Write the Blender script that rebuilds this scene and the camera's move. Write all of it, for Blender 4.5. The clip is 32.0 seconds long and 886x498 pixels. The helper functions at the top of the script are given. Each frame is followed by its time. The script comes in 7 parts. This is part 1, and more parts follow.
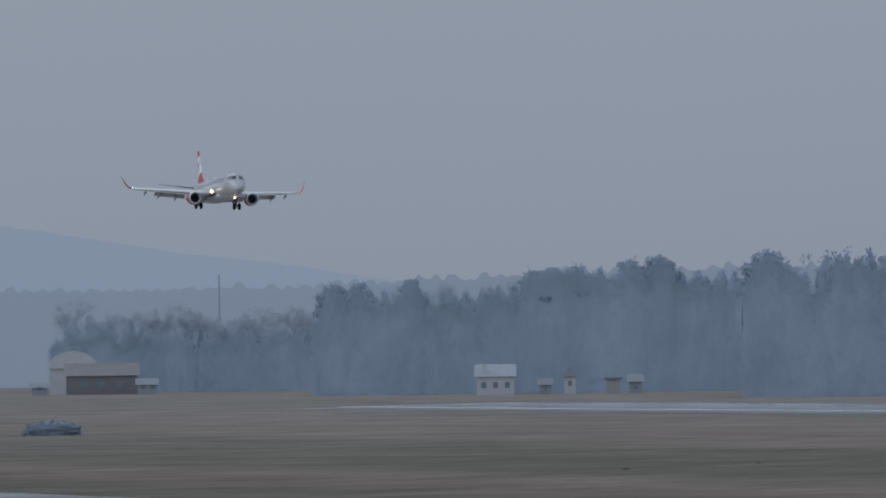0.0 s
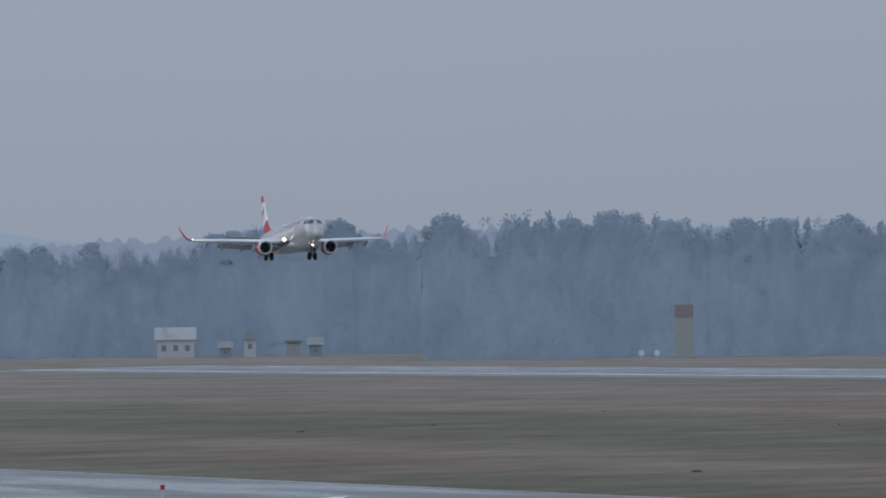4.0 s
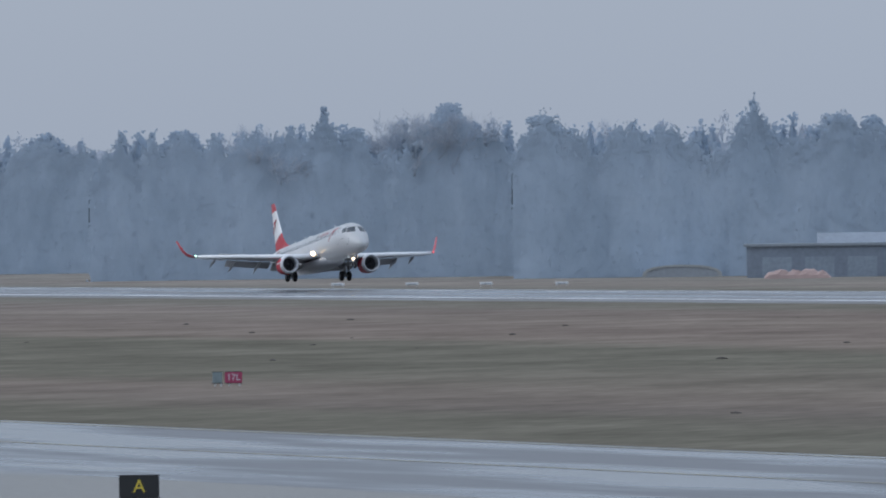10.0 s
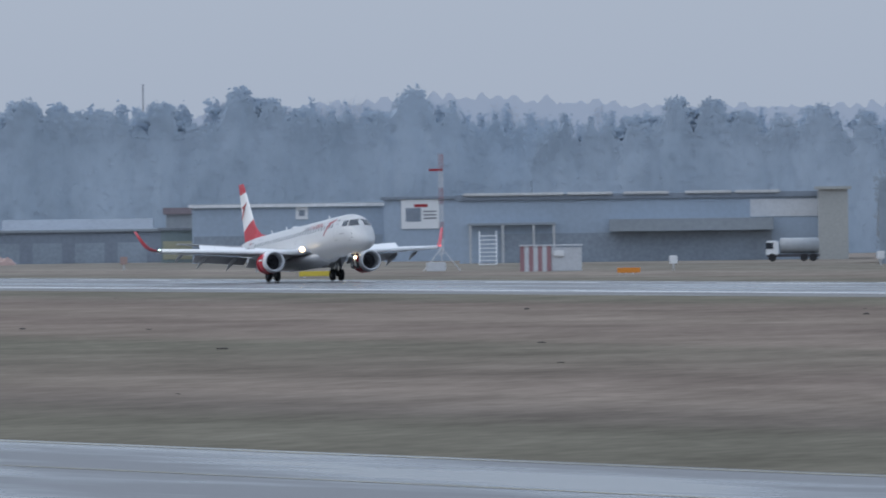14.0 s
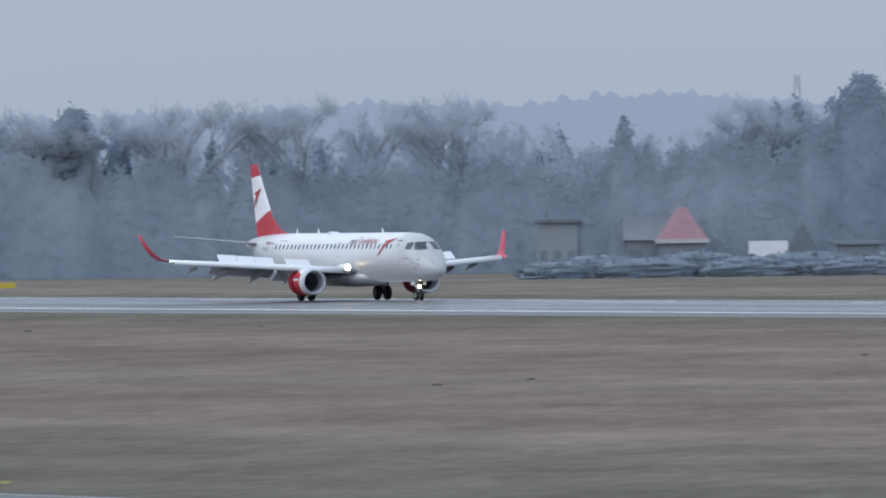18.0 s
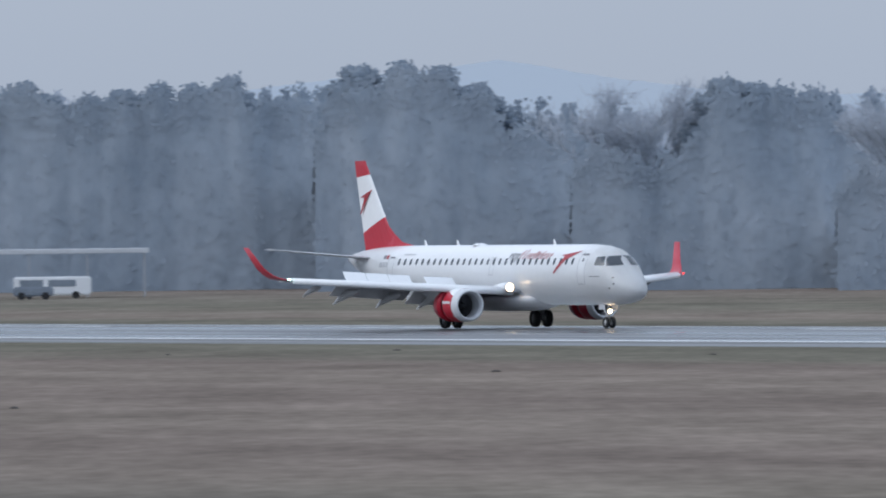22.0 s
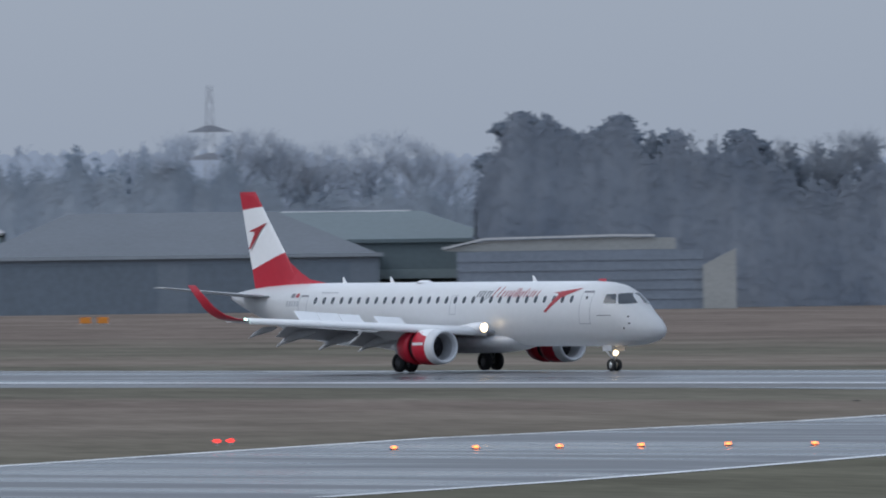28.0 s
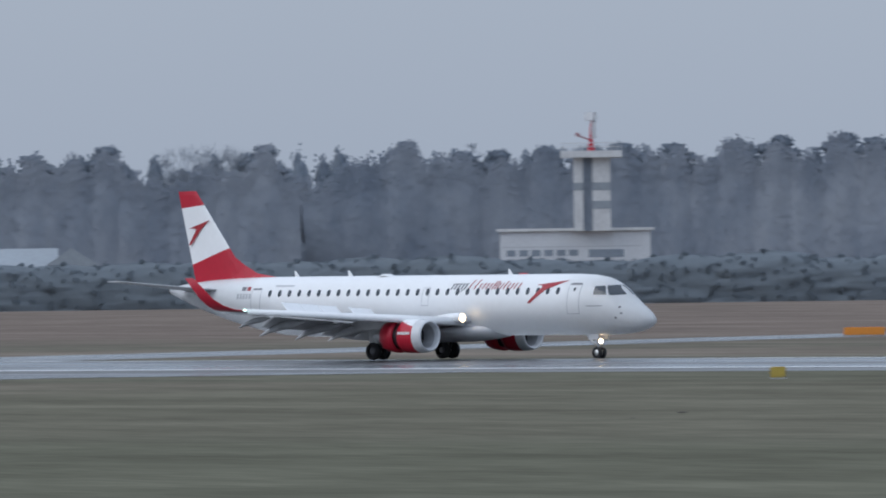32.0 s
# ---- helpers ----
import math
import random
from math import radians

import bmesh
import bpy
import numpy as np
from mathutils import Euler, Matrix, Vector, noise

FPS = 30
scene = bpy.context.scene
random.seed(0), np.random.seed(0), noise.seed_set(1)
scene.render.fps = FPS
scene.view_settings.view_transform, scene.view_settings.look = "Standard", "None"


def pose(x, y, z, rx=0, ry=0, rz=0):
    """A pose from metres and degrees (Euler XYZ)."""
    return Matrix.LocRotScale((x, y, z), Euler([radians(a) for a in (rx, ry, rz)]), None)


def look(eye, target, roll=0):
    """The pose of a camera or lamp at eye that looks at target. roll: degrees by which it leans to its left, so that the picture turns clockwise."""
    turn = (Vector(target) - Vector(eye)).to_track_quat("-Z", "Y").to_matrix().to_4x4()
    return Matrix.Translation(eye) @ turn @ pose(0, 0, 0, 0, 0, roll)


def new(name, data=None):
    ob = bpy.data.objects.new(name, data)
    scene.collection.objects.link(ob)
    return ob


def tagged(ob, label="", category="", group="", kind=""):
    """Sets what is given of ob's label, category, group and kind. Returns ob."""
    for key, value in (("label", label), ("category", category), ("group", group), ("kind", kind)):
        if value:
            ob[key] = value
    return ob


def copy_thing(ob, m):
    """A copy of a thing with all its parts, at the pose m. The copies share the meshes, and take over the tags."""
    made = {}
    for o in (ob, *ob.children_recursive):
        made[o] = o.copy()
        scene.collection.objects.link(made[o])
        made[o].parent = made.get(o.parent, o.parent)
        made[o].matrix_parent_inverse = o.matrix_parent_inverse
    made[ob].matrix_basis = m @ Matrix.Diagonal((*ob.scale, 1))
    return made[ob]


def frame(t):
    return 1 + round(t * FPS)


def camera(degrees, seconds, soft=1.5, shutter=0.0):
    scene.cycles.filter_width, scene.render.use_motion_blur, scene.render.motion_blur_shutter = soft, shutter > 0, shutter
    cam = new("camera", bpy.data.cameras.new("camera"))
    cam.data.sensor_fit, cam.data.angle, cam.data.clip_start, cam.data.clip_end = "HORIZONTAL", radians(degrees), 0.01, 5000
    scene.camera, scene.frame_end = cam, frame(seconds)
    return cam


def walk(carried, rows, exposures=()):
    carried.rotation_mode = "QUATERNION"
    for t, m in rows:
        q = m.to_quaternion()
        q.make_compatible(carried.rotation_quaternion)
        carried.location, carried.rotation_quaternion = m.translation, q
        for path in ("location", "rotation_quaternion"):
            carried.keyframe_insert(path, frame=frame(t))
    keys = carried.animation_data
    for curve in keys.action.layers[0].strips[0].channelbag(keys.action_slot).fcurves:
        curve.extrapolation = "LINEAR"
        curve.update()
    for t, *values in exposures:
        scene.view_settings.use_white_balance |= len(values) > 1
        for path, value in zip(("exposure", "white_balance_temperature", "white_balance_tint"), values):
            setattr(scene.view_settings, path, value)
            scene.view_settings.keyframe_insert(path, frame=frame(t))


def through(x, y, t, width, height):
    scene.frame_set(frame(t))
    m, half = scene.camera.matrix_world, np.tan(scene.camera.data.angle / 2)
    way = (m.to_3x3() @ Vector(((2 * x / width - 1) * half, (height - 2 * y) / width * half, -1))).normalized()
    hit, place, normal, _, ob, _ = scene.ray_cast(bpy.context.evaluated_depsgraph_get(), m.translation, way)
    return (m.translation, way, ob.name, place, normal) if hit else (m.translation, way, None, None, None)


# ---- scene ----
# camera and its path: a long lens; late in the shot it moves back in place of a zoom
FOV = 3.3892
PATH = [
    (0, pose(-102.13, -404.95, 8.214, 90.3762, 0.75, 78.9884)),
    (0.5, pose(-102.08, -404.97, 8.208, 90.3682, 0.75, 78.8926)),
    (1, pose(-101.98, -404.96, 8.201, 90.3605, 0.75, 78.8019)),
    (1.5, pose(-101.84, -404.95, 8.194, 90.3521, 0.75, 78.6726)),
    (2, pose(-101.65, -404.92, 8.188, 90.3435, 0.75, 78.5345)),
    (2.5, pose(-101.42, -404.88, 8.182, 90.3278, 0.75, 78.3609)),
    (3, pose(-101.14, -404.83, 8.177, 90.2920, 0.75, 78.1722)),
    (3.5, pose(-100.82, -404.79, 8.172, 90.2562, 0.75, 77.9772)),
    (4, pose(-100.46, -404.76, 8.167, 90.2204, 0.75, 77.7757)),
    (4.5, pose(-100.07, -404.73, 8.162, 90.1846, 0.75, 77.5676)),
    (5, pose(-99.64, -404.71, 8.157, 90.1420, 0.75, 77.3523)),
    (5.5, pose(-99.18, -404.70, 8.151, 90.1023, 0.75, 77.1125)),
    (6, pose(-98.69, -404.70, 8.146, 90.0694, 0.75, 76.8681)),
    (6.5, pose(-98.17, -404.70, 8.141, 90.0394, 0.75, 76.6018)),
    (7, pose(-97.62, -404.71, 8.137, 90.0124, 0.75, 76.3168)),
    (7.5, pose(-97.04, -404.72, 8.132, 89.9921, 0.75, 76.0461)),
    (8, pose(-96.43, -404.74, 8.127, 89.9655, 0.75, 75.7822)),
    (8.5, pose(-95.80, -404.76, 8.122, 89.9456, 0.75, 75.5309)),
    (9, pose(-95.15, -404.80, 8.118, 89.9223, 0.75, 75.2818)),
    (9.5, pose(-94.48, -404.84, 8.113, 89.8957, 0.75, 75.0271)),
    (10, pose(-93.79, -404.88, 8.108, 89.8720, 0.75, 74.7516)),
    (10.5, pose(-93.08, -404.91, 8.104, 89.8482, 0.75, 74.4535)),
    (11, pose(-92.36, -404.97, 8.099, 89.8274, 0.75, 74.1277)),
    (11.5, pose(-91.64, -405.05, 8.095, 89.8128, 0.75, 73.7744)),
    (12, pose(-90.92, -405.17, 8.091, 89.7976, 0.75, 73.3821)),
    (12.5, pose(-90.19, -405.33, 8.087, 89.7868, 0.75, 72.9672)),
    (13, pose(-89.43, -405.40, 8.083, 89.7891, 0.75, 72.5331)),
    (13.5, pose(-88.66, -405.44, 8.078, 89.7818, 0.75, 72.1044)),
    (14, pose(-87.88, -405.45, 8.073, 89.7846, 0.75, 71.6697)),
    (14.5, pose(-87.11, -405.48, 8.068, 89.7840, 0.75, 71.2411)),
    (15, pose(-86.37, -405.57, 8.063, 89.7867, 0.75, 70.8142)),
    (15.5, pose(-85.65, -405.69, 8.058, 89.7795, 0.75, 70.3866)),
    (16, pose(-84.93, -405.77, 8.053, 89.7814, 0.75, 69.9014)),
    (16.5, pose(-84.22, -405.81, 8.048, 89.7829, 0.75, 69.3979)),
    (17, pose(-83.54, -405.85, 8.043, 89.7841, 0.75, 68.8726)),
    (17.5, pose(-82.91, -405.93, 8.038, 89.7850, 0.75, 68.3212)),
    (18, pose(-82.33, -406.08, 8.033, 89.7896, 0.75, 67.7053)),
    (18.5, pose(-81.81, -406.27, 8.028, 89.7937, 0.75, 67.0567)),
    (19, pose(-81.26, -406.25, 8.022, 89.7876, 0.75, 66.3935)),
    (19.5, pose(-80.72, -406.12, 8.015, 89.7826, 0.75, 65.7724)),
    (20, pose(-80.24, -405.98, 8.007, 89.7813, 0.75, 65.1796)),
    (20.5, pose(-79.82, -405.84, 8.002, 89.7835, 0.75, 64.6131)),
    (21, pose(-79.32, -405.80, 8.001, 89.7920, 0.75, 64.0423)),
    (21.5, pose(-76.77, -406.71, 8.011, 89.8015, 0.75, 63.4279)),
    (22, pose(-73.02, -407.94, 8.033, 89.8100, 0.75, 62.7422)),
    (22.5, pose(-68.38, -409.62, 8.068, 89.8168, 0.75, 61.9645)),
    (23, pose(-62.82, -412.75, 8.124, 89.8224, 0.75, 61.0766)),
    (23.5, pose(-55.44, -417.69, 8.210, 89.8275, 0.75, 60.1296)),
    (24, pose(-45.45, -425.10, 8.333, 89.8328, 0.75, 59.1677)),
    (24.5, pose(-32.75, -435.53, 8.495, 89.8426, 0.75, 58.1968)),
    (25, pose(-18.68, -448.52, 8.688, 89.8509, 0.75, 57.1415)),
    (25.5, pose(-5.24, -462.19, 8.899, 89.8578, 0.75, 55.9975)),
    (26, pose(8.25, -475.82, 9.068, 89.8670, 0.75, 54.8010)),
    (26.5, pose(22.88, -488.22, 9.137, 89.8836, 0.75, 53.6390)),
    (27, pose(37.54, -500.64, 9.003, 89.8827, 0.75, 52.4540)),
    (27.5, pose(51.99, -513.38, 8.755, 89.8979, 0.75, 51.2597)),
    (28, pose(66.22, -526.40, 8.455, 89.9064, 0.75, 50.1527)),
    (28.5, pose(80.13, -539.79, 8.172, 89.9288, 0.75, 49.1355)),
    (29, pose(93.84, -553.39, 7.917, 89.9300, 0.75, 48.1881)),
    (29.5, pose(107.42, -567.12, 7.694, 89.9423, 0.75, 47.2708)),
    (30, pose(121.11, -580.70, 7.518, 89.9423, 0.75, 46.3795)),
    (30.5, pose(134.40, -594.66, 7.399, 89.9512, 0.75, 45.4879)),
    (31, pose(147.66, -608.59, 7.359, 89.9485, 0.75, 44.6674)),
    (31.5, pose(161.04, -622.37, 7.407, 89.9537, 0.75, 43.9149)),
    (32, pose(174.08, -636.41, 7.500, 89.9550, 0.75, 43.0570)),
]
cam = camera(FOV, 32.0, soft=1.9, shutter=0.25)
walk(cam, PATH, exposures=[(0, -0.74, 6150, 10), (2.5, -0.68, 6150, 10), (5, -0.46, 6150, 10), (9, -0.3, 6150, 10), (14, -0.14, 6150, 10), (20, -0.06, 6150, 10), (24.5, -0.27, 6150, 10), (26.8, -0.5, 6150, 10), (29, -0.3, 6150, 10), (32, -0.24, 6150, 10)])

# world: an even overcast, twice as bright overhead as at the horizon
world = bpy.data.worlds.new("overcast_sky")
scene.world = world
world.use_nodes = True
wn, wl = world.node_tree.nodes, world.node_tree.links
wn.clear()
w_out = wn.new("ShaderNodeOutputWorld")
w_bg = wn.new("ShaderNodeBackground")
w_sky = wn.new("ShaderNodeTexSky")
w_sky.sky_type = "NISHITA"
w_sky.sun_disc = False
w_sky.sun_elevation, w_sky.sun_rotation = radians(35), radians(200)
w_co = wn.new("ShaderNodeTexCoord")
w_sep = wn.new("ShaderNodeSeparateXYZ")
w_ramp = wn.new("ShaderNodeValToRGB")
w_ramp.color_ramp.elements[0].position, w_ramp.color_ramp.elements[0].color = 0.0, (0.345, 0.402, 0.512, 1)
w_ramp.color_ramp.elements[1].position, w_ramp.color_ramp.elements[1].color = 1.0, (0.84, 0.94, 1.08, 1)
w_mid = w_ramp.color_ramp.elements.new(0.06)
w_mid.color = (0.385, 0.442, 0.552, 1)
w_high = w_ramp.color_ramp.elements.new(0.35)
w_high.color = (0.72, 0.81, 0.95, 1)
w_noise = wn.new("ShaderNodeTexNoise")
w_noise.inputs["Scale"].default_value = 5.0
w_noise.inputs["Detail"].default_value = 4.0
w_map = wn.new("ShaderNodeMapRange")
w_map.inputs["To Min"].default_value, w_map.inputs["To Max"].default_value = 0.93, 1.07
w_mul = wn.new("ShaderNodeMix")
w_mul.data_type, w_mul.blend_type = "RGBA", "MULTIPLY"
w_mul.inputs["Factor"].default_value = 1.0
w_mix = wn.new("ShaderNodeMix")
w_mix.data_type = "RGBA"
w_mix.inputs["Factor"].default_value = 0.03
w_bg.inputs["Strength"].default_value = 1.0
wl.new(w_co.outputs["Generated"], w_sep.inputs[0])
wl.new(w_sep.outputs["Z"], w_ramp.inputs["Fac"])
wl.new(w_co.outputs["Generated"], w_noise.inputs["Vector"])
wl.new(w_noise.outputs["Fac"], w_map.inputs["Value"])
wl.new(w_ramp.outputs["Color"], w_mul.inputs["A"])
wl.new(w_map.outputs["Result"], w_mul.inputs["B"])
wl.new(w_mul.outputs["Result"], w_mix.inputs["A"])
wl.new(w_sky.outputs["Color"], w_mix.inputs["B"])
wl.new(w_mix.outputs["Result"], w_bg.inputs["Color"])
wl.new(w_bg.outputs["Background"], w_out.inputs["Surface"])
sun = new("sun", bpy.data.lights.new("sun", "SUN"))
sun.data.energy, sun.data.angle, sun.data.color = 1.0, radians(40), (1.0, 0.97, 0.93)
sun.matrix_world = look((0, 0, 50), (30, 60, 0))

# ---- materials ----


def material(name, colour, rough=0.6, metal=0.0, vary=0.12, scale=1.0, bump=0.0, stretch=(1, 1, 1), second=None, spec=0.5, glow=0.0, per_object=0.0, coat=0.0, through=0.0):
    """A painted, mineral or plant surface: colour with variation at two scales, roughness wear and a fine relief."""
    m = bpy.data.materials.new(name)
    m.use_nodes = True
    n, l = m.node_tree.nodes, m.node_tree.links
    bsdf = n["Principled BSDF"]
    co = n.new("ShaderNodeTexCoord")
    mp = n.new("ShaderNodeMapping")
    mp.inputs["Scale"].default_value = stretch
    l.new(co.outputs["Object"], mp.inputs["Vector"])
    big = n.new("ShaderNodeTexNoise")
    big.inputs["Scale"].default_value, big.inputs["Detail"].default_value = scale * 0.25, 3.0
    fine = n.new("ShaderNodeTexNoise")
    fine.inputs["Scale"].default_value, fine.inputs["Detail"].default_value = scale * 4.0, 5.0
    l.new(mp.outputs["Vector"], big.inputs["Vector"])
    l.new(mp.outputs["Vector"], fine.inputs["Vector"])
    add = n.new("ShaderNodeMath")
    add.operation = "ADD"
    l.new(big.outputs["Fac"], add.inputs[0])
    l.new(fine.outputs["Fac"], add.inputs[1])
    last = add
    if per_object:
        info = n.new("ShaderNodeObjectInfo")
        am = n.new("ShaderNodeMath")
        am.operation = "MULTIPLY_ADD"
        am.inputs[1].default_value = per_object
        l.new(info.outputs["Random"], am.inputs[0])
        l.new(add.outputs[0], am.inputs[2])
        last = am
    ramp = n.new("ShaderNodeValToRGB")
    a, b = ramp.color_ramp.elements
    a.position, b.position = 0.3, 0.75
    dark = second or tuple(c * (1 - vary) for c in colour)
    a.color = (*dark, 1)
    b.color = (*(min(c * (1 + vary * (0 if second else 1)), 1.0) for c in colour), 1)
    half = n.new("ShaderNodeMath")
    half.operation = "MULTIPLY"
    half.inputs[1].default_value = 0.5
    l.new(last.outputs[0], half.inputs[0])
    l.new(half.outputs[0], ramp.inputs["Fac"])
    l.new(ramp.outputs["Color"], bsdf.inputs["Base Color"])
    rr = n.new("ShaderNodeMapRange")
    rr.inputs["To Min"].default_value, rr.inputs["To Max"].default_value = rough * 0.8, min(rough * 1.2, 1.0)
    l.new(big.outputs["Fac"], rr.inputs["Value"])
    l.new(rr.outputs["Result"], bsdf.inputs["Roughness"])
    bsdf.inputs["Metallic"].default_value = metal
    bsdf.inputs["Specular IOR Level"].default_value = spec
    bsdf.inputs["Coat Weight"].default_value = coat
    if through:
        # thin leaves pass part of the light on
        thin = n.new("ShaderNodeBsdfTranslucent")
        mix = n.new("ShaderNodeMixShader")
        mix.inputs[0].default_value = through
        l.new(ramp.outputs["Color"], thin.inputs["Color"])
        l.new(bsdf.outputs[0], mix.inputs[1])
        l.new(thin.outputs[0], mix.inputs[2])
        l.new(mix.outputs[0], n["Material Output"].inputs["Surface"])
    if bump:
        bp = n.new("ShaderNodeBump")
        bp.inputs["Strength"].default_value, bp.inputs["Distance"].default_value = bump, 0.03
        l.new(fine.outputs["Fac"], bp.inputs["Height"])
        l.new(bp.outputs["Normal"], bsdf.inputs["Normal"])
    if glow:
        bsdf.inputs["Emission Color"].default_value = (*colour, 1)
        bsdf.inputs["Emission Strength"].default_value = glow
    return m


white_paint = material("white_paint", (0.84, 0.845, 0.85), 0.3, vary=0.04, scale=0.8, coat=0.3)
dirty_white = material("dirty_white", (0.62, 0.63, 0.65), 0.45, vary=0.15, scale=0.9)
wing_grey = material("wing_grey", (0.62, 0.63, 0.65), 0.4, vary=0.1, scale=1.0)
under_grey = material("under_grey", (0.42, 0.43, 0.45), 0.5, vary=0.15, scale=1.0)
red_paint = material("red_paint", (0.47, 0.014, 0.035), 0.35, vary=0.08, scale=0.8, spec=0.35, coat=0.1)
dark_red = material("dark_red", (0.36, 0.02, 0.03), 0.4, vary=0.1)
bare_metal = material("bare_metal", (0.62, 0.62, 0.62), 0.3, metal=0.85, vary=0.1, scale=3)
dark_metal = material("dark_metal", (0.09, 0.09, 0.1), 0.45, metal=0.6, vary=0.2, scale=3)
rubber = material("rubber", (0.022, 0.022, 0.024), 0.75, vary=0.2, scale=6, bump=0.2)
cabin_glass = material("cabin_glass", (0.05, 0.06, 0.075), 0.08, vary=0.2, spec=0.6)
grey_print = material("grey_print", (0.2, 0.2, 0.22), 0.4, vary=0.1)
seam_grey = material("seam_grey", (0.5, 0.51, 0.53), 0.5, vary=0.1)
lamp_white = material("lamp_white", (1.0, 0.72, 0.42), 0.3, glow=7.5, vary=0.0)
pylon_grey = material("galvanised_steel", (0.36, 0.38, 0.42), 0.6, vary=0.1)
lamp_orange = material("lamp_orange", (1.0, 0.26, 0.06), 0.3, glow=4.0, vary=0.0)
lamp_red = material("lamp_red", (1.0, 0.05, 0.04), 0.3, glow=2.0, vary=0.0)
lamp_green = material("lamp_green", (0.55, 1.0, 0.8), 0.3, glow=6.0, vary=0.0)
# one needle colour in three copies, haze painted in: far palest, near darkest
far_hazed_needles = material("far_hazed_conifer_needles", (0.44, 0.51, 0.59), 0.95, second=(0.39, 0.455, 0.53), scale=0.3, per_object=0.2, spec=0.0, through=0.35)
near_hazed_needles = material("near_hazed_conifer_needles", (0.245, 0.28, 0.325), 0.95, second=(0.21, 0.24, 0.28), scale=0.3, per_object=0.2, spec=0.0, through=0.35)
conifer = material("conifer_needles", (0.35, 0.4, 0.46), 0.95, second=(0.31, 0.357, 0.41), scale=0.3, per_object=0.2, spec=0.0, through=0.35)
twigs = material("bare_twigs", (0.52, 0.55, 0.6), 0.95, second=(0.45, 0.48, 0.53), scale=0.3, per_object=0.2, spec=0.0, through=0.35)
# bark and twigs too have copies that carry the haze of their distance
far_hazed_bark = material("far_hazed_bark", (0.42, 0.475, 0.54), 0.9, vary=0.12, scale=2.0, stretch=(3, 3, 0.4), bump=0.2, spec=0.05)
near_hazed_twigs = material("near_hazed_bare_twigs", (0.34, 0.36, 0.39), 0.95, second=(0.29, 0.31, 0.34), scale=0.3, per_object=0.2, spec=0.0, through=0.35)
bark = material("bark", (0.33, 0.355, 0.39), 0.9, vary=0.12, scale=2.0, stretch=(3, 3, 0.4), bump=0.2, spec=0.05)
# far backdrops: the mist's brightness is put into their colour and glow
hazed_hill = material("hazed_hill", (0.318, 0.37, 0.438), 0.95, second=(0.308, 0.36, 0.428), scale=0.01, spec=0.0, glow=0.72)
hazed_ridge = material("hazed_ridge", (0.3, 0.34, 0.41), 0.95, second=(0.285, 0.325, 0.39), scale=0.02, spec=0.0, glow=0.58)
concrete = material("concrete", (0.42, 0.42, 0.4), 0.8, vary=0.18, scale=0.8, bump=0.2)
white_render = material("white_render", (0.62, 0.62, 0.62), 0.8, vary=0.2, scale=0.6, bump=0.1)
grey_sheet = material("grey_sheet", (0.3, 0.33, 0.36), 0.55, vary=0.15, scale=0.5)
blue_sheet = material("blue_sheet", (0.37, 0.44, 0.53), 0.5, vary=0.12, scale=0.5)
shelter_roof = material("shelter_roof", (0.165, 0.18, 0.2), 0.85, vary=0.15, scale=0.6, bump=0.1)
shelter_dark = material("shelter_dark", (0.2, 0.235, 0.275), 0.7, vary=0.15, scale=0.5)
shelter_front = material("shelter_front", (0.165, 0.2, 0.24), 0.7, vary=0.2, scale=0.4)
moss_sheet = material("moss_sheet", (0.15, 0.185, 0.195), 0.6, vary=0.15, scale=0.5)
grey_render = material("grey_render", (0.36, 0.38, 0.4), 0.8, vary=0.15, scale=0.6, bump=0.1)
# two reds greyed in the colour for the haze over far roofs and masts
hazed_dull_red = material("hazed_dull_red", (0.26, 0.22, 0.24), 0.8, vary=0.25, scale=1.5, bump=0.3)
hazed_red = material("hazed_red", (0.36, 0.2, 0.215), 0.6, vary=0.2, scale=1.5)
shade_front = material("shade_front", (0.3, 0.345, 0.4), 0.4, vary=0.25, scale=0.6)
dim_glass = material("dim_glass", (0.25, 0.285, 0.33), 0.2, vary=0.2)
green_sheet = material("green_sheet", (0.23, 0.28, 0.285), 0.6, vary=0.15, scale=0.5)
dark_sheet = material("dark_sheet", (0.24, 0.275, 0.325), 0.6, vary=0.2, scale=0.5)
roof_light = material("roof_light", (0.6, 0.585, 0.59), 0.6, second=(0.43, 0.42, 0.43), scale=0.35)
roof_red = material("roof_red", (0.33, 0.1, 0.08), 0.8, vary=0.25, scale=1.5, bump=0.3)
roof_dark = material("roof_dark", (0.24, 0.26, 0.285), 0.8, vary=0.25, scale=1.0, bump=0.3)
dark_glass = material("dark_glass", (0.03, 0.035, 0.045), 0.12, vary=0.2)
timber_brown = material("timber_brown", (0.24, 0.225, 0.225), 0.8, vary=0.25, scale=1.5, stretch=(1, 1, 6))
sign_yellow = material("sign_yellow", (0.72, 0.55, 0.06), 0.5, vary=0.08)
sign_pale = material("sign_pale_yellow", (0.62, 0.6, 0.2), 0.5, vary=0.08)
sign_red = material("sign_red", (0.56, 0.03, 0.075), 0.5, vary=0.08)
sign_magenta = material("sign_magenta", (0.38, 0.05, 0.12), 0.5, vary=0.08)
sign_black = material("sign_black", (0.02, 0.02, 0.02), 0.5, vary=0.1)
sign_white = material("sign_white", (0.8, 0.8, 0.8), 0.5, vary=0.05)
orange_paint = material("orange_paint", (0.75, 0.27, 0.03), 0.5, vary=0.12)
cart_yellow = material("cart_yellow", (0.45, 0.33, 0.06), 0.6, vary=0.25, scale=2)
line_white = material("line_white", (0.8, 0.8, 0.8), 0.35, vary=0.25, scale=0.5)
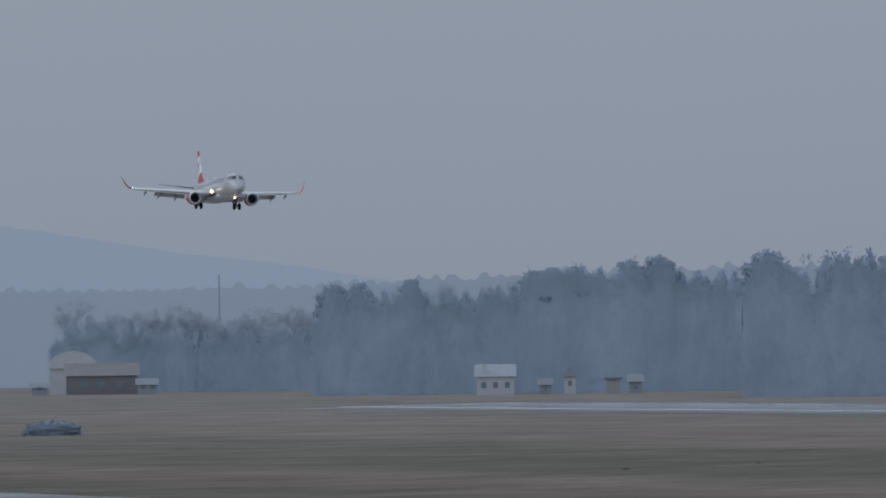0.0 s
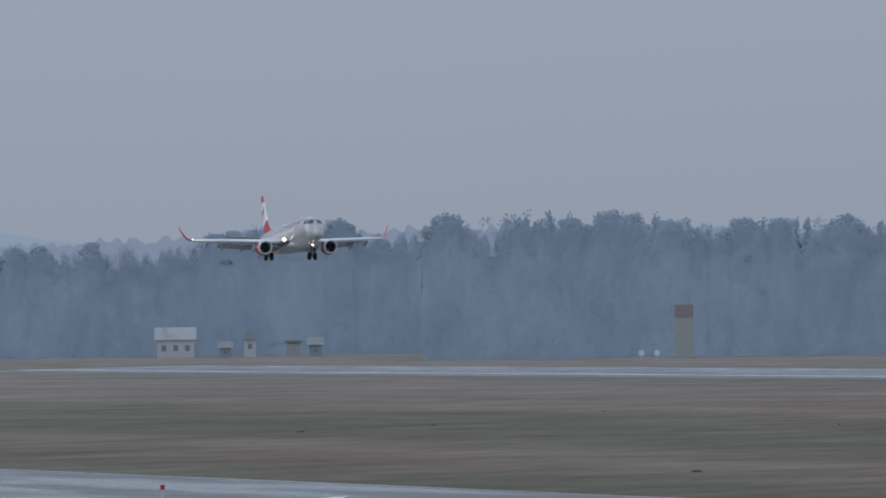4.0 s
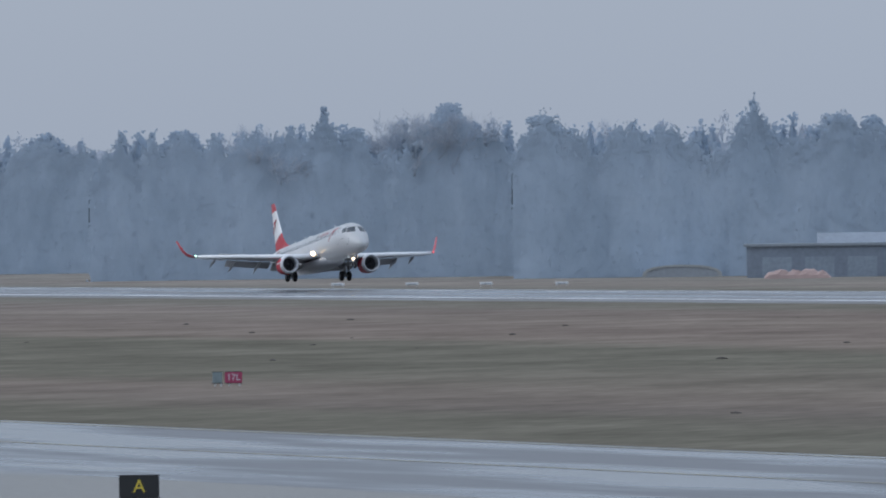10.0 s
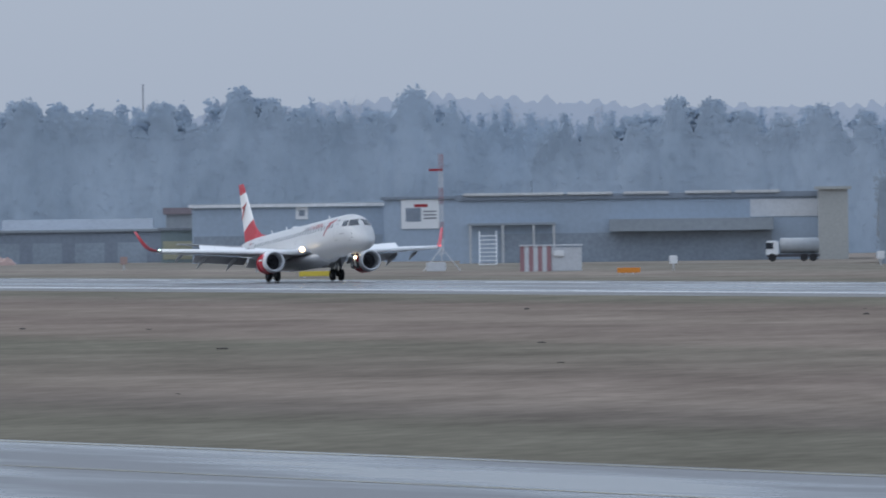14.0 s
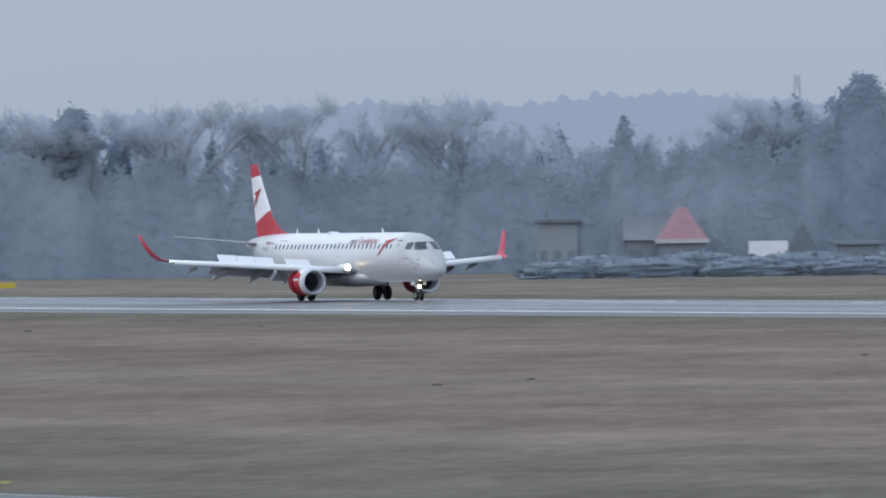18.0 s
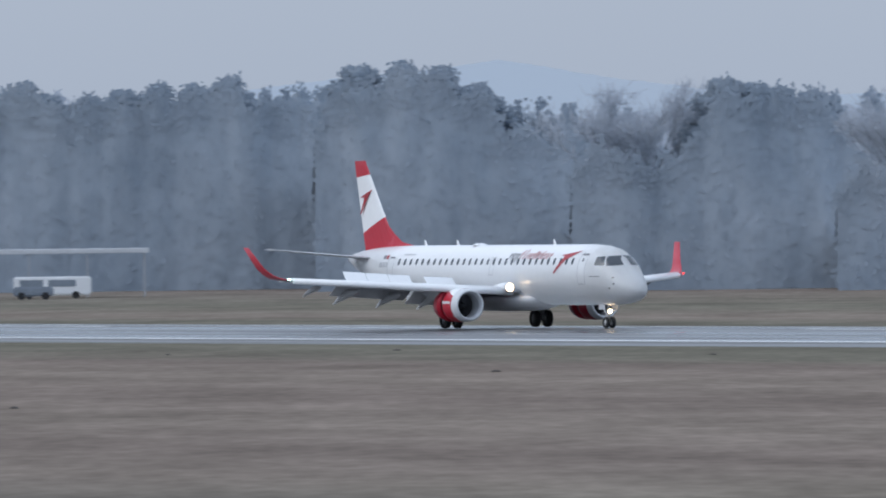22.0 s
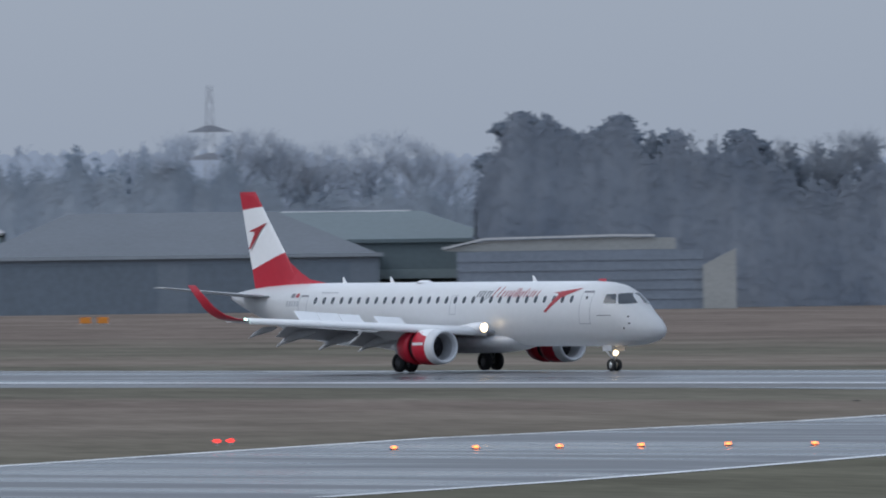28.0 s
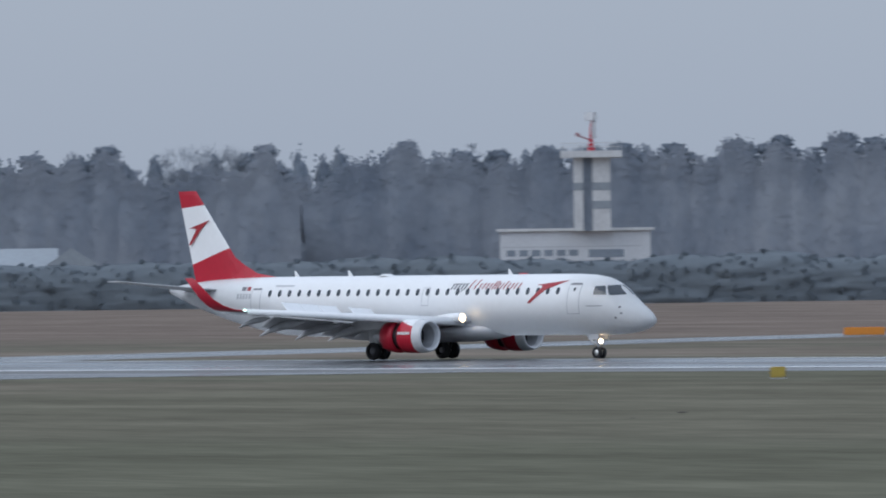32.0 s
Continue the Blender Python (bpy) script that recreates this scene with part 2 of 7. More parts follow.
lead_yellow = material("lead_yellow", (0.58, 0.44, 0.13), 0.45, vary=0.2, scale=0.5)
hedge_green = material("hedge_green", (0.25, 0.285, 0.315), 0.95, second=(0.2, 0.23, 0.26), scale=0.4, spec=0.05, through=0.3)
line_yellow = material("line_yellow", (0.4, 0.34, 0.16), 0.4, second=(0.2, 0.18, 0.13), scale=0.3)
tarp_orange = material("tarp_orange", (0.42, 0.3, 0.27), 0.7, vary=0.2, scale=2)
dull_yellow = material("dull_yellow", (0.42, 0.4, 0.28), 0.6, vary=0.15)
rusty_concrete = material("rusty_concrete", (0.34, 0.285, 0.275), 0.8, vary=0.15, scale=0.8)
clod_earth = material("clod_earth", (0.05, 0.042, 0.036), 0.95, vary=0.3, scale=4, bump=0.5)


def stand_material(name, light, dark):
    """The closed face of a wood: trees of differing tone, with finer sprays within each."""
    m = bpy.data.materials.new(name)
    m.use_nodes = True
    n, l = m.node_tree.nodes, m.node_tree.links
    bsdf = n["Principled BSDF"]
    co = n.new("ShaderNodeTexCoord")
    total = None
    for scale, tall, weight in ((0.11, 0.6, 0.72), (0.5, 0.6, 0.24), (2.4, 0.6, 0.13)):
        mp = n.new("ShaderNodeMapping")
        mp.inputs["Scale"].default_value = (1, 1, tall)
        t = n.new("ShaderNodeTexNoise")
        t.inputs["Scale"].default_value, t.inputs["Detail"].default_value = scale, 3.0
        w = n.new("ShaderNodeMath")
        w.operation = "MULTIPLY_ADD"
        w.inputs[1].default_value = weight
        w.inputs[2].default_value = 0.0
        l.new(co.outputs["Object"], mp.inputs["Vector"])
        l.new(mp.outputs["Vector"], t.inputs["Vector"])
        l.new(t.outputs["Fac"], w.inputs[0])
        if total:
            l.new(total, w.inputs[2])
        total = w.outputs[0]
    ramp = n.new("ShaderNodeValToRGB")
    a, b = ramp.color_ramp.elements
    a.position, a.color, b.position, b.color = 0.38, (*dark, 1), 0.72, (*light, 1)
    l.new(total, ramp.inputs["Fac"])
    l.new(ramp.outputs["Color"], bsdf.inputs["Base Color"])
    bsdf.inputs["Roughness"].default_value = 0.95
    bsdf.inputs["Specular IOR Level"].default_value = 0.0
    return m


# wood faces with mist mixed into the colour, more of it farther off
far_hazed_stand = stand_material("far_hazed_wood", (0.475, 0.55, 0.635), (0.365, 0.435, 0.515))
mid_hazed_stand = stand_material("mid_hazed_stand", (0.43, 0.475, 0.53), (0.285, 0.335, 0.395))
near_hazed_stand = stand_material("near_hazed_wood", (0.32, 0.345, 0.385), (0.205, 0.237, 0.288))


def field_material():
    """Winter grass in mown bands that run along the runway, greener beside the paving."""
    m = bpy.data.materials.new("winter_grass")
    m.use_nodes = True
    n, l = m.node_tree.nodes, m.node_tree.links
    bsdf = n["Principled BSDF"]
    co = n.new("ShaderNodeTexCoord")
    sep = n.new("ShaderNodeSeparateXYZ")
    l.new(co.outputs["Object"], sep.inputs[0])

    # streak noise turned along the mean view direction, to fit the camera's view
    slant = n.new("ShaderNodeMapping")
    slant.inputs["Rotation"].default_value = (0, 0, math.radians(-153))
    l.new(co.outputs["Object"], slant.inputs["Vector"])

    def noise_at(scale, sx, sy, detail=4.0, source=None):
        mp = n.new("ShaderNodeMapping")
        mp.inputs["Scale"].default_value = (sx, sy, 1)
        t = n.new("ShaderNodeTexNoise")
        t.inputs["Scale"].default_value, t.inputs["Detail"].default_value = scale, detail
        l.new(source or co.outputs["Object"], mp.inputs["Vector"])
        l.new(mp.outputs["Vector"], t.inputs["Vector"])
        return t

    def mixed(kind, fac, a, b):
        x = n.new("ShaderNodeMix")
        x.data_type, x.blend_type = "RGBA", kind
        for key, v in (("Factor", fac), ("A", a), ("B", b)):
            if isinstance(v, (float, int)):
                x.inputs[key].default_value = v
            elif isinstance(v, tuple):
                x.inputs[key].default_value = v
            else:
                l.new(v, x.inputs[key])
        return x.outputs["Result"]

    wob = noise_at(0.012, 1, 2)
    off = n.new("ShaderNodeMath")
    off.operation = "MULTIPLY_ADD"
    off.inputs[1].default_value, off.inputs[2].default_value = 26.0, -13.0
    l.new(wob.outputs["Fac"], off.inputs[0])
    yy = n.new("ShaderNodeMath")
    yy.operation = "ADD"
    l.new(sep.outputs["Y"], yy.inputs[0])
    l.new(off.outputs[0], yy.inputs[1])
    rng = n.new("ShaderNodeMapRange")
    rng.inputs["From Min"].default_value, rng.inputs["From Max"].default_value = -360.0, 240.0
    l.new(yy.outputs[0], rng.inputs["Value"])
    brown, tan, green, dark = (0.192, 0.157, 0.134, 1), (0.216, 0.18, 0.151, 1), (0.158, 0.146, 0.117, 1), (0.165, 0.142, 0.122, 1)

    def banded(bands):
        r = n.new("ShaderNodeValToRGB")
        e = r.color_ramp.elements
        e[0].position, e[0].color = 0.0, bands[0][1]
        e[1].position, e[1].color = (bands[-1][0] + 360) / 600, bands[-1][1]
        for y, c in bands[1:-1]:
            e.new((y + 360) / 600).color = c
        l.new(rng.outputs["Result"], r.inputs["Fac"])
        return r.outputs["Color"]

    far_bands = banded(((-360, green), (-262, green), (-250, green), (-242, brown), (-228, tan), (-214, green), (-160, green), (-148, tan), (-120, brown), (-95, tan), (-70, brown), (-45, green), (-24, green), (40, green), (60, tan), (110, green), (200, brown)))
    near_bands = banded(((-360, green), (-262, green), (-246, green), (-234, dark), (-215, tan), (-190, brown), (-165, tan), (-130, brown), (-100, tan), (-75, brown), (-58, green), (-24, green), (40, green), (60, tan), (110, green), (200, brown)))
    bx = n.new("ShaderNodeMapRange")
    bx.inputs["From Min"].default_value, bx.inputs["From Max"].default_value = -860.0, -680.0
    l.new(sep.outputs["X"], bx.inputs["Value"])
    bands = mixed("MIX", bx.outputs["Result"], far_bands, near_bands)
    # towards the exit taxiway the grass is greener
    gx = n.new("ShaderNodeMapRange")
    gx.inputs["From Min"].default_value, gx.inputs["From Max"].default_value = -470.0, -330.0
    l.new(sep.outputs["X"], gx.inputs["Value"])
    gm = n.new("ShaderNodeMath")
    gm.operation = "MULTIPLY"
    gm.inputs[1].default_value = 0.75
    l.new(gx.outputs["Result"], gm.inputs[0])
    col = mixed("MIX", gm.outputs[0], bands, (0.134, 0.133, 0.097, 1))
    # haze painted into the colour: the grass pales towards the far end
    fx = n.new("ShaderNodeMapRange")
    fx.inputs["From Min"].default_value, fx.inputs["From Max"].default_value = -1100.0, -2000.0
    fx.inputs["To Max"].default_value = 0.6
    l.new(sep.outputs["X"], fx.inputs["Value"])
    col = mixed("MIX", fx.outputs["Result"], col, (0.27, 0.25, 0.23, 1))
    patch = noise_at(0.02, 1, 2.2)
    pr = n.new("ShaderNodeMapRange")
    pr.inputs["From Min"].default_value, pr.inputs["From Max"].default_value = 0.3, 0.7
    pr.inputs["To Min"].default_value, pr.inputs["To Max"].default_value = 0.86, 1.14
    l.new(patch.outputs["Fac"], pr.inputs["Value"])
    col = mixed("MULTIPLY", 1.0, col, pr.outputs["Result"])
    streak = noise_at(0.16, 0.3, 1.0, 6.0, slant.outputs["Vector"])
    sr = n.new("ShaderNodeMapRange")
    sr.inputs["From Min"].default_value, sr.inputs["From Max"].default_value = 0.3, 0.7
    sr.inputs["To Min"].default_value, sr.inputs["To Max"].default_value = 0.83, 1.17
    l.new(streak.outputs["Fac"], sr.inputs["Value"])
    col = mixed("MULTIPLY", 1.0, col, sr.outputs["Result"])
    tuft = noise_at(1.0, 0.22, 1.1, 5.0, slant.outputs["Vector"])
    tr = n.new("ShaderNodeMapRange")
    tr.inputs["To Min"].default_value, tr.inputs["To Max"].default_value = 0.68, 1.32
    l.new(tuft.outputs["Fac"], tr.inputs["Value"])
    col = mixed("MULTIPLY", 1.0, col, tr.outputs["Result"])
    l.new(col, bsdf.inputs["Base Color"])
    bsdf.inputs["Roughness"].default_value = 1.0
    bsdf.inputs["Specular IOR Level"].default_value = 0.0
    return m


def wet_material(name, base, dry, wet_rough=0.16, dry_rough=0.55, scale=0.05, sy=4.0):
    """Paving after rain: dark, glossy where water stands, paler and rough where it has dried."""
    m = bpy.data.materials.new(name)
    m.use_nodes = True
    n, l = m.node_tree.nodes, m.node_tree.links
    bsdf = n["Principled BSDF"]
    co = n.new("ShaderNodeTexCoord")
    mp = n.new("ShaderNodeMapping")
    mp.inputs["Scale"].default_value = (0.4, sy, 1)
    l.new(co.outputs["Object"], mp.inputs["Vector"])
    t = n.new("ShaderNodeTexNoise")
    t.inputs["Scale"].default_value, t.inputs["Detail"].default_value = scale, 7.0
    l.new(mp.outputs["Vector"], t.inputs["Vector"])
    g = n.new("ShaderNodeTexNoise")
    g.inputs["Scale"].default_value, g.inputs["Detail"].default_value = 3.0, 6.0
    l.new(co.outputs["Object"], g.inputs["Vector"])
    r = n.new("ShaderNodeValToRGB")
    r.color_ramp.elements[0].position, r.color_ramp.elements[0].color = 0.43, (0, 0, 0, 1)
    r.color_ramp.elements[1].position, r.color_ramp.elements[1].color = 0.58, (1, 1, 1, 1)
    l.new(t.outputs["Fac"], r.inputs["Fac"])
    c = n.new("ShaderNodeMix")
    c.data_type = "RGBA"
    c.inputs["A"].default_value, c.inputs["B"].default_value = (*base, 1), (*dry, 1)
    l.new(r.outputs["Color"], c.inputs["Factor"])
    c2 = n.new("ShaderNodeMix")
    c2.data_type, c2.blend_type = "RGBA", "MULTIPLY"
    c2.inputs["Factor"].default_value = 0.5
    l.new(c.outputs["Result"], c2.inputs["A"])
    l.new(g.outputs["Fac"], c2.inputs["B"])
    l.new(c2.outputs["Result"], bsdf.inputs["Base Color"])
    rr = n.new("ShaderNodeMapRange")
    rr.inputs["To Min"].default_value, rr.inputs["To Max"].default_value = wet_rough, dry_rough
    l.new(r.outputs["Color"], rr.inputs["Value"])
    l.new(rr.outputs["Result"], bsdf.inputs["Roughness"])
    return m


grass = field_material()
runway_wet = wet_material("wet_runway_asphalt", (0.075, 0.077, 0.082), (0.16, 0.16, 0.165), 0.2, 0.5, 0.04, 5.0)
taxi_wet = wet_material("wet_taxiway_asphalt", (0.04, 0.042, 0.047), (0.15, 0.15, 0.155), 0.13, 0.5, 0.05, 3.0)
apron_damp = wet_material("damp_concrete_apron", (0.2, 0.195, 0.185), (0.3, 0.29, 0.27), 0.4, 0.7, 0.05, 2.0)
shoulder_damp = wet_material("damp_shoulder", (0.13, 0.13, 0.13), (0.2, 0.195, 0.19), 0.4, 0.7, 0.05, 4.0)

# ---- mesh helpers ----


def part(name, bm, mat, parent=None, label="", smooth=False):
    """Links a bmesh as one mesh object, under its thing if it has one."""
    me = bpy.data.meshes.new(name)
    bm.normal_update()
    bm.to_mesh(me)
    bm.free()
    if smooth:
        me.polygons.foreach_set("use_smooth", [len(p.vertices) < 6 for p in me.polygons])
    me.materials.append(mat)
    ob = new(name, me)
    ob.parent = parent
    if label:
        tagged(ob, label)
    return ob


def share(name, ob, parent, m):
    """Another object on the same mesh."""
    o = new(name, ob.data)
    o.parent = parent
    o.matrix_basis = m
    return o


def thing(name, label, category, m=None, group="", kind=""):
    e = new(name)
    e.empty_display_size = 0.5
    if m is not None:
        e.matrix_basis = m
    return tagged(e, label, category, group, kind)


def box(bm, x0, x1, y0, y1, z0, z1, bevel=0.0):
    v = [bm.verts.new((x, y, z)) for x in (x0, x1) for y in (y0, y1) for z in (z0, z1)]
    faces = [bm.faces.new([v[i] for i in f]) for f in ((0, 1, 3, 2), (4, 6, 7, 5), (0, 4, 5, 1), (2, 3, 7, 6), (0, 2, 6, 4), (1, 5, 7, 3))]
    if bevel:
        edges = list({e for f in faces for e in f.edges})
        bmesh.ops.bevel(bm, geom=edges, offset=bevel, segments=2, affect="EDGES")
    return bm


def solid(x0, x1, y0, y1, z0, z1, bevel=0.0):
    return box(bmesh.new(), x0, x1, y0, y1, z0, z1, bevel)


def loft(bm, rings, cap=True):
    """Bridges closed rings of equal count."""
    vs = [[bm.verts.new(p) for p in r] for r in rings]
    k = len(vs[0])
    for a, b in zip(vs, vs[1:]):
        for i in range(k):
            bm.faces.new((a[i], a[(i + 1) % k], b[(i + 1) % k], b[i]))
    if cap:
        bm.faces.new(vs[0][::-1])
        bm.faces.new(vs[-1])
    return bm


def lathe_x(bm, profile, y=0.0, z=0.0, seg=32, cap=False):
    """Turns (x, r) round an axis along x."""
    rings = [[(x, y + r * math.cos(a), z + r * math.sin(a)) for a in (2 * math.pi * i / seg for i in range(seg))] for x, r in profile]
    return loft(bm, rings, cap)


def rod(bm, a, b, r, seg=8, r2=None):
    a, b = Vector(a), Vector(b)
    q = (b - a).to_track_quat("Z", "Y")
    r2 = r if r2 is None else r2
    rings = [[p + q @ Vector((s * math.cos(t), s * math.sin(t), 0)) for t in (2 * math.pi * i / seg for i in range(seg))] for p, s in ((a, r), (b, r2))]
    return loft(bm, rings)


def prism_y(bm, poly, y0, y1):
    """A polygon in x and z, thick along y."""
    return loft(bm, [[(x, y0, z) for x, z in poly], [(x, y1, z) for x, z in poly]])


def foil(x_le, x_te, thick, n=10):
    """A closed wing section in x and z, from the trailing edge over the top."""
    c = x_le - x_te
    up, lo = [], []
    for i in range(n + 1):
        s = 0.5 - 0.5 * math.cos(math.pi * i / n)
        h = thick * 2.6 * (0.2969 * math.sqrt(s) - 0.126 * s - 0.3516 * s * s + 0.2843 * s ** 3 - 0.1036 * s ** 4) * 2
        up.append((x_le - c * s, h * 0.6))
        lo.append((x_le - c * s, -h * 0.4))
    return up[::-1] + lo[1:-1]


def wing_skin(bm, sections, side):
    """sections: y, leading x, trailing x, height, thickness."""
    return loft(bm, [[(x, side * y, z0 + z) for x, z in foil(le, te, t)][:: side] for y, le, te, z0, t in sections])


def letters(text, size, depth=0.01):
    cu = bpy.data.curves.new("letters", "FONT")
    cu.body, cu.size, cu.extrude, cu.align_x, cu.align_y = text, size, depth, "CENTER", "CENTER"
    cu.resolution_u = 2
    ob = bpy.data.objects.new("letters", cu)
    scene.collection.objects.link(ob)
    me = bpy.data.meshes.new_from_object(ob.evaluated_get(bpy.context.evaluated_depsgraph_get()))
    bpy.data.objects.remove(ob)
    return me


def lettering(name, text, size, mat, parent, m):
    me = letters(text, size)
    me.materials.clear()
    me.materials.append(mat)
    ob = new(name, me)
    ob.parent = parent
    ob.matrix_basis = m
    return ob

# ---- ground, runway, taxiways ----
bm = bmesh.new()
for x0, x1 in ((-6000, -3500), (-3500, -1500), (-1500, 200), (200, 3000)):
    for y0, y1 in ((-3500, -800), (-800, -34), (-34, 300), (300, 4500)):
        v = [bm.verts.new(p) for p in ((x0, y0, 0), (x1, y0, 0), (x1, y1, 0), (x0, y1, 0))]
        bm.faces.new(v)
bmesh.ops.remove_doubles(bm, verts=bm.verts[:], dist=0.01)
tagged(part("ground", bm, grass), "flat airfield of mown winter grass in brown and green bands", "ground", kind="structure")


def crown(y):
    return 0.4 - 0.0134 * abs(y)


def strip(name, x0, x1, y0, y1, mat, label, lift=0.0, parent=None, step=100.0):
    """A band of the crowned runway between two lines along it."""
    bm = bmesh.new()
    ys = [y0, y1] if y0 * y1 >= 0 else [y0, 0, y1]
    n = max(1, int((x1 - x0) / step))
    rows = [[bm.verts.new((x0 + (x1 - x0) * i / n, y, crown(y) + lift)) for y in ys] for i in range(n + 1)]
    for a, b in zip(rows, rows[1:]):
        for j in range(len(ys) - 1):
            bm.faces.new((a[j], b[j], b[j + 1], a[j + 1]))
    return tagged(part(name, bm, mat, parent), label, "runway" if not parent else "", kind="structure" if not parent else "")


runway = strip("runway", -2150, 500, -22.5, 22.5, runway_wet, "wet dark asphalt runway with a slight crown, reflecting the grey sky")
for s in (-1, 1):
    strip("runway_shoulder", -2150, 500, *sorted((s * 22.5, s * 29.5)), shoulder_damp, "damp grey paved shoulder beside the runway", -0.003)
strip("edge_stripe", -2150, 500, -21.9, -20.6, line_white, "", 0.006, runway)
strip("edge_stripe", -2150, 500, 20.6, 21.9, line_white, "", 0.006, runway)
dash = strip("centre_dash", 0, 30, -0.5, 0.5, line_white, "", 0.006, runway, 30)
for i in range(44):
    share("centre_dash", dash, runway, Matrix.Translation((-2140 + 60 * i, 0, 0)))
dash.matrix_basis = Matrix.Translation((-2140 + 60 * 44, 0, 0))


def sheet(name, poly, z, mat, label, category):
    bm = bmesh.new()
    bm.faces.new([bm.verts.new((x, y, z)) for x, y in poly])
    bmesh.ops.triangulate(bm, faces=bm.faces[:])
    return tagged(part(name, bm, mat), label, category, kind="structure")


sheet("taxiway", [(-1400, -291), (-470, -291), (-395, -291), (-330, -262), (-1400, -262)], 0.012, taxi_wet, "wet asphalt taxiway with dried streaks and yellow lines", "taxiway")
sheet("apron", [(-1400, -330), (-360, -330), (-395, -291), (-1400, -291)], 0.012, apron_damp, "damp pale concrete apron beside the taxiway", "apron")
exit_far = [(-342, -213), (-355, -196), (-371, -173), (-389, -147), (-398, -129), (-407, -112), (-425, -86), (-451, -60), (-481, -37), (-520, -27)]
exit_near = [(-388, -27), (-405, -48), (-403, -65), (-398, -75), (-388, -96), (-373, -118), (-362, -131), (-345, -157), (-321, -190), (-307, -210), (-294, -231), (-262, -262), (-300, -262)]
sheet("exit_taxiway", exit_far + exit_near, 0.016, taxi_wet, "wet asphalt exit taxiway that curves off the runway", "taxiway")
for edge, nm in ((exit_far[:7], "edge_line"), (exit_near[3:11], "edge_line")):
    bm = bmesh.new()
    pts = [Vector((*p, 0)) for p in edge]
    for a, b in zip(pts, pts[1:]):
        side = (b - a).cross(Vector((0, 0, 1))).normalized() * 0.35
        bm.faces.new([bm.verts.new((q.x, q.y, 0.024)) for q in (a - side, b - side, b + side, a + side)])
    tagged(part(nm, bm, line_white), "pale painted edge line of the exit taxiway", "road marking", kind="structure")
sheet("far_exit", [(-508, 26), (-484, 26), (-512, 105), (-545, 192), (-630, 420), (-650, 410), (-559, 192), (-530, 105)], 0.012, taxi_wet, "wet taxiway leaving the runway on the far side", "taxiway")


def line(name, a, b, w, mat, label, z=0.026):
    a, b = Vector((*a, 0)), Vector((*b, 0))
    s = (b - a).cross(Vector((0, 0, 1))).normalized() * w / 2
    bm = bmesh.new()
    bm.faces.new([bm.verts.new((q.x, q.y, z)) for q in (a - s, b - s, b + s, a + s)])
    return tagged(part(name, bm, mat), label, "road marking", kind="structure")


line("taxi_edge_line", (-1400, -263.0), (-340, -263.0), 0.3, line_yellow, "worn yellow edge line of the taxiway")
line("taxi_centre_line", (-1400, -276), (-420, -276), 0.25, line_yellow, "worn yellow centre line of the taxiway")

# ---- airliner ----
FUSELAGE = ((19.0, 2.2, 2.1, 0.05), (18.88, 2.42, 1.93, 0.27), (18.6, 2.68, 1.76, 0.48), (18.15, 2.98, 1.6, 0.74), (17.6, 3.3, 1.49, 0.98),
            (17.1, 3.66, 1.43, 1.15), (16.6, 4.08, 1.4, 1.28), (16.1, 4.42, 1.38, 1.37), (15.4, 4.7, 1.37, 1.45), (14.5, 4.84, 1.36, 1.49),
            (13.2, 4.9, 1.36, 1.5), (8.0, 4.9, 1.36, 1.5), (2.0, 4.9, 1.36, 1.5), (-4.0, 4.9, 1.36, 1.5), (-8.0, 4.9, 1.38, 1.5), (-10.0, 4.9, 1.48, 1.49),
            (-12.0, 4.89, 1.78, 1.43), (-14.0, 4.84, 2.22, 1.28), (-16.0, 4.74, 2.76, 1.0), (-17.5, 4.6, 3.25, 0.7), (-18.8, 4.42, 3.72, 0.38), (-19.4, 4.3, 3.95, 0.2))


def hull(x):
    """Top, bottom and half width of the fuselage at x."""
    for a, b in zip(FUSELAGE, FUSELAGE[1:]):
        if b[0] <= x <= a[0]:
            s = (x - b[0]) / (a[0] - b[0])
            return tuple(q + (p - q) * s for p, q in zip(a[1:], b[1:]))
    return FUSELAGE[-1][1:]


def skin(x, z, side, proud=0.006):
    """A point of the fuselage's side at x and height z."""
    top, bot, w = hull(x)
    c, h = (top + bot) / 2, (top - bot) / 2
    q = max(-0.9995, min(0.9995, (z - c) / h))
    y = w * math.sqrt(1 - q * q)
    out = Vector((0, side * y / (w * w), q / h)).normalized()
    return Vector((x, side * y, c + h * q)) + out * proud


def patch(poly, side, proud=0.014, cuts=2):
    """A thin skin that follows the fuselage's side; poly in x and z."""
    bm = bmesh.new()
    bm.faces.new([bm.verts.new((x, 0, z)) for x, z in poly]).normal_update()
    bmesh.ops.triangulate(bm, faces=bm.faces[:])
    if cuts:
        bmesh.ops.subdivide_edges(bm, edges=bm.edges[:], cuts=cuts, use_grid_fill=True)
        bmesh.ops.triangulate(bm, faces=bm.faces[:])
    for v in bm.verts:
        v.co = skin(v.co.x, v.co.z, side, proud)
    if side < 0:
        bmesh.ops.recalc_face_normals(bm, faces=bm.faces[:])
    return bm


def rounded(x, z, w, h, n=3, r=0.45):
    """A rounded rectangle in x and z."""
    r = r * min(w, h)
    out = []
    for cx, cz, a0 in ((w / 2 - r, h / 2 - r, 0), (-w / 2 + r, h / 2 - r, 90), (-w / 2 + r, -h / 2 + r, 180), (w / 2 - r, -h / 2 + r, 270)):
        for i in range(n + 1):
            a = radians(a0 + 90 * i / n)
            out.append((x + cx + r * math.cos(a), z + cz + r * math.sin(a)))
    return out


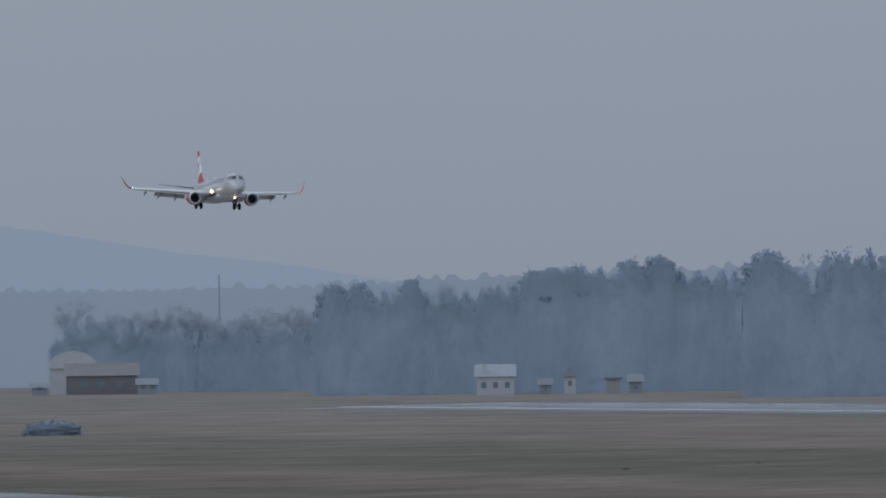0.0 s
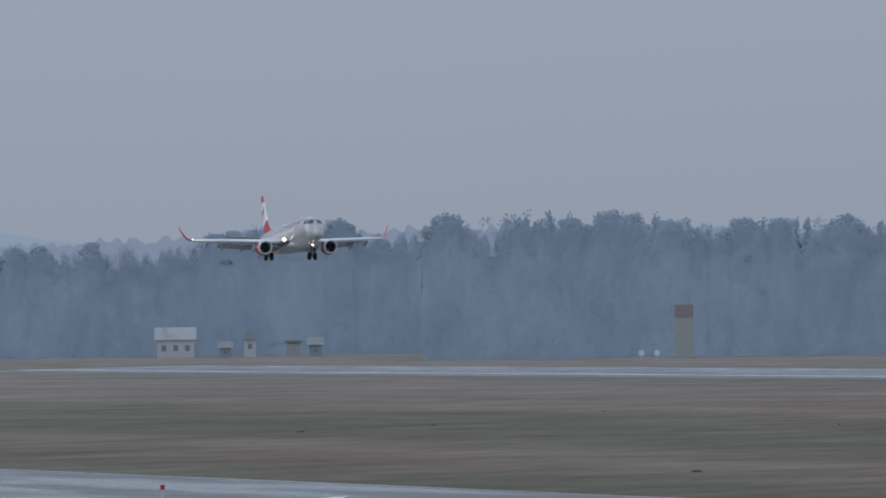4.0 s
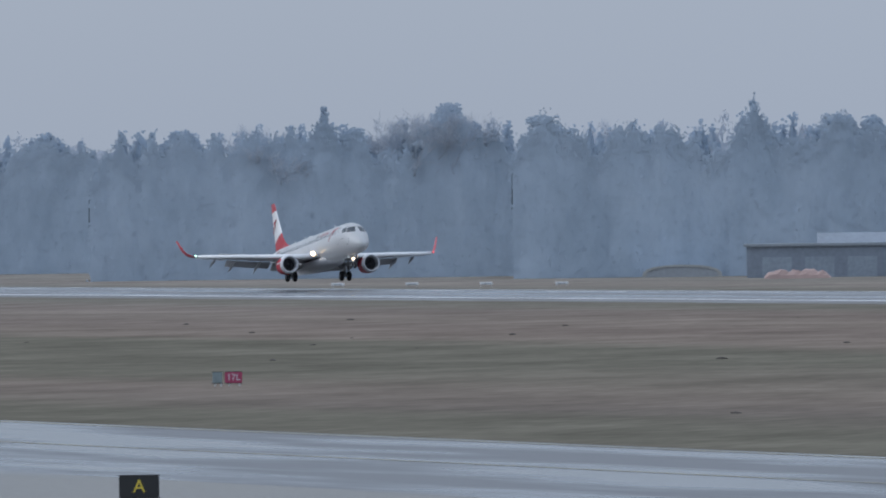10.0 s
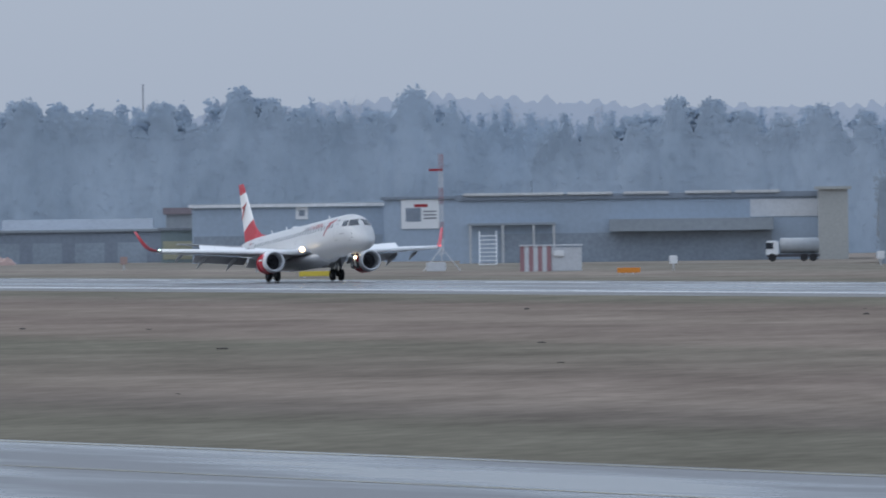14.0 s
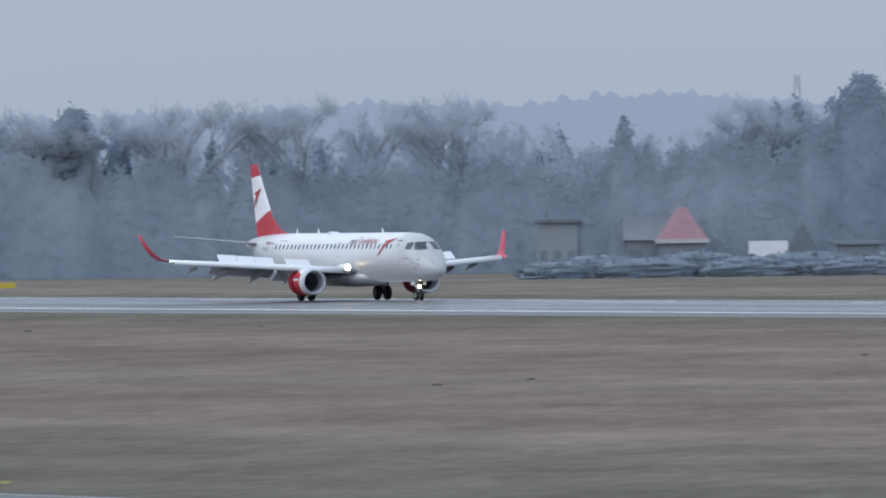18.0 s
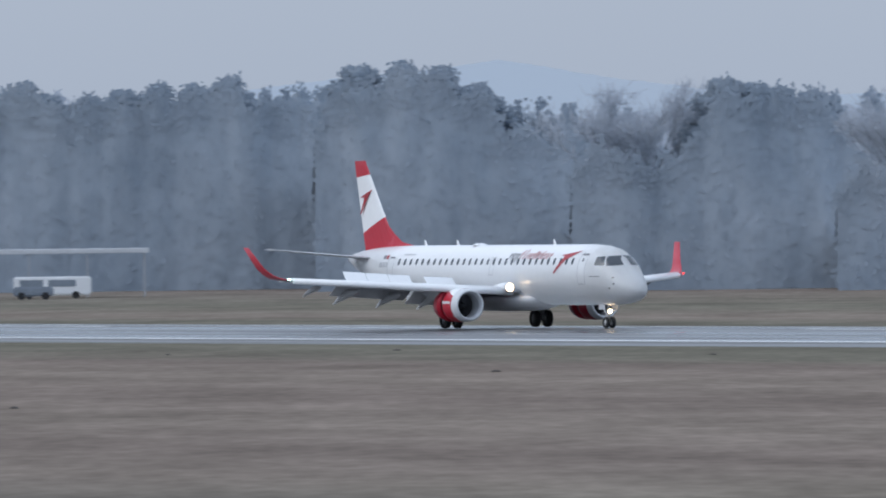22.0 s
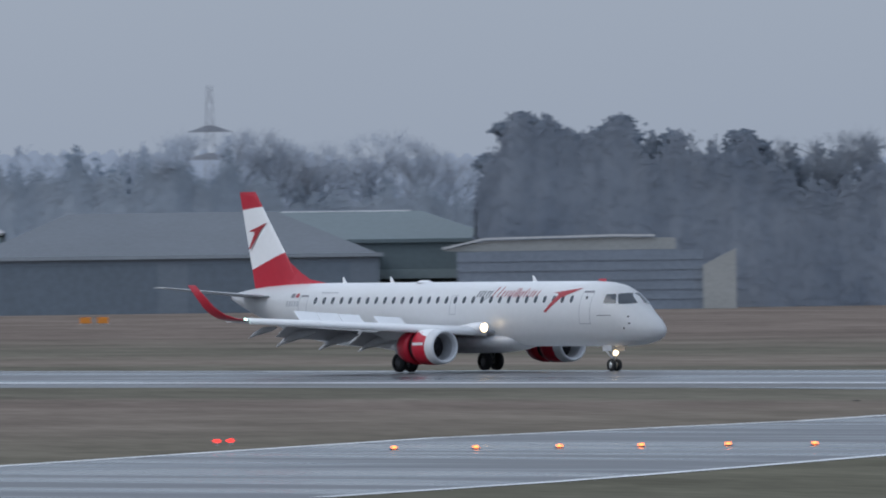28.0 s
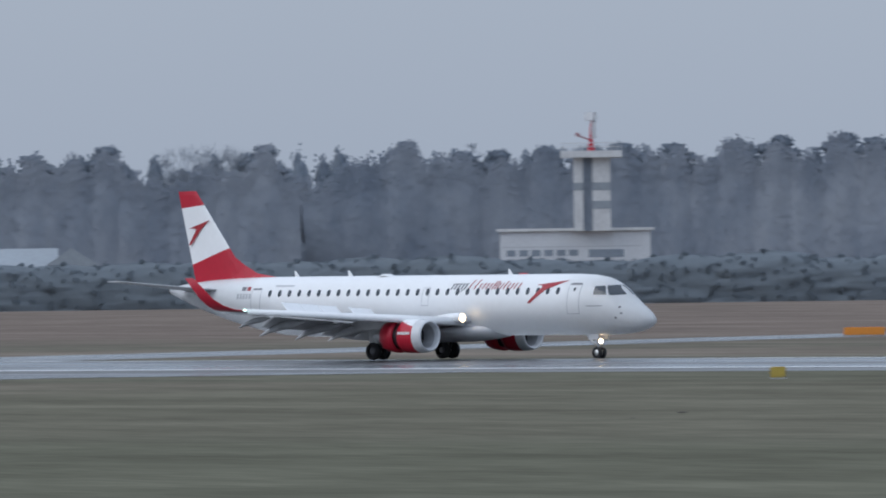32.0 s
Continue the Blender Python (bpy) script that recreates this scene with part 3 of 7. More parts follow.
def fin_edge(z):
    """Leading and trailing x of the fin at height z."""
    s = (z - 4.75) / 5.25
    return -13.15 - 4.15 * s, -17.45 - 1.31 * s


def fin_ring(z_le, z_te, thick):
    le, te = fin_edge(z_le)[0], fin_edge(z_te)[1]
    out = []
    for x, y in foil(0, -1, thick / 1.0):
        s = -x
        out.append((le + (te - le) * s, y, z_le + (z_te - z_le) * s))
    half = [(x, abs(y) * 0.9 + 0.004, z) for x, y, z in out[:11]]
    return half + [(x, -y, z) for x, y, z in half[::-1]][1:-1]


MARK = ((10.93, 4.27), (13.3, 4.53), (12.12, 4.12), (11.75, 4.0), (10.62, 3.22), (10.42, 3.25), (11.33, 4.08), (11.42, 4.22))
FIN_MARK = tuple((-16.98 + 1.32 * (x + 16.85), 7.56 + 1.32 * (z - 7.46)) for x, z in ((-17.47, 7.65), (-16.2, 8.02), (-16.6, 7.72), (-16.8, 7.52), (-17.36, 6.9), (-17.5, 6.9), (-17.1, 7.5), (-17.06, 7.63)))


def swoosh(poly, mat, parent, place):
    """The arrow mark: a slim swept head and a slanting tail."""
    bm = bmesh.new()
    bm.faces.new([bm.verts.new((x, 0, z)) for x, z in poly]).normal_update()
    bmesh.ops.triangulate(bm, faces=bm.faces[:])
    bmesh.ops.subdivide_edges(bm, edges=bm.edges[:], cuts=4, use_grid_fill=True)
    bmesh.ops.triangulate(bm, faces=bm.faces[:])
    for v in bm.verts:
        v.co = place(v.co.x, v.co.z)
    return part("arrow_mark", bm, mat, parent)


def wheel(parent, x, y, r, w, hub_mat):
    bm = bmesh.new()
    prof = ((-w / 2, r * 0.55), (-w / 2, r * 0.86), (-w * 0.36, r * 0.97), (0, r), (w * 0.36, r * 0.97), (w / 2, r * 0.86), (w / 2, r * 0.55))
    loft(bm, [[(x + q * math.cos(a), y + d, r + q * math.sin(a)) for a in (2 * math.pi * i / 24 for i in range(24))] for d, q in prof], False)
    tyre = part("wheel", bm, rubber, parent, smooth=True)
    bm = bmesh.new()
    prof = ((-w * 0.4, 0.02), (-w * 0.42, r * 0.3), (-w * 0.3, r * 0.56), (w * 0.3, r * 0.56), (w * 0.42, r * 0.3), (w * 0.4, 0.02))
    loft(bm, [[(x + q * math.cos(a), y + d, r + q * math.sin(a)) for a in (2 * math.pi * i / 16 for i in range(16))] for d, q in prof])
    part("rim", bm, hub_mat, tyre, smooth=True)


def airliner():
    jet = thing("airliner", "white twin-engined airliner with red tail, engines and winglets, landing lights on", "aircraft")
    bm = bmesh.new()
    rings = []
    for x, top, bot, w in FUSELAGE:
        c, h = (top + bot) / 2, (top - bot) / 2
        rings.append([(x, w * math.sin(a), c + h * math.cos(a)) for a in (2 * math.pi * i / 40 for i in range(80))])
    body = part("fuselage", loft(bm, rings[::-1]), white_paint, jet, "white painted fuselage", smooth=True)
    # belly fairing between the wings
    bm = bmesh.new()
    rings = []
    for x, w, zb in ((7.6, 0.5, 1.3), (6.6, 1.2, 1.16), (5.0, 1.6, 1.02), (1.5, 1.72, 0.98), (-2.0, 1.66, 1.02), (-4.5, 1.3, 1.16), (-6.2, 0.5, 1.34)):
        rings.append([(x, w * math.sin(a), 1.75 + (1.75 - zb) * (math.cos(a) if math.cos(a) < 0 else 0.55 * math.cos(a))) for a in (2 * math.pi * i / 24 for i in range(24))])
    part("belly_fairing", loft(bm, rings[::-1]), dirty_white, jet, "grey-white belly fairing", smooth=True)
    # cabin windows, doors, hatches, cockpit panes
    pane = part("window", patch(rounded(0, 3.92, 0.27, 0.4, 2), -1), cabin_glass, body)
    me_side = {-1: pane, 1: part("window", patch(rounded(0, 3.92, 0.27, 0.4, 2), 1), cabin_glass, body)}
    xs = [-10.15 + 0.788 * i for i in range(30)]
    for side in (-1, 1):
        first = me_side[side]
        first.matrix_basis = Matrix.Translation((xs[0], 0, 0))
        for x in xs[1:]:
            share("window", first, body, Matrix.Translation((x, 0, 0)))
    for side in (-1, 1):
        for nm, x, z, w, h in (("door_outline", 13.97, 3.45, 0.95, 1.75), ("door_outline", -11.25, 3.4, 0.78, 1.6), ("hatch_outline", 2.35, 3.65, 0.56, 1.05)):
            bm = bmesh.new()
            ring = [(x + w * u, z + h * v) for u, v in [(-0.5 + i / 6, 0.5) for i in range(6)] + [(0.5, 0.5 - i / 12) for i in range(12)] + [(0.5 - i / 6, -0.5) for i in range(6)] + [(-0.5, -0.5 + i / 12) for i in range(12)]]
            vo = [bm.verts.new(skin(a, b, side, 0.014)) for a, b in ring]
            vq = [bm.verts.new(skin(x + (a - x) * (1 - 0.08 / w), z + (b - z) * (1 - 0.08 / h), side, 0.014)) for a, b in ring]
            for i in range(len(vo)):
                j = (i + 1) % len(vo)
                bm.faces.new((vo[i], vo[j], vq[j], vq[i]))
            part(nm, bm, seam_grey, body)
            if abs(x) > 5:
                part("door_top_seam", patch([(x - w * 0.4, z + h * 0.46), (x + w * 0.42, z + h * 0.46), (x + w * 0.42, z + h * 0.52), (x - w * 0.4, z + h * 0.52)], side, 0.018), grey_print, body)
        part("door_window", patch(rounded(13.97, 4.0, 0.16, 0.2, 2), side), cabin_glass, body)
        part("cockpit_window", patch([(15.42, 3.69), (15.38, 4.16), (15.9, 4.19), (16.02, 4.1), (16.25, 3.67)], side, 0.02, 3), cabin_glass, body)
        part("windscreen", patch([(16.42, 3.64), (16.05, 4.18), (16.4, 4.23), (17.06, 3.67), (16.8, 3.64)], side, 0.02, 5), cabin_glass, body)
        # name in grey and red strokes, arrow mark, flags and small print as plain bars
        x, slant = 4.2, 0.16

        def stroke(x0, z0, x1, z1, mat, w=0.12):
            part("name_stroke", patch([(x0, z0), (x0 + w, z0), (x1 + w, z1), (x1, z1)], side, 0.014, 2), mat, body)

        for w, h in ((0.78, 0.34), (0.6, 0.34)):
            for q in range(3 if w > 0.7 else 2):
                xx = x + q * 0.25
                stroke(xx, 4.06, xx + slant, 4.06 + h, grey_print)
                stroke(xx + 0.04, 4.06 + h - 0.07, xx + 0.2, 4.06 + h, grey_print)
            if w < 0.7:
                stroke(x - 0.1, 3.88, x + 0.3, 4.08, grey_print)
            x += w
        for w, h in ((0.72, 0.54), (0.5, 0.34), (0.44, 0.34), (0.34, 0.46), (0.4, 0.34), (0.24, 0.46), (0.5, 0.34), (0.52, 0.34)):
            for q in (0, 0.6) if w > 0.3 else (0.1,):
                xx = x + q * w
                stroke(xx, 4.06, xx + slant * h / 0.34, 4.06 + h, dark_red, 0.09)
            x += w + 0.06
        swoosh(MARK, dark_red, body, lambda a, b, s=side: skin(a, b, s, 0.022))
        for a, b, mat in ((-12.55, -12.2, grey_print), (-12.1, -11.8, dark_red)):
            part("flag_patch", patch([(a, 4.1), (b, 4.1), (b, 4.32), (a, 4.32)], side), mat, body)
        for i in range(5):
            a = -12.85 + 0.25 * i
            part("registration_bar", patch([(a, 3.62), (a + 0.18, 3.62), (a + 0.18, 3.92), (a, 3.92)], side), seam_grey, body)
        part("small_print", patch([(-9.9, 4.32), (-8.4, 4.32), (-8.4, 4.4), (-9.9, 4.4)], side), seam_grey, body)
        part("small_print", patch([(15.0, 3.02), (16.1, 3.02), (16.1, 3.06), (15.0, 3.06)], side), grey_print, body)
        for x, z in ((17.2, 2.95), (17.35, 2.6), (17.0, 2.35)):
            part("sensor_vane", patch(rounded(x, z, 0.14, 0.08, 2), side, 0.03), dark_metal, body)
    # aerials along the spine, beacon
    for x in (-9.2, -4.9, 7.8):
        bm = bmesh.new()
        prism_y(bm, [(x - 0.15, 4.88), (x + 0.2, 4.88), (x - 0.1, 5.22), (x - 0.2, 5.22)], -0.02, 0.02)
        part("aerial", bm, white_paint, jet)
    bm = bmesh.new()
    rod(bm, (-2.0, 0, 4.88), (-2.0, 0, 5.0), 0.5, 12, 0.25)
    part("radome", bm, white_paint, jet)
    # wings
    WING = ((1.2, 5.9, -2.5, 2.16, 0.95), (4.6, 3.55, -2.2, 2.38, 0.62), (9.0, 1.1, -2.62, 2.7, 0.38), (12.9, -1.2, -3.15, 2.98, 0.24))
    spoilers, sleeves = [], []
    for side in (-1, 1):
        bm = bmesh.new()
        wing = part("wing", wing_skin(bm, WING, side), wing_grey, jet, "grey swept wing with extended flaps", smooth=True)
        bm = bmesh.new()
        sec = ((12.9, -1.2, -3.15, 2.98, 0.24), (13.25, -1.7, -3.35, 3.08, 0.2), (13.55, -2.3, -3.6, 3.31, 0.16), (13.8, -2.9, -3.95, 3.7, 0.13), (14.3, -3.95, -4.65, 4.92, 0.08))
        rings = []
        for i, (y, le, te, z0, t) in enumerate(sec):
            tilt = (0.1, 0.35, 0.8, 1.15, 1.2)[i]
            rings.append([(x, side * (y - z * math.sin(tilt)), z0 + z * math.cos(tilt)) for x, z in foil(le, te, t)][:: side])
        part("winglet", loft(bm, rings), red_paint, wing, "red winglet", smooth=True)
        bm = bmesh.new()
        rod(bm, (-1.05, side * 13.0, 3.02), (-1.15, side * 13.1, 3.06), 0.05, 8)
        part("position_light", bm, lamp_green if side < 0 else lamp_red, wing)
        # flaps drooped behind the trailing edge
        for y0, y1, (x0, z0), (x1, z1), ch in ((1.5, 4.5, (-2.1, 2.04), (-1.9, 2.24), 1.55), (4.75, 9.4, (-1.9, 2.26), (-2.3, 2.6), 1.2)):
            bm = bmesh.new()
            rings = []
            for y, x, z in ((y0, x0, z0), (y1, x1, z1)):
                rings.append([(x + a * math.cos(0.5) + 0.1, side * y, z + b + a * math.sin(0.5)) for a, b in foil(0, -ch, 0.2)][:: side])
            part("flap", loft(bm, rings), wing_grey, wing, "lowered flap", smooth=True)
        bm = bmesh.new()
        loft(bm, [[(x, side * y, z0 + z) for x, z in foil(le, te, t)][:: side] for y, le, te, z0, t in ((9.5, -2.5, -3.3, 2.66, 0.12), (12.6, -2.95, -3.5, 2.9, 0.1))])
        part("aileron", bm, white_paint, wing)
        for y, x, z in ((3.5, -1.3, 1.95), (6.2, -1.35, 2.08), (8.8, -1.75, 2.3), (10.9, -2.1, 2.55)):
            bm = bmesh.new()
            sz = 1.0 if y < 9 else 0.7
            rings = [[(x + dx * sz, side * (y + r * 0.55 * math.sin(a)), z + dz * sz + r * sz * math.cos(a)) for a in (2 * math.pi * i / 10 for i in range(10))]
                     for dx, dz, r in ((1.4, 0.02, 0.04), (0.7, -0.08, 0.2), (-0.4, -0.2, 0.26), (-1.5, -0.5, 0.16), (-2.2, -0.8, 0.03))]
            part("flap_fairing", loft(bm, rings), under_grey if y > 3.6 else wing_grey, wing, smooth=True)
        for y0, y1, x0, x1, z0, z1 in ((5.1, 6.46, -0.76, -0.93, 2.6, 2.7), (6.48, 7.84, -0.935, -1.105, 2.702, 2.802), (7.86, 9.22, -1.11, -1.28, 2.804, 2.904), (2.3, 4.2, -0.55, -0.6, 2.42, 2.55)):
            bm = bmesh.new()
            d, span = 0.85, math.hypot(y1 - y0, x1 - x0)
            box(bm, -d, 0, -span / 2, span / 2, -0.02, 0.02)
            sp = part("spoiler", bm, white_paint, wing)
            turn = (side * math.degrees(math.asin((z1 - z0) / span)), -side * math.degrees(math.asin((x1 - x0) / span)))
            spoilers.append((sp, ((x0 + x1) / 2, side * (y0 + y1) / 2, (z0 + z1) / 2 + 0.02), turn))
        # extended slat: a bright curved strip ahead of the leading edge
        bm = bmesh.new()
        rings = []
        for y, le, z0, h in ((1.75, 5.75, 2.18, 0.3), (4.6, 3.85, 2.38, 0.28), (9.0, 1.4, 2.68, 0.24), (12.8, -0.98, 2.94, 0.2)):
            sect = ((-0.75, 0.95), (-0.35, 0.85), (-0.08, 0.4), (0.0, -0.1), (-0.04, -0.75), (-0.14, -0.8), (-0.12, 0.0), (-0.4, 0.5))
            rings.append([(le + a, side * y, z0 + b * h) for a, b in sect][:: side])
        part("slat", loft(bm, rings), white_paint, wing, "white extended slat", smooth=True)
        # landing light in the wing root
        bm = bmesh.new()
        rod(bm, (5.74, side * 2.0, 2.42), (5.83, side * 2.0, 2.41), 0.22, 16)
        part("landing_light", bm, lamp_white, wing, "lit landing light")
        bm = bmesh.new()
        lathe_x(bm, ((3.6, 0.1), (4.8, 0.26), (5.6, 0.3), (5.8, 0.29), (5.8, 0.25), (5.7, 0.245)), side * 2.0, 2.42, 20)
        part("light_housing", bm, white_paint, wing, smooth=True)
        # engine
        ey, ez = side * 4.45, 1.4
        bm = bmesh.new()
        lathe_x(bm, ((5.15, 0.72), (5.42, 0.76), (5.52, 0.83), (5.46, 0.9), (5.28, 0.945), (4.85, 0.975)), ey, ez)
        nac = part("nacelle", bm, wing_grey, jet, "engine with a pale inlet ring and red cowl", smooth=True)
        bm = bmesh.new()
        lathe_x(bm, ((4.85, 0.975), (4.45, 0.985), (3.95, 0.985), (3.7, 0.96), (3.7, 0.8)), ey, ez)
        part("cowl", bm, red_paint, nac, "red cowl", smooth=True)
        # white crown of the cowl
        bm = bmesh.new()
        strip = [[bm.verts.new((x, ey + (r + 0.006) * math.sin(a), ez + (r + 0.006) * math.cos(a))) for a in (half * (k / 8 - 1) for k in range(17))]
                 for x, r, half in ((4.86, 0.975, 0.95), (4.45, 0.985, 0.85), (3.95, 0.985, 0.62), (3.71, 0.96, 0.5))]
        for p, q in zip(strip, strip[1:]):
            for k in range(16):
                bm.faces.new((p[k], p[k + 1], q[k + 1], q[k]))
        part("cowl_crown", bm, white_paint, nac, "white top of the cowl", smooth=True)
        bm = bmesh.new()
        lathe_x(bm, ((5.15, 0.72), (4.7, 0.7), (4.35, 0.7)), ey, ez)
        part("inlet_duct", bm, under_grey, nac, smooth=True)
        bm = bmesh.new()
        for i in range(22):
            a = 2 * math.pi * i / 22
            c, s = math.cos(a), math.sin(a)
            c2, s2 = math.cos(a + 0.24), math.sin(a + 0.24)
            bm.faces.new([bm.verts.new((4.42, ey + 0.2 * c, ez + 0.2 * s)), bm.verts.new((4.42, ey + 0.69 * c, ez + 0.69 * s)), bm.verts.new((4.34, ey + 0.69 * c2, ez + 0.69 * s2)), bm.verts.new((4.34, ey + 0.2 * c2, ez + 0.2 * s2))])
        part("fan", bm, dark_metal, nac)
        bm = bmesh.new()
        lathe_x(bm, ((4.34, 0.7), (4.34, 0.02)), ey, ez)
        part("fan_backing", bm, rubber, nac)
        bm = bmesh.new()
        lathe_x(bm, ((4.85, 0.01), (4.7, 0.1), (4.5, 0.18), (4.36, 0.22)), ey, ez, 20)
        part("spinner", bm, dark_metal, nac, smooth=True)
        bm = bmesh.new()
        lathe_x(bm, ((3.8, 0.78), (3.0, 0.72), (2.4, 0.6)), ey, ez)
        part("core", bm, dark_metal, nac, "dark gap behind the cowl", smooth=True)
        bm = bmesh.new()
        lathe_x(bm, ((3.66, 0.8), (3.66, 0.965), (3.3, 0.95), (2.85, 0.88), (2.6, 0.79), (2.6, 0.7)), ey, ez)
        sleeve = part("reverser_sleeve", bm, red_paint, nac, "red sliding sleeve", smooth=True)
        sleeves.append(sleeve)
        bm = bmesh.new()
        lathe_x(bm, ((2.5, 0.56), (1.9, 0.48), (1.5, 0.4), (1.5, 0.3), (1.0, 0.06)), ey, ez)
        part("exhaust", bm, bare_metal, nac, smooth=True)
        for i in range(7):
            z = ez + 0.16
            a = 3.8 + 0.14 * i
            y = ey - side * -1 * math.sqrt(0.995 ** 2 - 0.16 ** 2)
            bm = solid(a, a + 0.11, *sorted((y, y + side * 0.012)), z - 0.06, z + 0.1)
            part("print_bar", bm, white_paint, nac)
        bm = bmesh.new()
        prism_y(bm, [(4.2, 2.25), (3.4, 2.5), (1.2, 2.5), (-0.8, 2.15), (0.6, 1.75), (2.6, 1.9), (4.0, 2.15)], ey - 0.16, ey + 0.16)
        part("pylon", bm, wing_grey, jet)
        # tailplane
        bm = bmesh.new()
        wing_skin(bm, ((0.55, -14.4, -17.7, 4.12, 0.34), (3.2, -16.1, -18.3, 4.42, 0.2), (6.04, -17.75, -18.95, 4.74, 0.12)), side)
        part("tailplane", bm, wing_grey, jet, "grey tailplane", smooth=True)
        # main gear
        bm = bmesh.new()
        rod(bm, (0, side * 2.97, 0.5), (0.05, side * 2.8, 2.1), 0.13, 10)
        rod(bm, (0, side * 2.55, 0.5), (0, side * 3.4, 0.5), 0.1, 10)
        rod(bm, (0.0, side * 2.95, 0.85), (0.1, side * 1.7, 1.6), 0.07, 8)
        rod(bm, (0.3, side * 2.95, 0.7), (0.8, side * 2.8, 1.6), 0.05, 8)
        gear = part("main_gear_leg", bm, bare_metal, jet, "bare metal main landing gear leg", smooth=True)
        part("gear_door", solid(-0.35, 0.35, *sorted((side * 3.3, side * 3.36)), 1.0, 2.1, 0.02), dirty_white, gear)
        for d in (-0.4, 0.4):
            wheel(gear, 0, side * (2.97 + d), 0.52, 0.36, dark_metal)
    bm = bmesh.new()
    rod(bm, (14.64, 0, 0.34), (14.5, 0, 1.5), 0.09, 10)
    rod(bm, (14.64, -0.3, 0.34), (14.64, 0.3, 0.34), 0.06, 8)
    rod(bm, (14.62, 0, 0.6), (13.6, 0, 1.4), 0.05, 8)
    nose = part("nose_gear_leg", bm, bare_metal, jet, "bare metal nose gear leg", smooth=True)
    for s in (-1, 1):
        wheel(nose, 14.64, s * 0.2, 0.34, 0.2, bare_metal)
        part("gear_door", solid(14.2, 15.0, *sorted((s * 0.42, s * 0.45)), 1.1, 1.42, 0.01), dirty_white, nose)
    bm = bmesh.new()
    rod(bm, (14.72, 0, 1.0), (14.84, 0, 1.0), 0.13, 16)
    part("taxi_light", bm, lamp_white, nose, "lit nose gear light")
    bm = bmesh.new()
    rod(bm, (14.95, -0.1, 1.48), (15.03, -0.1, 1.48), 0.08, 12)
    part("taxi_light", bm, lamp_white, nose)
    # fin in three coloured parts, with a dorsal fillet
    fin = part("fin", loft(bmesh.new(), [fin_ring(*r) for r in ((4.7, 4.5, 0.42), (5.4, 5.0, 0.4), (6.62, 5.66, 0.36))]), red_paint, jet, "red lower fin")
    part("fin_panel", loft(bmesh.new(), [fin_ring(*r) for r in ((6.62, 5.66, 0.36), (7.9, 7.3, 0.31), (9.18, 9.0, 0.26))]), white_paint, fin, "white middle of the fin")
    part("fin_tip", loft(bmesh.new(), [fin_ring(*r) for r in ((9.18, 9.0, 0.26), (9.8, 9.75, 0.23), (10.02, 10.0, 0.15))]), red_paint, fin, "red fin tip")
    bm = bmesh.new()
    loft(bm, [[(x0, -w, z0), (x0, 0, z1), (x0, w, z0)] for x0, w, z0, z1 in ((-10.9, 0.03, 4.86, 4.9), (-12.4, 0.1, 4.8, 5.12), (-13.4, 0.16, 4.75, 5.6), (-14.4, 0.17, 4.7, 6.2))][::-1])
    part("dorsal_fillet", bm, red_paint, fin)
    for side in (-1, 1):
        swoosh(FIN_MARK, dark_red, fin, lambda a, b, s=side: Vector((a, s * 0.13, b)))
    bm = bmesh.new()
    lathe_x(bm, ((-19.3, 0.2), (-19.55, 0.14), (-19.55, 0.02)), 0, 4.12, 16)
    part("tail_cone", bm, dark_metal, jet, smooth=True)
    return jet, spoilers, sleeves


jet, spoilers, sleeves = airliner()

# ---- woods ----
# tallest trees of each stretch of wood: x, y, height, kind (pine, spruce, broadleaf)
FAR_END = (
    (-3042, 91, 18.7, "D"), (-3040, 100, 16.2, "D"), (-3038, 108, 17.4, "D"), (-3037, 115, 16.4, "D"), (-3034, 127, 16.6, "D"),
    (-3033, 135, 16.8, "D"), (-2677, 77, 19.5, "P"), (-2677, 81, 19.8, "P"), (-2675, 90, 20.4, "P"), (-2674, 97, 19.6, "D"), (-2672, 104, 19.0, "D"),
    (-2671, 111, 21.6, "P"), (-2670, 114, 22.1, "P"), (-2669, 118, 22.2, "P"), (-2668, 128, 23.1, "P"), (-2667, 133, 23.8, "P"),
    (-2665, 140, 20.0, "P"), (-2492, 114, 23.0, "P"), (-2452, 117, 21.5, "P"), (-2420, 119, 22.1, "P"), (-2399, 120, 23.0, "P"),
    (-2388, 121, 22.5, "P"), (-2366, 122, 21.2, "P"), (-2323, 124, 21.1, "P"), (-2337, 133, 21.3, "P"),
)
FAR_END_B = (
    (-2320, 139, 21.5, "P"),
)
LONG_WOOD = (
    (-2016, 75, 20.2, "S"), (-2015, 79, 20.1, "S"), (-2014, 83, 19.8, "P"), (-2013, 87, 19.9, "S"), (-2012, 91, 20.0, "D"), (-2011, 97, 20.8, "S"),
    (-2009, 101, 23.3, "S"), (-2009, 105, 20.0, "P"), (-2007, 110, 21.2, "D"), (-2006, 113, 21.4, "D"), (-2005, 117, 23.2, "P"),
    (-2005, 120, 20.5, "P"), (-2004, 123, 20.1, "S"), (-1949, 123, 19.8, "D"), (-1948, 126, 20.3, "S"), (-1947, 129, 19.8, "S"),
    (-1951, 115, 21.0, "P"), (-1944, 141, 23.0, "S"),
)
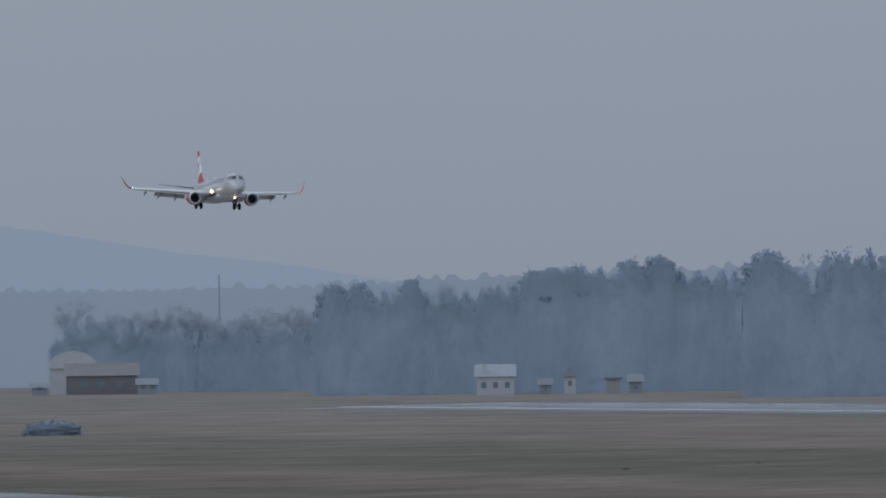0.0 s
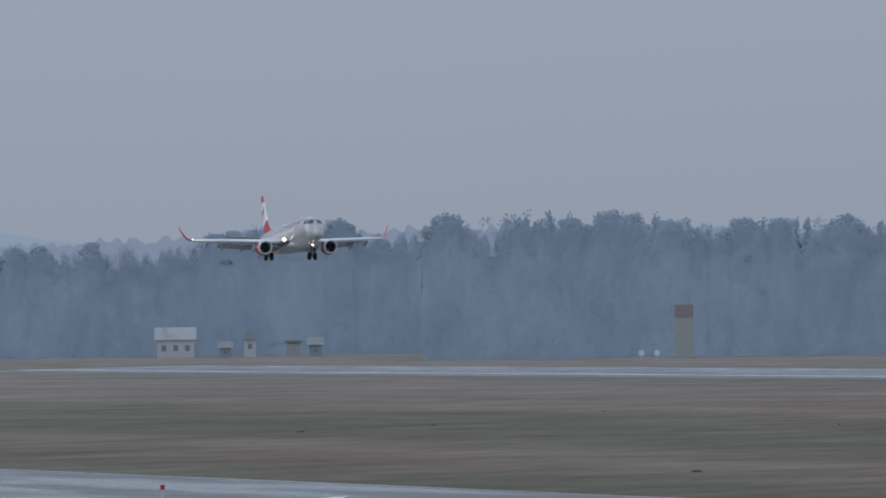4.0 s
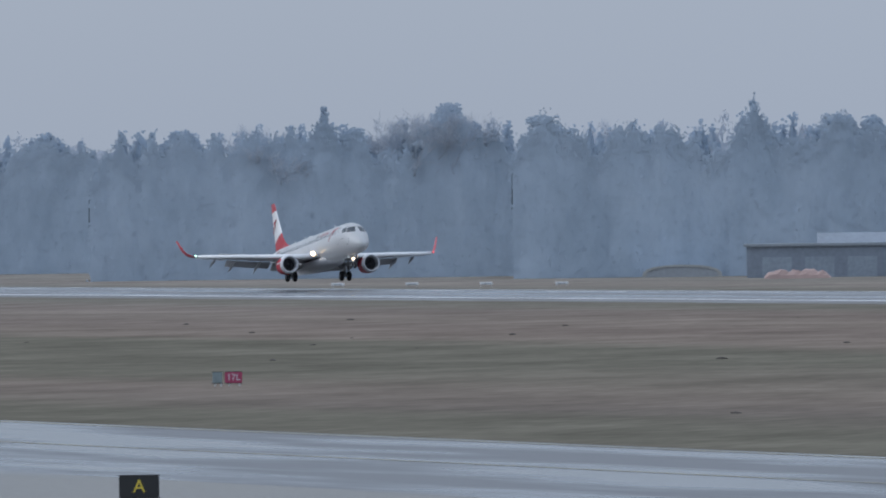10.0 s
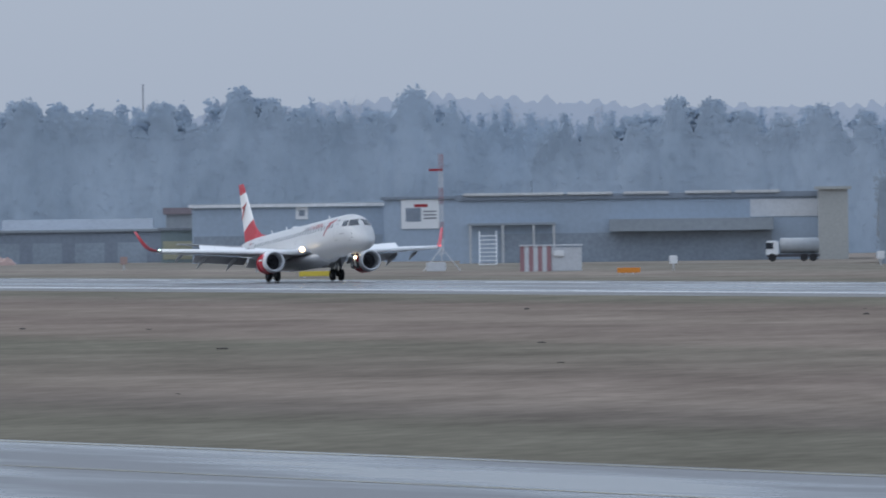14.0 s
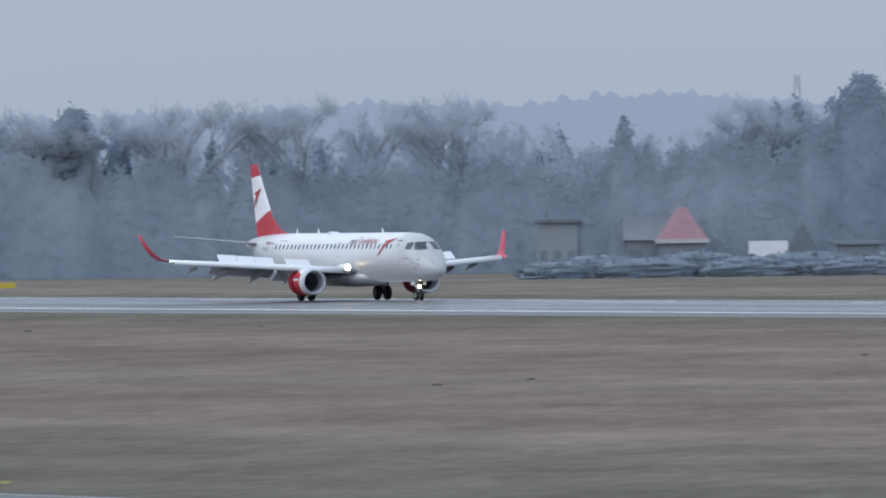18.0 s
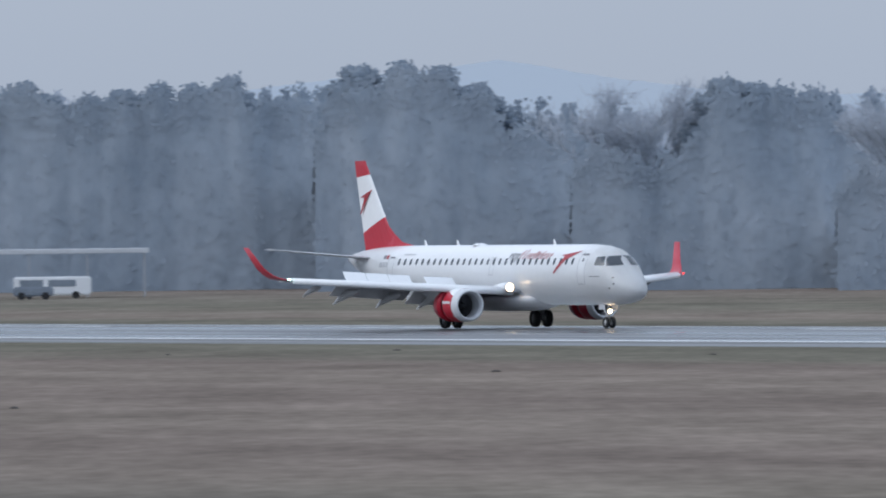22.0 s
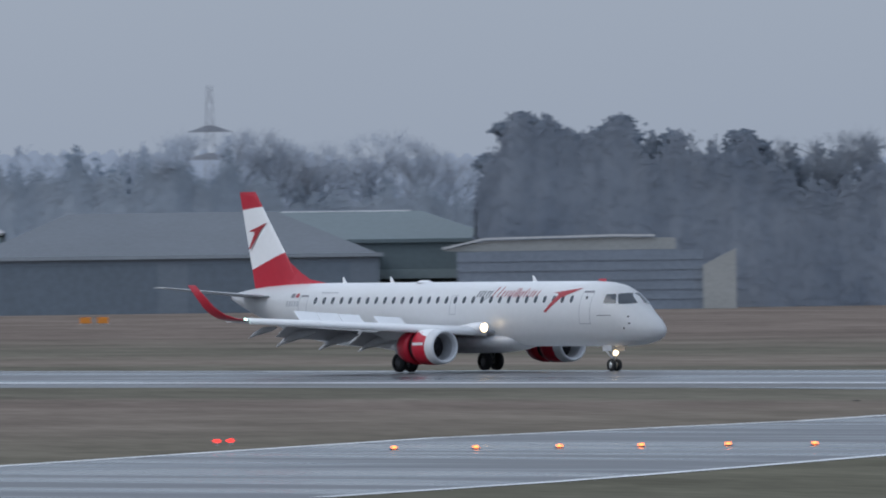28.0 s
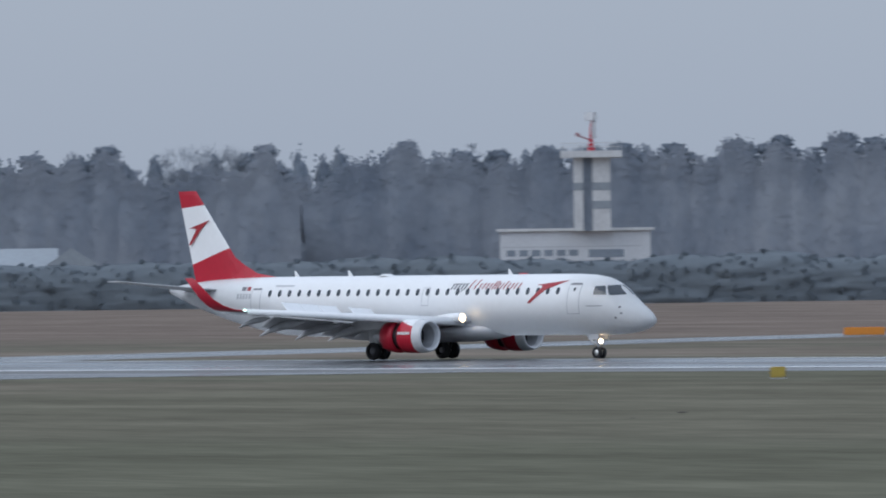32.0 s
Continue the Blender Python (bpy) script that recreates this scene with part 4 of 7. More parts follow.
BEHIND_HALLS = (
    (-1909, 142, 20.5, "P"), (-1908, 146, 20.1, "P"), (-1906, 151, 19.3, "P"), (-1904, 159, 20.0, "P"), (-1901, 168, 21.9, "P"),
    (-1900, 172, 20.6, "P"), (-1898, 176, 19.3, "P"), (-1897, 180, 19.7, "D"), (-1896, 185, 18.8, "P"), (-1894, 189, 21.4, "P"),
    (-1893, 194, 20.3, "S"), (-1891, 199, 18.5, "S"), (-1837, 190, 18.1, "S"), (-1836, 193, 17.7, "S"), (-1834, 198, 17.3, "P"),
    (-1833, 203, 19.5, "P"), (-1831, 207, 19.3, "P"), (-1830, 211, 17.8, "P"), (-1827, 220, 18.4, "P"), (-1825, 225, 17.6, "P"),
    (-1569, 138, 15.9, "D"), (-1568, 141, 16.7, "D"), (-1566, 146, 18.0, "P"),
)
GREY_WOOD = (
    (-1487, 123, 17.0, "D"), (-1485, 129, 17.2, "P"), (-1483, 132, 16.8, "D"), (-1481, 138, 17.6, "D"), (-1480, 141, 16.7, "D"),
    (-1478, 146, 16.9, "D"), (-1475, 152, 18.0, "D"), (-1474, 156, 17.1, "D"), (-1471, 163, 17.8, "D"), (-1470, 167, 17.2, "D"),
)
PINE_HILL = (
    (-1398, 152, 15.7, "S"), (-1399, 149, 12.7, "D"), (-1397, 154, 12.9, "S"), (-1395, 158, 14.0, "D"), (-1393, 162, 16.9, "D"),
    (-1392, 165, 16.3, "D"), (-1389, 173, 19.1, "P"), (-1387, 177, 21.9, "S"), (-1386, 179, 18.2, "P"), (-1383, 186, 20.4, "P"),
    (-1323, 170, 18.3, "P"), (-1320, 176, 18.7, "P"), (-1318, 181, 20.2, "P"), (-1316, 184, 17.7, "P"), (-1314, 188, 19.4, "P"),
    (-1313, 190, 18.4, "P"), (-1311, 193, 18.1, "P"), (-1310, 196, 18.7, "P"), (-1309, 199, 19.2, "P"), (-1307, 202, 19.0, "P"),
    (-1306, 205, 19.7, "P"), (-1259, 195, 20.1, "P"), (-1257, 198, 20.4, "P"), (-1256, 201, 20.1, "P"), (-1254, 204, 18.3, "P"),
)
PINE_HILL_B = (
    (-1252, 208, 15.9, "S"),
)
ORCHARD = (
    (-1212, 196, 17.9, "D"), (-1210, 200, 16.7, "D"), (-1209, 201, 16.1, "D"), (-1207, 204, 18.2, "P"), (-1206, 206, 17.8, "P"),
    (-1205, 208, 17.5, "P"), (-1204, 211, 17.1, "P"), (-1170, 199, 16.8, "D"), (-1167, 202, 16.7, "D"), (-1165, 206, 17.2, "D"),
    (-1164, 209, 16.4, "D"), (-1162, 211, 19.0, "D"), (-1161, 214, 17.5, "D"), (-1159, 216, 17.0, "D"), (-1158, 219, 18.2, "D"),
    (-1156, 222, 16.0, "D"), (-1153, 226, 17.5, "P"), (-1122, 218, 16.8, "D"), (-1119, 222, 15.5, "D"), (-1117, 226, 17.2, "D"),
    (-1116, 228, 16.2, "D"), (-1114, 230, 14.7, "D"), (-1112, 233, 14.6, "D"), (-1111, 236, 18.7, "D"), (-1109, 239, 18.4, "D"),
)
ORCHARD_B = (
    (-1107, 242, 15.2, "S"), (-1105, 245, 18.1, "D"), (-1104, 247, 17.8, "D"), (-1103, 249, 16.3, "D"), (-1101, 252, 16.5, "S"),
    (-1098, 256, 17.9, "D"),
)
BEHIND_HANGAR = (
    (-1452, 527, 23.2, "S"), (-1449, 532, 20.1, "S"), (-1446, 535, 20.0, "S"), (-1444, 539, 19.0, "S"), (-1439, 545, 21.2, "S"),
    (-1437, 548, 23.5, "S"), (-1434, 552, 28.1, "D"), (-1430, 558, 24.4, "D"), (-1426, 563, 27.2, "D"), (-1358, 560, 18.5, "S"),
    (-1354, 564, 18.7, "S"), (-1351, 569, 21.3, "D"), (-1347, 573, 19.3, "S"),
)
TALL_PINES = (
    (-1330, 582, 18.6, "S"), (-1318, 588, 19.5, "D"), (-1304, 579, 19.8, "D"), (-1301, 582, 18.0, "S"), (-1298, 586, 19.2, "D"), (-1294, 590, 18.1, "D"), (-1291, 595, 19.3, "D"),
    (-1287, 599, 18.4, "D"), (-1073, 434, 19.8, "P"), (-1071, 436, 18.9, "P"), (-1070, 438, 17.7, "P"),
    (-1067, 442, 19.3, "P"), (-1048, 433, 17.3, "P"), (-1043, 438, 17.6, "P"), (-1041, 441, 16.3, "D"), (-1038, 444, 16.9, "D"),
    (-1035, 447, 17.1, "D"), (-1032, 451, 17.0, "P"), (-1029, 454, 17.2, "P"), (-1026, 457, 18.0, "P"), (-1024, 460, 17.7, "P"),
    (-1021, 463, 17.8, "P"), (-1019, 465, 18.5, "P"), (-1016, 468, 19.0, "P"), (-1014, 471, 18.2, "P"), (-1010, 474, 18.3, "P"),
)
TALL_PINES_B = (
    (-1008, 477, 18.3, "P"), (-1005, 480, 18.0, "P"), (-1002, 483, 18.6, "P"), (-1000, 486, 18.1, "P"), (-996, 491, 18.3, "P"),
    (-993, 494, 18.1, "P"),
)
RADAR_WOOD = (
    (-1074, 574, 17.6, "P"), (-1071, 577, 18.0, "P"), (-1069, 579, 17.5, "P"), (-1066, 582, 17.8, "P"), (-1062, 586, 18.2, "P"),
    (-1057, 591, 17.3, "P"), (-1054, 594, 17.2, "D"), (-1051, 597, 17.8, "P"), (-1047, 601, 17.8, "P"), (-1044, 604, 17.3, "P"),
    (-1041, 607, 18.6, "P"), (-1035, 613, 18.2, "D"), (-1031, 617, 18.1, "D"), (-1028, 620, 18.5, "P"), (-1051, 668, 19.2, "P"),
    (-1046, 673, 17.9, "P"), (-1043, 676, 17.9, "P"), (-1039, 680, 18.3, "P"), (-1035, 683, 18.4, "P"), (-1032, 686, 18.7, "P"),
    (-1028, 691, 18.6, "P"), (-1022, 695, 18.9, "P"), (-1019, 699, 19.4, "P"), (-1013, 704, 19.6, "P"), (-1010, 707, 19.0, "P"),
)
RADAR_WOOD_B = (
    (-1006, 711, 18.9, "P"),
)
TALL = FAR_END + FAR_END_B + LONG_WOOD + BEHIND_HALLS + GREY_WOOD + PINE_HILL + PINE_HILL_B + ORCHARD + ORCHARD_B + BEHIND_HANGAR + TALL_PINES + TALL_PINES_B + RADAR_WOOD + RADAR_WOOD_B

rng = np.random.default_rng(7)


def sideways(g, count, loose=1.0):
    """Two edge directions of leaf clumps that hang upright and face the camera's side, each turned at random."""
    face = np.stack([0.85 + g.normal(size=count) * 0.15 * loose, -0.55 + g.normal(size=count) * 0.15 * loose, 0.04 * loose + g.normal(size=count) * 0.12 * loose], 1)
    face /= np.linalg.norm(face, axis=1)[:, None]
    a = np.cross(face, g.normal(size=(count, 3)))
    a /= np.linalg.norm(a, axis=1)[:, None] + 1e-9
    return a, np.cross(face, a)


def cloud(centres, sizes, count, leaf, seed, flat=0.6):
    """Small four-sided leaf clumps scattered through ellipsoids: vertices and faces."""
    g = np.random.default_rng(seed)
    pick = g.choice(len(centres), count, p=np.array([s[0] * s[1] * s[2] for s in sizes]) / sum(s[0] * s[1] * s[2] for s in sizes))
    d = g.normal(size=(count, 3))
    d /= np.linalg.norm(d, axis=1)[:, None]
    rad = 0.8 + 0.5 * g.random(count) ** 1.5
    c = np.array(centres)[pick] + d * rad[:, None] * np.array(sizes)[pick]
    a, b = sideways(g, count)
    s = leaf * (0.6 + 0.8 * g.random(count))[:, None]
    v = np.stack([c - a * s, c - b * s * 0.6, c + a * s, c + b * s * 0.6], 1).reshape(-1, 3)
    return v, np.arange(count * 4).reshape(-1, 4)


def blobs(centres, sizes, seed, seg=8, lev=5, rough=0.2):
    """Closed uneven clumps of foliage, one round each centre: vertices and faces."""
    g = np.random.default_rng(seed + 500)
    n = len(centres)
    lat = np.linspace(-0.5, 0.5, lev + 1) * np.pi
    lon = np.arange(seg) * 2 * np.pi / seg
    unit = np.stack([np.outer(np.cos(lat), np.cos(lon)), np.outer(np.cos(lat), np.sin(lon)), np.outer(np.sin(lat), np.ones(seg))], 2).reshape(-1, 3)
    v = np.array(centres)[:, None, :] + unit[None] * np.array(sizes)[:, None, :] * (1 + rough * g.uniform(-1, 1, (n, len(unit), 1)))
    i, j = np.meshgrid(np.arange(lev), np.arange(seg), indexing="ij")
    quad = np.stack([i * seg + j, i * seg + (j + 1) % seg, (i + 1) * seg + (j + 1) % seg, (i + 1) * seg + j], 2).reshape(-1, 4)
    return v.reshape(-1, 3), (quad[None] + (np.arange(n) * len(unit))[:, None, None]).reshape(-1, 4)


def crown_mesh(name, cen, siz, count, leaf, seed, mat, seg=8, lev=5, rough=0.2):
    """A crown: uneven clumps with a fringe of single sprays."""
    bv, bf = blobs(cen, [tuple(0.8 * q for q in w) for w in siz], seed, seg, lev, rough)
    lv, lf = cloud(cen, siz, count, leaf, seed)
    me = leaf_mesh(name, np.concatenate([bv, lv]), np.concatenate([bf, lf + len(bv)]), mat)
    smooth = np.zeros(len(me.polygons), dtype=bool)
    smooth[:len(bf)] = True
    me.polygons.foreach_set("use_smooth", smooth)
    return me


def leaf_mesh(name, v, f, mat):
    """A mesh of four-sided faces from arrays of vertices and faces."""
    me = bpy.data.meshes.new(name)
    v, f = np.asarray(v, dtype=np.float32), np.asarray(f, dtype=np.int32)
    me.vertices.add(len(v))
    me.vertices.foreach_set("co", v.ravel())
    me.loops.add(f.size)
    me.loops.foreach_set("vertex_index", f.ravel())
    me.polygons.add(len(f))
    me.polygons.foreach_set("loop_start", np.arange(0, f.size, 4, dtype=np.int32))
    me.update(calc_edges=True)
    me.materials.append(mat)
    return me


def limbs(name, segs):
    bm = bmesh.new()
    for a, b, r, r2 in segs:
        rod(bm, a, b, r, 5, r2)
    me = bpy.data.meshes.new(name)
    bm.to_mesh(me)
    bm.free()
    me.materials.append(bark)
    return me


def pine(seed):
    """A 20 m pine: long bare trunk, broad uneven crown of separate clumps."""
    g = random.Random(seed)
    segs, cen, siz = [((0, 0, -0.3), (0.1, 0.1, 11), 0.28, 0.2), ((0.1, 0.1, 11), (0.3 * g.uniform(-1, 1), 0.2, 19), 0.2, 0.06)], [], []
    low = g.uniform(8.5, 12)
    for i in range(40):
        z = low + (19.2 - low) * (i / 39) ** 0.85
        a = g.uniform(0, 6.28)
        out = (0.3 + 2.5 * math.sin(math.pi * min(1, (i / 39 * 17 + 3) / 20.5)) ** 0.8) * g.uniform(0.3, 1.15)
        p = (out * math.cos(a), out * math.sin(a), z)
        segs.append(((0.1, 0.1, z - 0.9), p, 0.07, 0.03))
        cen.append(p)
        s = g.uniform(0.5, 1.05)
        siz.append((s * 1.25, s * 1.25, s * 0.75))
    cen.append((0.2, 0.1, 18.9))
    siz.append((0.8, 0.8, 0.7))
    return limbs("trunk", segs), crown_mesh("crown", cen, siz, 2600, 0.2, seed, conifer)


def spruce(seed):
    """A 20 m spruce: drooping tiers to the ground, narrow top."""
    g = random.Random(seed)
    segs, cen, siz = [((0, 0, -0.3), (0, 0, 19.6), 0.26, 0.03)], [], []
    wide = g.uniform(2.4, 3.4)
    for k in range(30):
        z = 1.2 + 18.0 * k / 29
        r = wide * (1 - (z / 20.3)) ** 0.8 * g.uniform(0.8, 1.1) + 0.12
        n = max(3, int(7 * r / wide) + 2)
        a0 = g.uniform(0, 6.28)
        for i in range(n):
            a = a0 + 6.28 * i / n + g.uniform(-0.25, 0.25)
            q = r * g.uniform(0.4, 0.8)
            cen.append((q * math.cos(a), q * math.sin(a), z - 0.18 * r))
            siz.append((r * 0.42 + 0.1, r * 0.42 + 0.1, 0.5))
            segs.append(((0, 0, z), (r * math.cos(a), r * math.sin(a), z - 0.25 * r), 0.04, 0.015))
    return limbs("trunk", segs), crown_mesh("crown", cen, siz, 2600, 0.2, seed, conifer, 6, 4)


def broadleaf(seed):
    """A 20 m leafless broadleaf tree: forking limbs and a haze of twigs."""
    g = random.Random(seed)
    segs, tips = [], []

    def grow(p, d, length, r, depth):
        q = p + d * length
        segs.append((tuple(p), tuple(q), r, r * 0.65))
        if depth == 0:
            tips.append((q, d))
            return
        for _ in range(g.choice((2, 3, 3))):
            e = (d + Vector((g.uniform(-0.75, 0.75), g.uniform(-0.75, 0.75), g.uniform(-0.1, 0.55)))).normalized()
            grow(q, e, length * g.uniform(0.62, 0.85), r * 0.62, depth - 1)
        tips.append((q, d))

    grow(Vector((0, 0, -0.3)), Vector((g.uniform(-0.05, 0.05), g.uniform(-0.05, 0.05), 1)), g.uniform(4.5, 6), 0.32, 4)
    top = max(t[0].z for t in tips)
    k = 19.0 / top
    segs = [((a[0] * k, a[1] * k, a[2] * k if a[2] > 0 else a[2]), (b[0] * k, b[1] * k, b[2] * k), r, r2) for a, b, r, r2 in segs]
    v, f = [], []
    for q, d in tips:
        for _ in range(26):
            e = (d * 0.6 + Vector((g.gauss(0, 0.6), g.gauss(0, 0.6), g.gauss(0.25, 0.5)))).normalized()
            s = q * k + Vector((g.gauss(0, 0.45), g.gauss(0, 0.45), g.gauss(0, 0.4)))
            w = e.cross(Vector((g.gauss(0, 1), g.gauss(0, 1), g.gauss(0, 1)))).normalized() * 0.035
            t = s + e * g.uniform(0.7, 1.7)
            i = len(v)
            v += [s - w, s + w, t + w * 0.4, t - w * 0.4]
            f.append((i, i + 1, i + 2, i + 3))
    return limbs("trunk", segs), leaf_mesh("crown", np.array([tuple(p) for p in v]), np.array(f), twigs)


MODELS = {"P": [pine(s) for s in (1, 2, 3, 4)], "S": [spruce(s) for s in (11, 12, 13)], "D": [broadleaf(s) for s in (21, 22, 23, 24)]}
WORDS = {"P": ("pine_tree", "tall dark pine with bare trunk, dim in the mist"),
         "S": ("spruce_tree", "dark conical spruce at the wood's edge, dim in mist"),
         "D": ("bare_tree", "leafless grey broadleaf tree with fine twigs, in mist")}


def plant(kind, x, y, height, width=1.0):
    trunk, crown_me = MODELS[kind][rng.integers(len(MODELS[kind]))]
    name, label = WORDS[kind]
    sc = height / 20.0
    e = thing(name, label, "tree", Matrix.LocRotScale((x, y, 0), Euler((0, 0, rng.uniform(-0.5, 0.5))), (sc * width, sc * width, sc)), "trees of the wood")
    for nm, me in (("trunk", trunk), ("crown", crown_me)):
        o = new(nm, me)
        o.parent = e
        o.material_slots[0].link = "OBJECT"
        if nm == "trunk":
            o.material_slots[0].material = bark if stand_of(x, y) else far_hazed_bark
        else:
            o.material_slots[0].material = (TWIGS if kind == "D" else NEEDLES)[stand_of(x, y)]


EYE = (-60.0, -406.0)
NEEDLES = (far_hazed_needles, conifer, near_hazed_needles)
TWIGS = (twigs, twigs, near_hazed_twigs)


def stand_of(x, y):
    """Which hazed copy a tree takes, by bearing and distance: far, mid or near."""
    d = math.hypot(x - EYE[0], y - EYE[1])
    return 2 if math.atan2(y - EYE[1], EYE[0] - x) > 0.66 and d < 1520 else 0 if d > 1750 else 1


for x, y, height, kind in TALL:
    plant(kind, x, y, height, 1.15 if kind == "P" else 1.0)


# the wood between the tall trees: rows of trees past counting behind a shallow face turned to the camera
order = sorted(((math.atan2(y - EYE[1], EYE[0] - x), math.hypot(x - EYE[0], y - EYE[1]), h, 1.0 if k == "D" else 0.0, 1.0 if k == "S" else 0.0) for x, y, h, k in TALL))
runs, run = [], [order[0]]
for p, q in zip(order, order[1:]):
    if abs(p[1] - q[1]) > (130 if p[1] > 2150 else 50 if p[1] > 1900 else 25) or q[0] - p[0] > 0.05:
        runs.append(run)
        run = []
    run.append(q)
runs.append(run)


SEG, LEV = 12, 22


def spot(run):
    """How far off the front of a stretch of wood stands."""
    return float(np.percentile([p[1] for p in run], 10))


def shape(kind, h, g):
    """One tree of the wood, closed to the ground: rings of a spruce, a pine or a leafless crown, as offsets."""
    zs = np.linspace(0, 1, LEV)
    if kind == 0:
        r = (1 - zs) ** 0.9 * h * 0.15 * (1 + 0.16 * np.where(np.arange(LEV) % 2, 1, -1)) + 0.05
    elif kind == 1:
        r = h * 0.14 * np.sin(np.pi * (0.3 + 0.7 * zs)) ** 0.6 * (0.85 + 0.2 * np.sin(zs * 15 + g.uniform(0, 6))) + 0.05
    else:
        r = (h * 0.13 + 0.4) * np.sin(np.pi * (0.28 + 0.72 * zs)) ** 0.55 + 0.05
    r[-1] = 0.04
    lon = np.arange(SEG) * 2 * np.pi / SEG
    q = r[:, None] * (1 + 0.3 * g.uniform(-1, 1, (LEV, SEG)))
    z = h * zs[:, None] + 0.03 * h * g.uniform(-1, 1, (LEV, SEG)) * (zs[:, None] < 0.97)
    lean = g.uniform(-0.03, 0.03, 2) * h
    return np.stack([q * np.cos(lon) + lean[0] * zs[:, None], q * np.sin(lon) + lean[1] * zs[:, None], z], 2).reshape(-1, 3)


STANDS = ((far_hazed_stand, "dense wood closing the far end of the airfield, coloured pale for mist"),
          (mid_hazed_stand, "dense mixed wood along the far side of the airfield, coloured for mist"),
          (near_hazed_stand, "dense pine wood along the far side of the airfield, coloured least for mist"))
g = np.random.default_rng(5)
green_t, green_c, low_c, twig_c = ([], [], []), ([], [], []), ([], [], []), ([], [], [])
for number, run in enumerate(runs):
    ang, far, tall, bare, cone = (np.array([p[i] for p in run]) for i in range(5))
    if len(run) == 1:
        ang, far, tall, bare, cone = (np.repeat(v, 2) for v in (ang, far, tall, bare, cone))
        ang = ang + np.array([-0.002, 0.002])
    far = np.full(len(far), spot(run))
    mean = far.mean()
    # how much painted haze this stretch gets, by bearing and distance
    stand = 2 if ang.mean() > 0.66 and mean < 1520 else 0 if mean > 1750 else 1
    lo, hi = ang[0] - 3.5 / mean, ang[-1] + 3.5 / mean
    # the farther of two neighbouring stretches runs on behind the nearer
    if number and ang[0] - runs[number - 1][-1][0] < 0.03:
        lo = ang[0] - 4.2 / mean if mean < spot(runs[number - 1]) else runs[number - 1][-1][0] - 4.0 / mean
    if number + 1 < len(runs) and runs[number + 1][0][0] - ang[-1] < 0.03:
        hi = ang[-1] + 4.2 / mean if mean < spot(runs[number + 1]) else runs[number + 1][0][0] + 4.0 / mean
    env = lambda b: np.interp(b, ang, np.convolve(np.pad(tall, 2, "edge"), np.ones(5) / 5, "valid"))
    leafless = lambda b: float(np.clip(np.interp(b, ang, np.convolve(np.pad(bare, 2, "edge"), np.ones(5) / 5, "valid")) * 1.5 - 0.35, 0, 1))
    for near, gap, per in ((0.8, 2.6, 150), (3.5, 2.6, 150), (8.0, 3.0, 120)):
        for b in np.arange(lo + 4.5 / mean, hi - 4.5 / mean, gap / mean):
            b += g.uniform(-0.4, 0.4) * gap / mean
            none = leafless(b)
            d = float(np.interp(b, ang, far)) + near + 4.0 * none + g.uniform(0, 3.0)
            kind = 2 if g.random() < 0.15 + 0.75 * none else (0 if g.random() < 0.5 else 1)
            h = env(b) * g.uniform(0.78, 0.97) * (1 - 0.12 * none)
            c = shape(kind, h, g) + (EYE[0] - d * math.cos(b), EYE[1] + d * math.sin(b), 0)
            if kind != 2:
                green_t[stand].append(c)
            # single sprays stand out of the crown
            per = 260 if kind == 2 else per
            pick = g.integers(SEG * (LEV - 12), len(c), per)
            (twig_c[stand] if kind == 2 else green_c[stand]).append(c[pick] + g.normal(size=(per, 3)) * (0.3, 0.3, 0.4))
    # the face of the wood, shaped for the camera's view: shallow rounded trees side by side, each with its own top
    us, u = [], lo * mean - 3.0
    while u < hi * mean + 3.0:
        us.append((u, env(u / mean) * (0.86 - 0.22 * leafless(u / mean)) + g.uniform(-1.8, 0.9), g.uniform(1.7, 2.9), g.random() < 0.35, g.uniform(-0.6, 0.6)))
        u += g.uniform(1.5, 3.2)
    us += [(a * mean, h * g.uniform(0.92, 0.96), h * g.uniform(0.09, 0.13), c, 0.3) for a, h, c, none in zip(ang, tall, cone, bare) if not none]
    us = np.array(us)
    cols = np.arange(lo, hi, 0.5 / mean)
    k = 30
    verts, faces = [], []
    for i, b in enumerate(cols):
        none = leafless(b)
        off = (b * mean - us[:, 0]) / us[:, 2]
        tip = us[:, 1] - np.where(us[:, 3] > 0, 4.0 * np.abs(off), 2.6 * np.abs(off) ** 3)
        ends = min((b - lo) * mean, (hi - b) * mean) / 2.5 + 0.5 * noise.noise((b * mean * 0.6, 9, mean))
        top = (float(tip.max()) + 0.8 * noise.noise((b * mean * 0.7, 4, mean)) + g.uniform(-0.45, 0.35)) * (0.8 + 0.2 * min(max(ends, 0.0), 1.0) ** 0.6)
        base = float(np.interp(b, ang, far)) - 4.0 + 3.4 * (bare.mean() > 0.5)
        for q in range(k - 1):
            z = top * q / (k - 2)
            # relief kept shallow so that shade stays faint, as under haze
            bulge = float((0.5 * us[:, 4] + 0.5 * np.sqrt(np.clip(1 - off ** 2, 0, 1))).max())
            d = base - bulge + 0.25 * noise.noise((b * mean * 0.5, mean, z * 0.13)) + 0.08 * noise.noise((b * mean * 1.4, mean, z * 0.5))
            verts.append((EYE[0] - d * math.cos(b), EYE[1] + d * math.sin(b), z))
            crest = q == k - 2
            for _ in range(12 if crest else 1 if q < k - 6 else 4):
                e, w = b + g.uniform(-0.45, 0.45) / mean, d - g.uniform(0.02, 0.16)
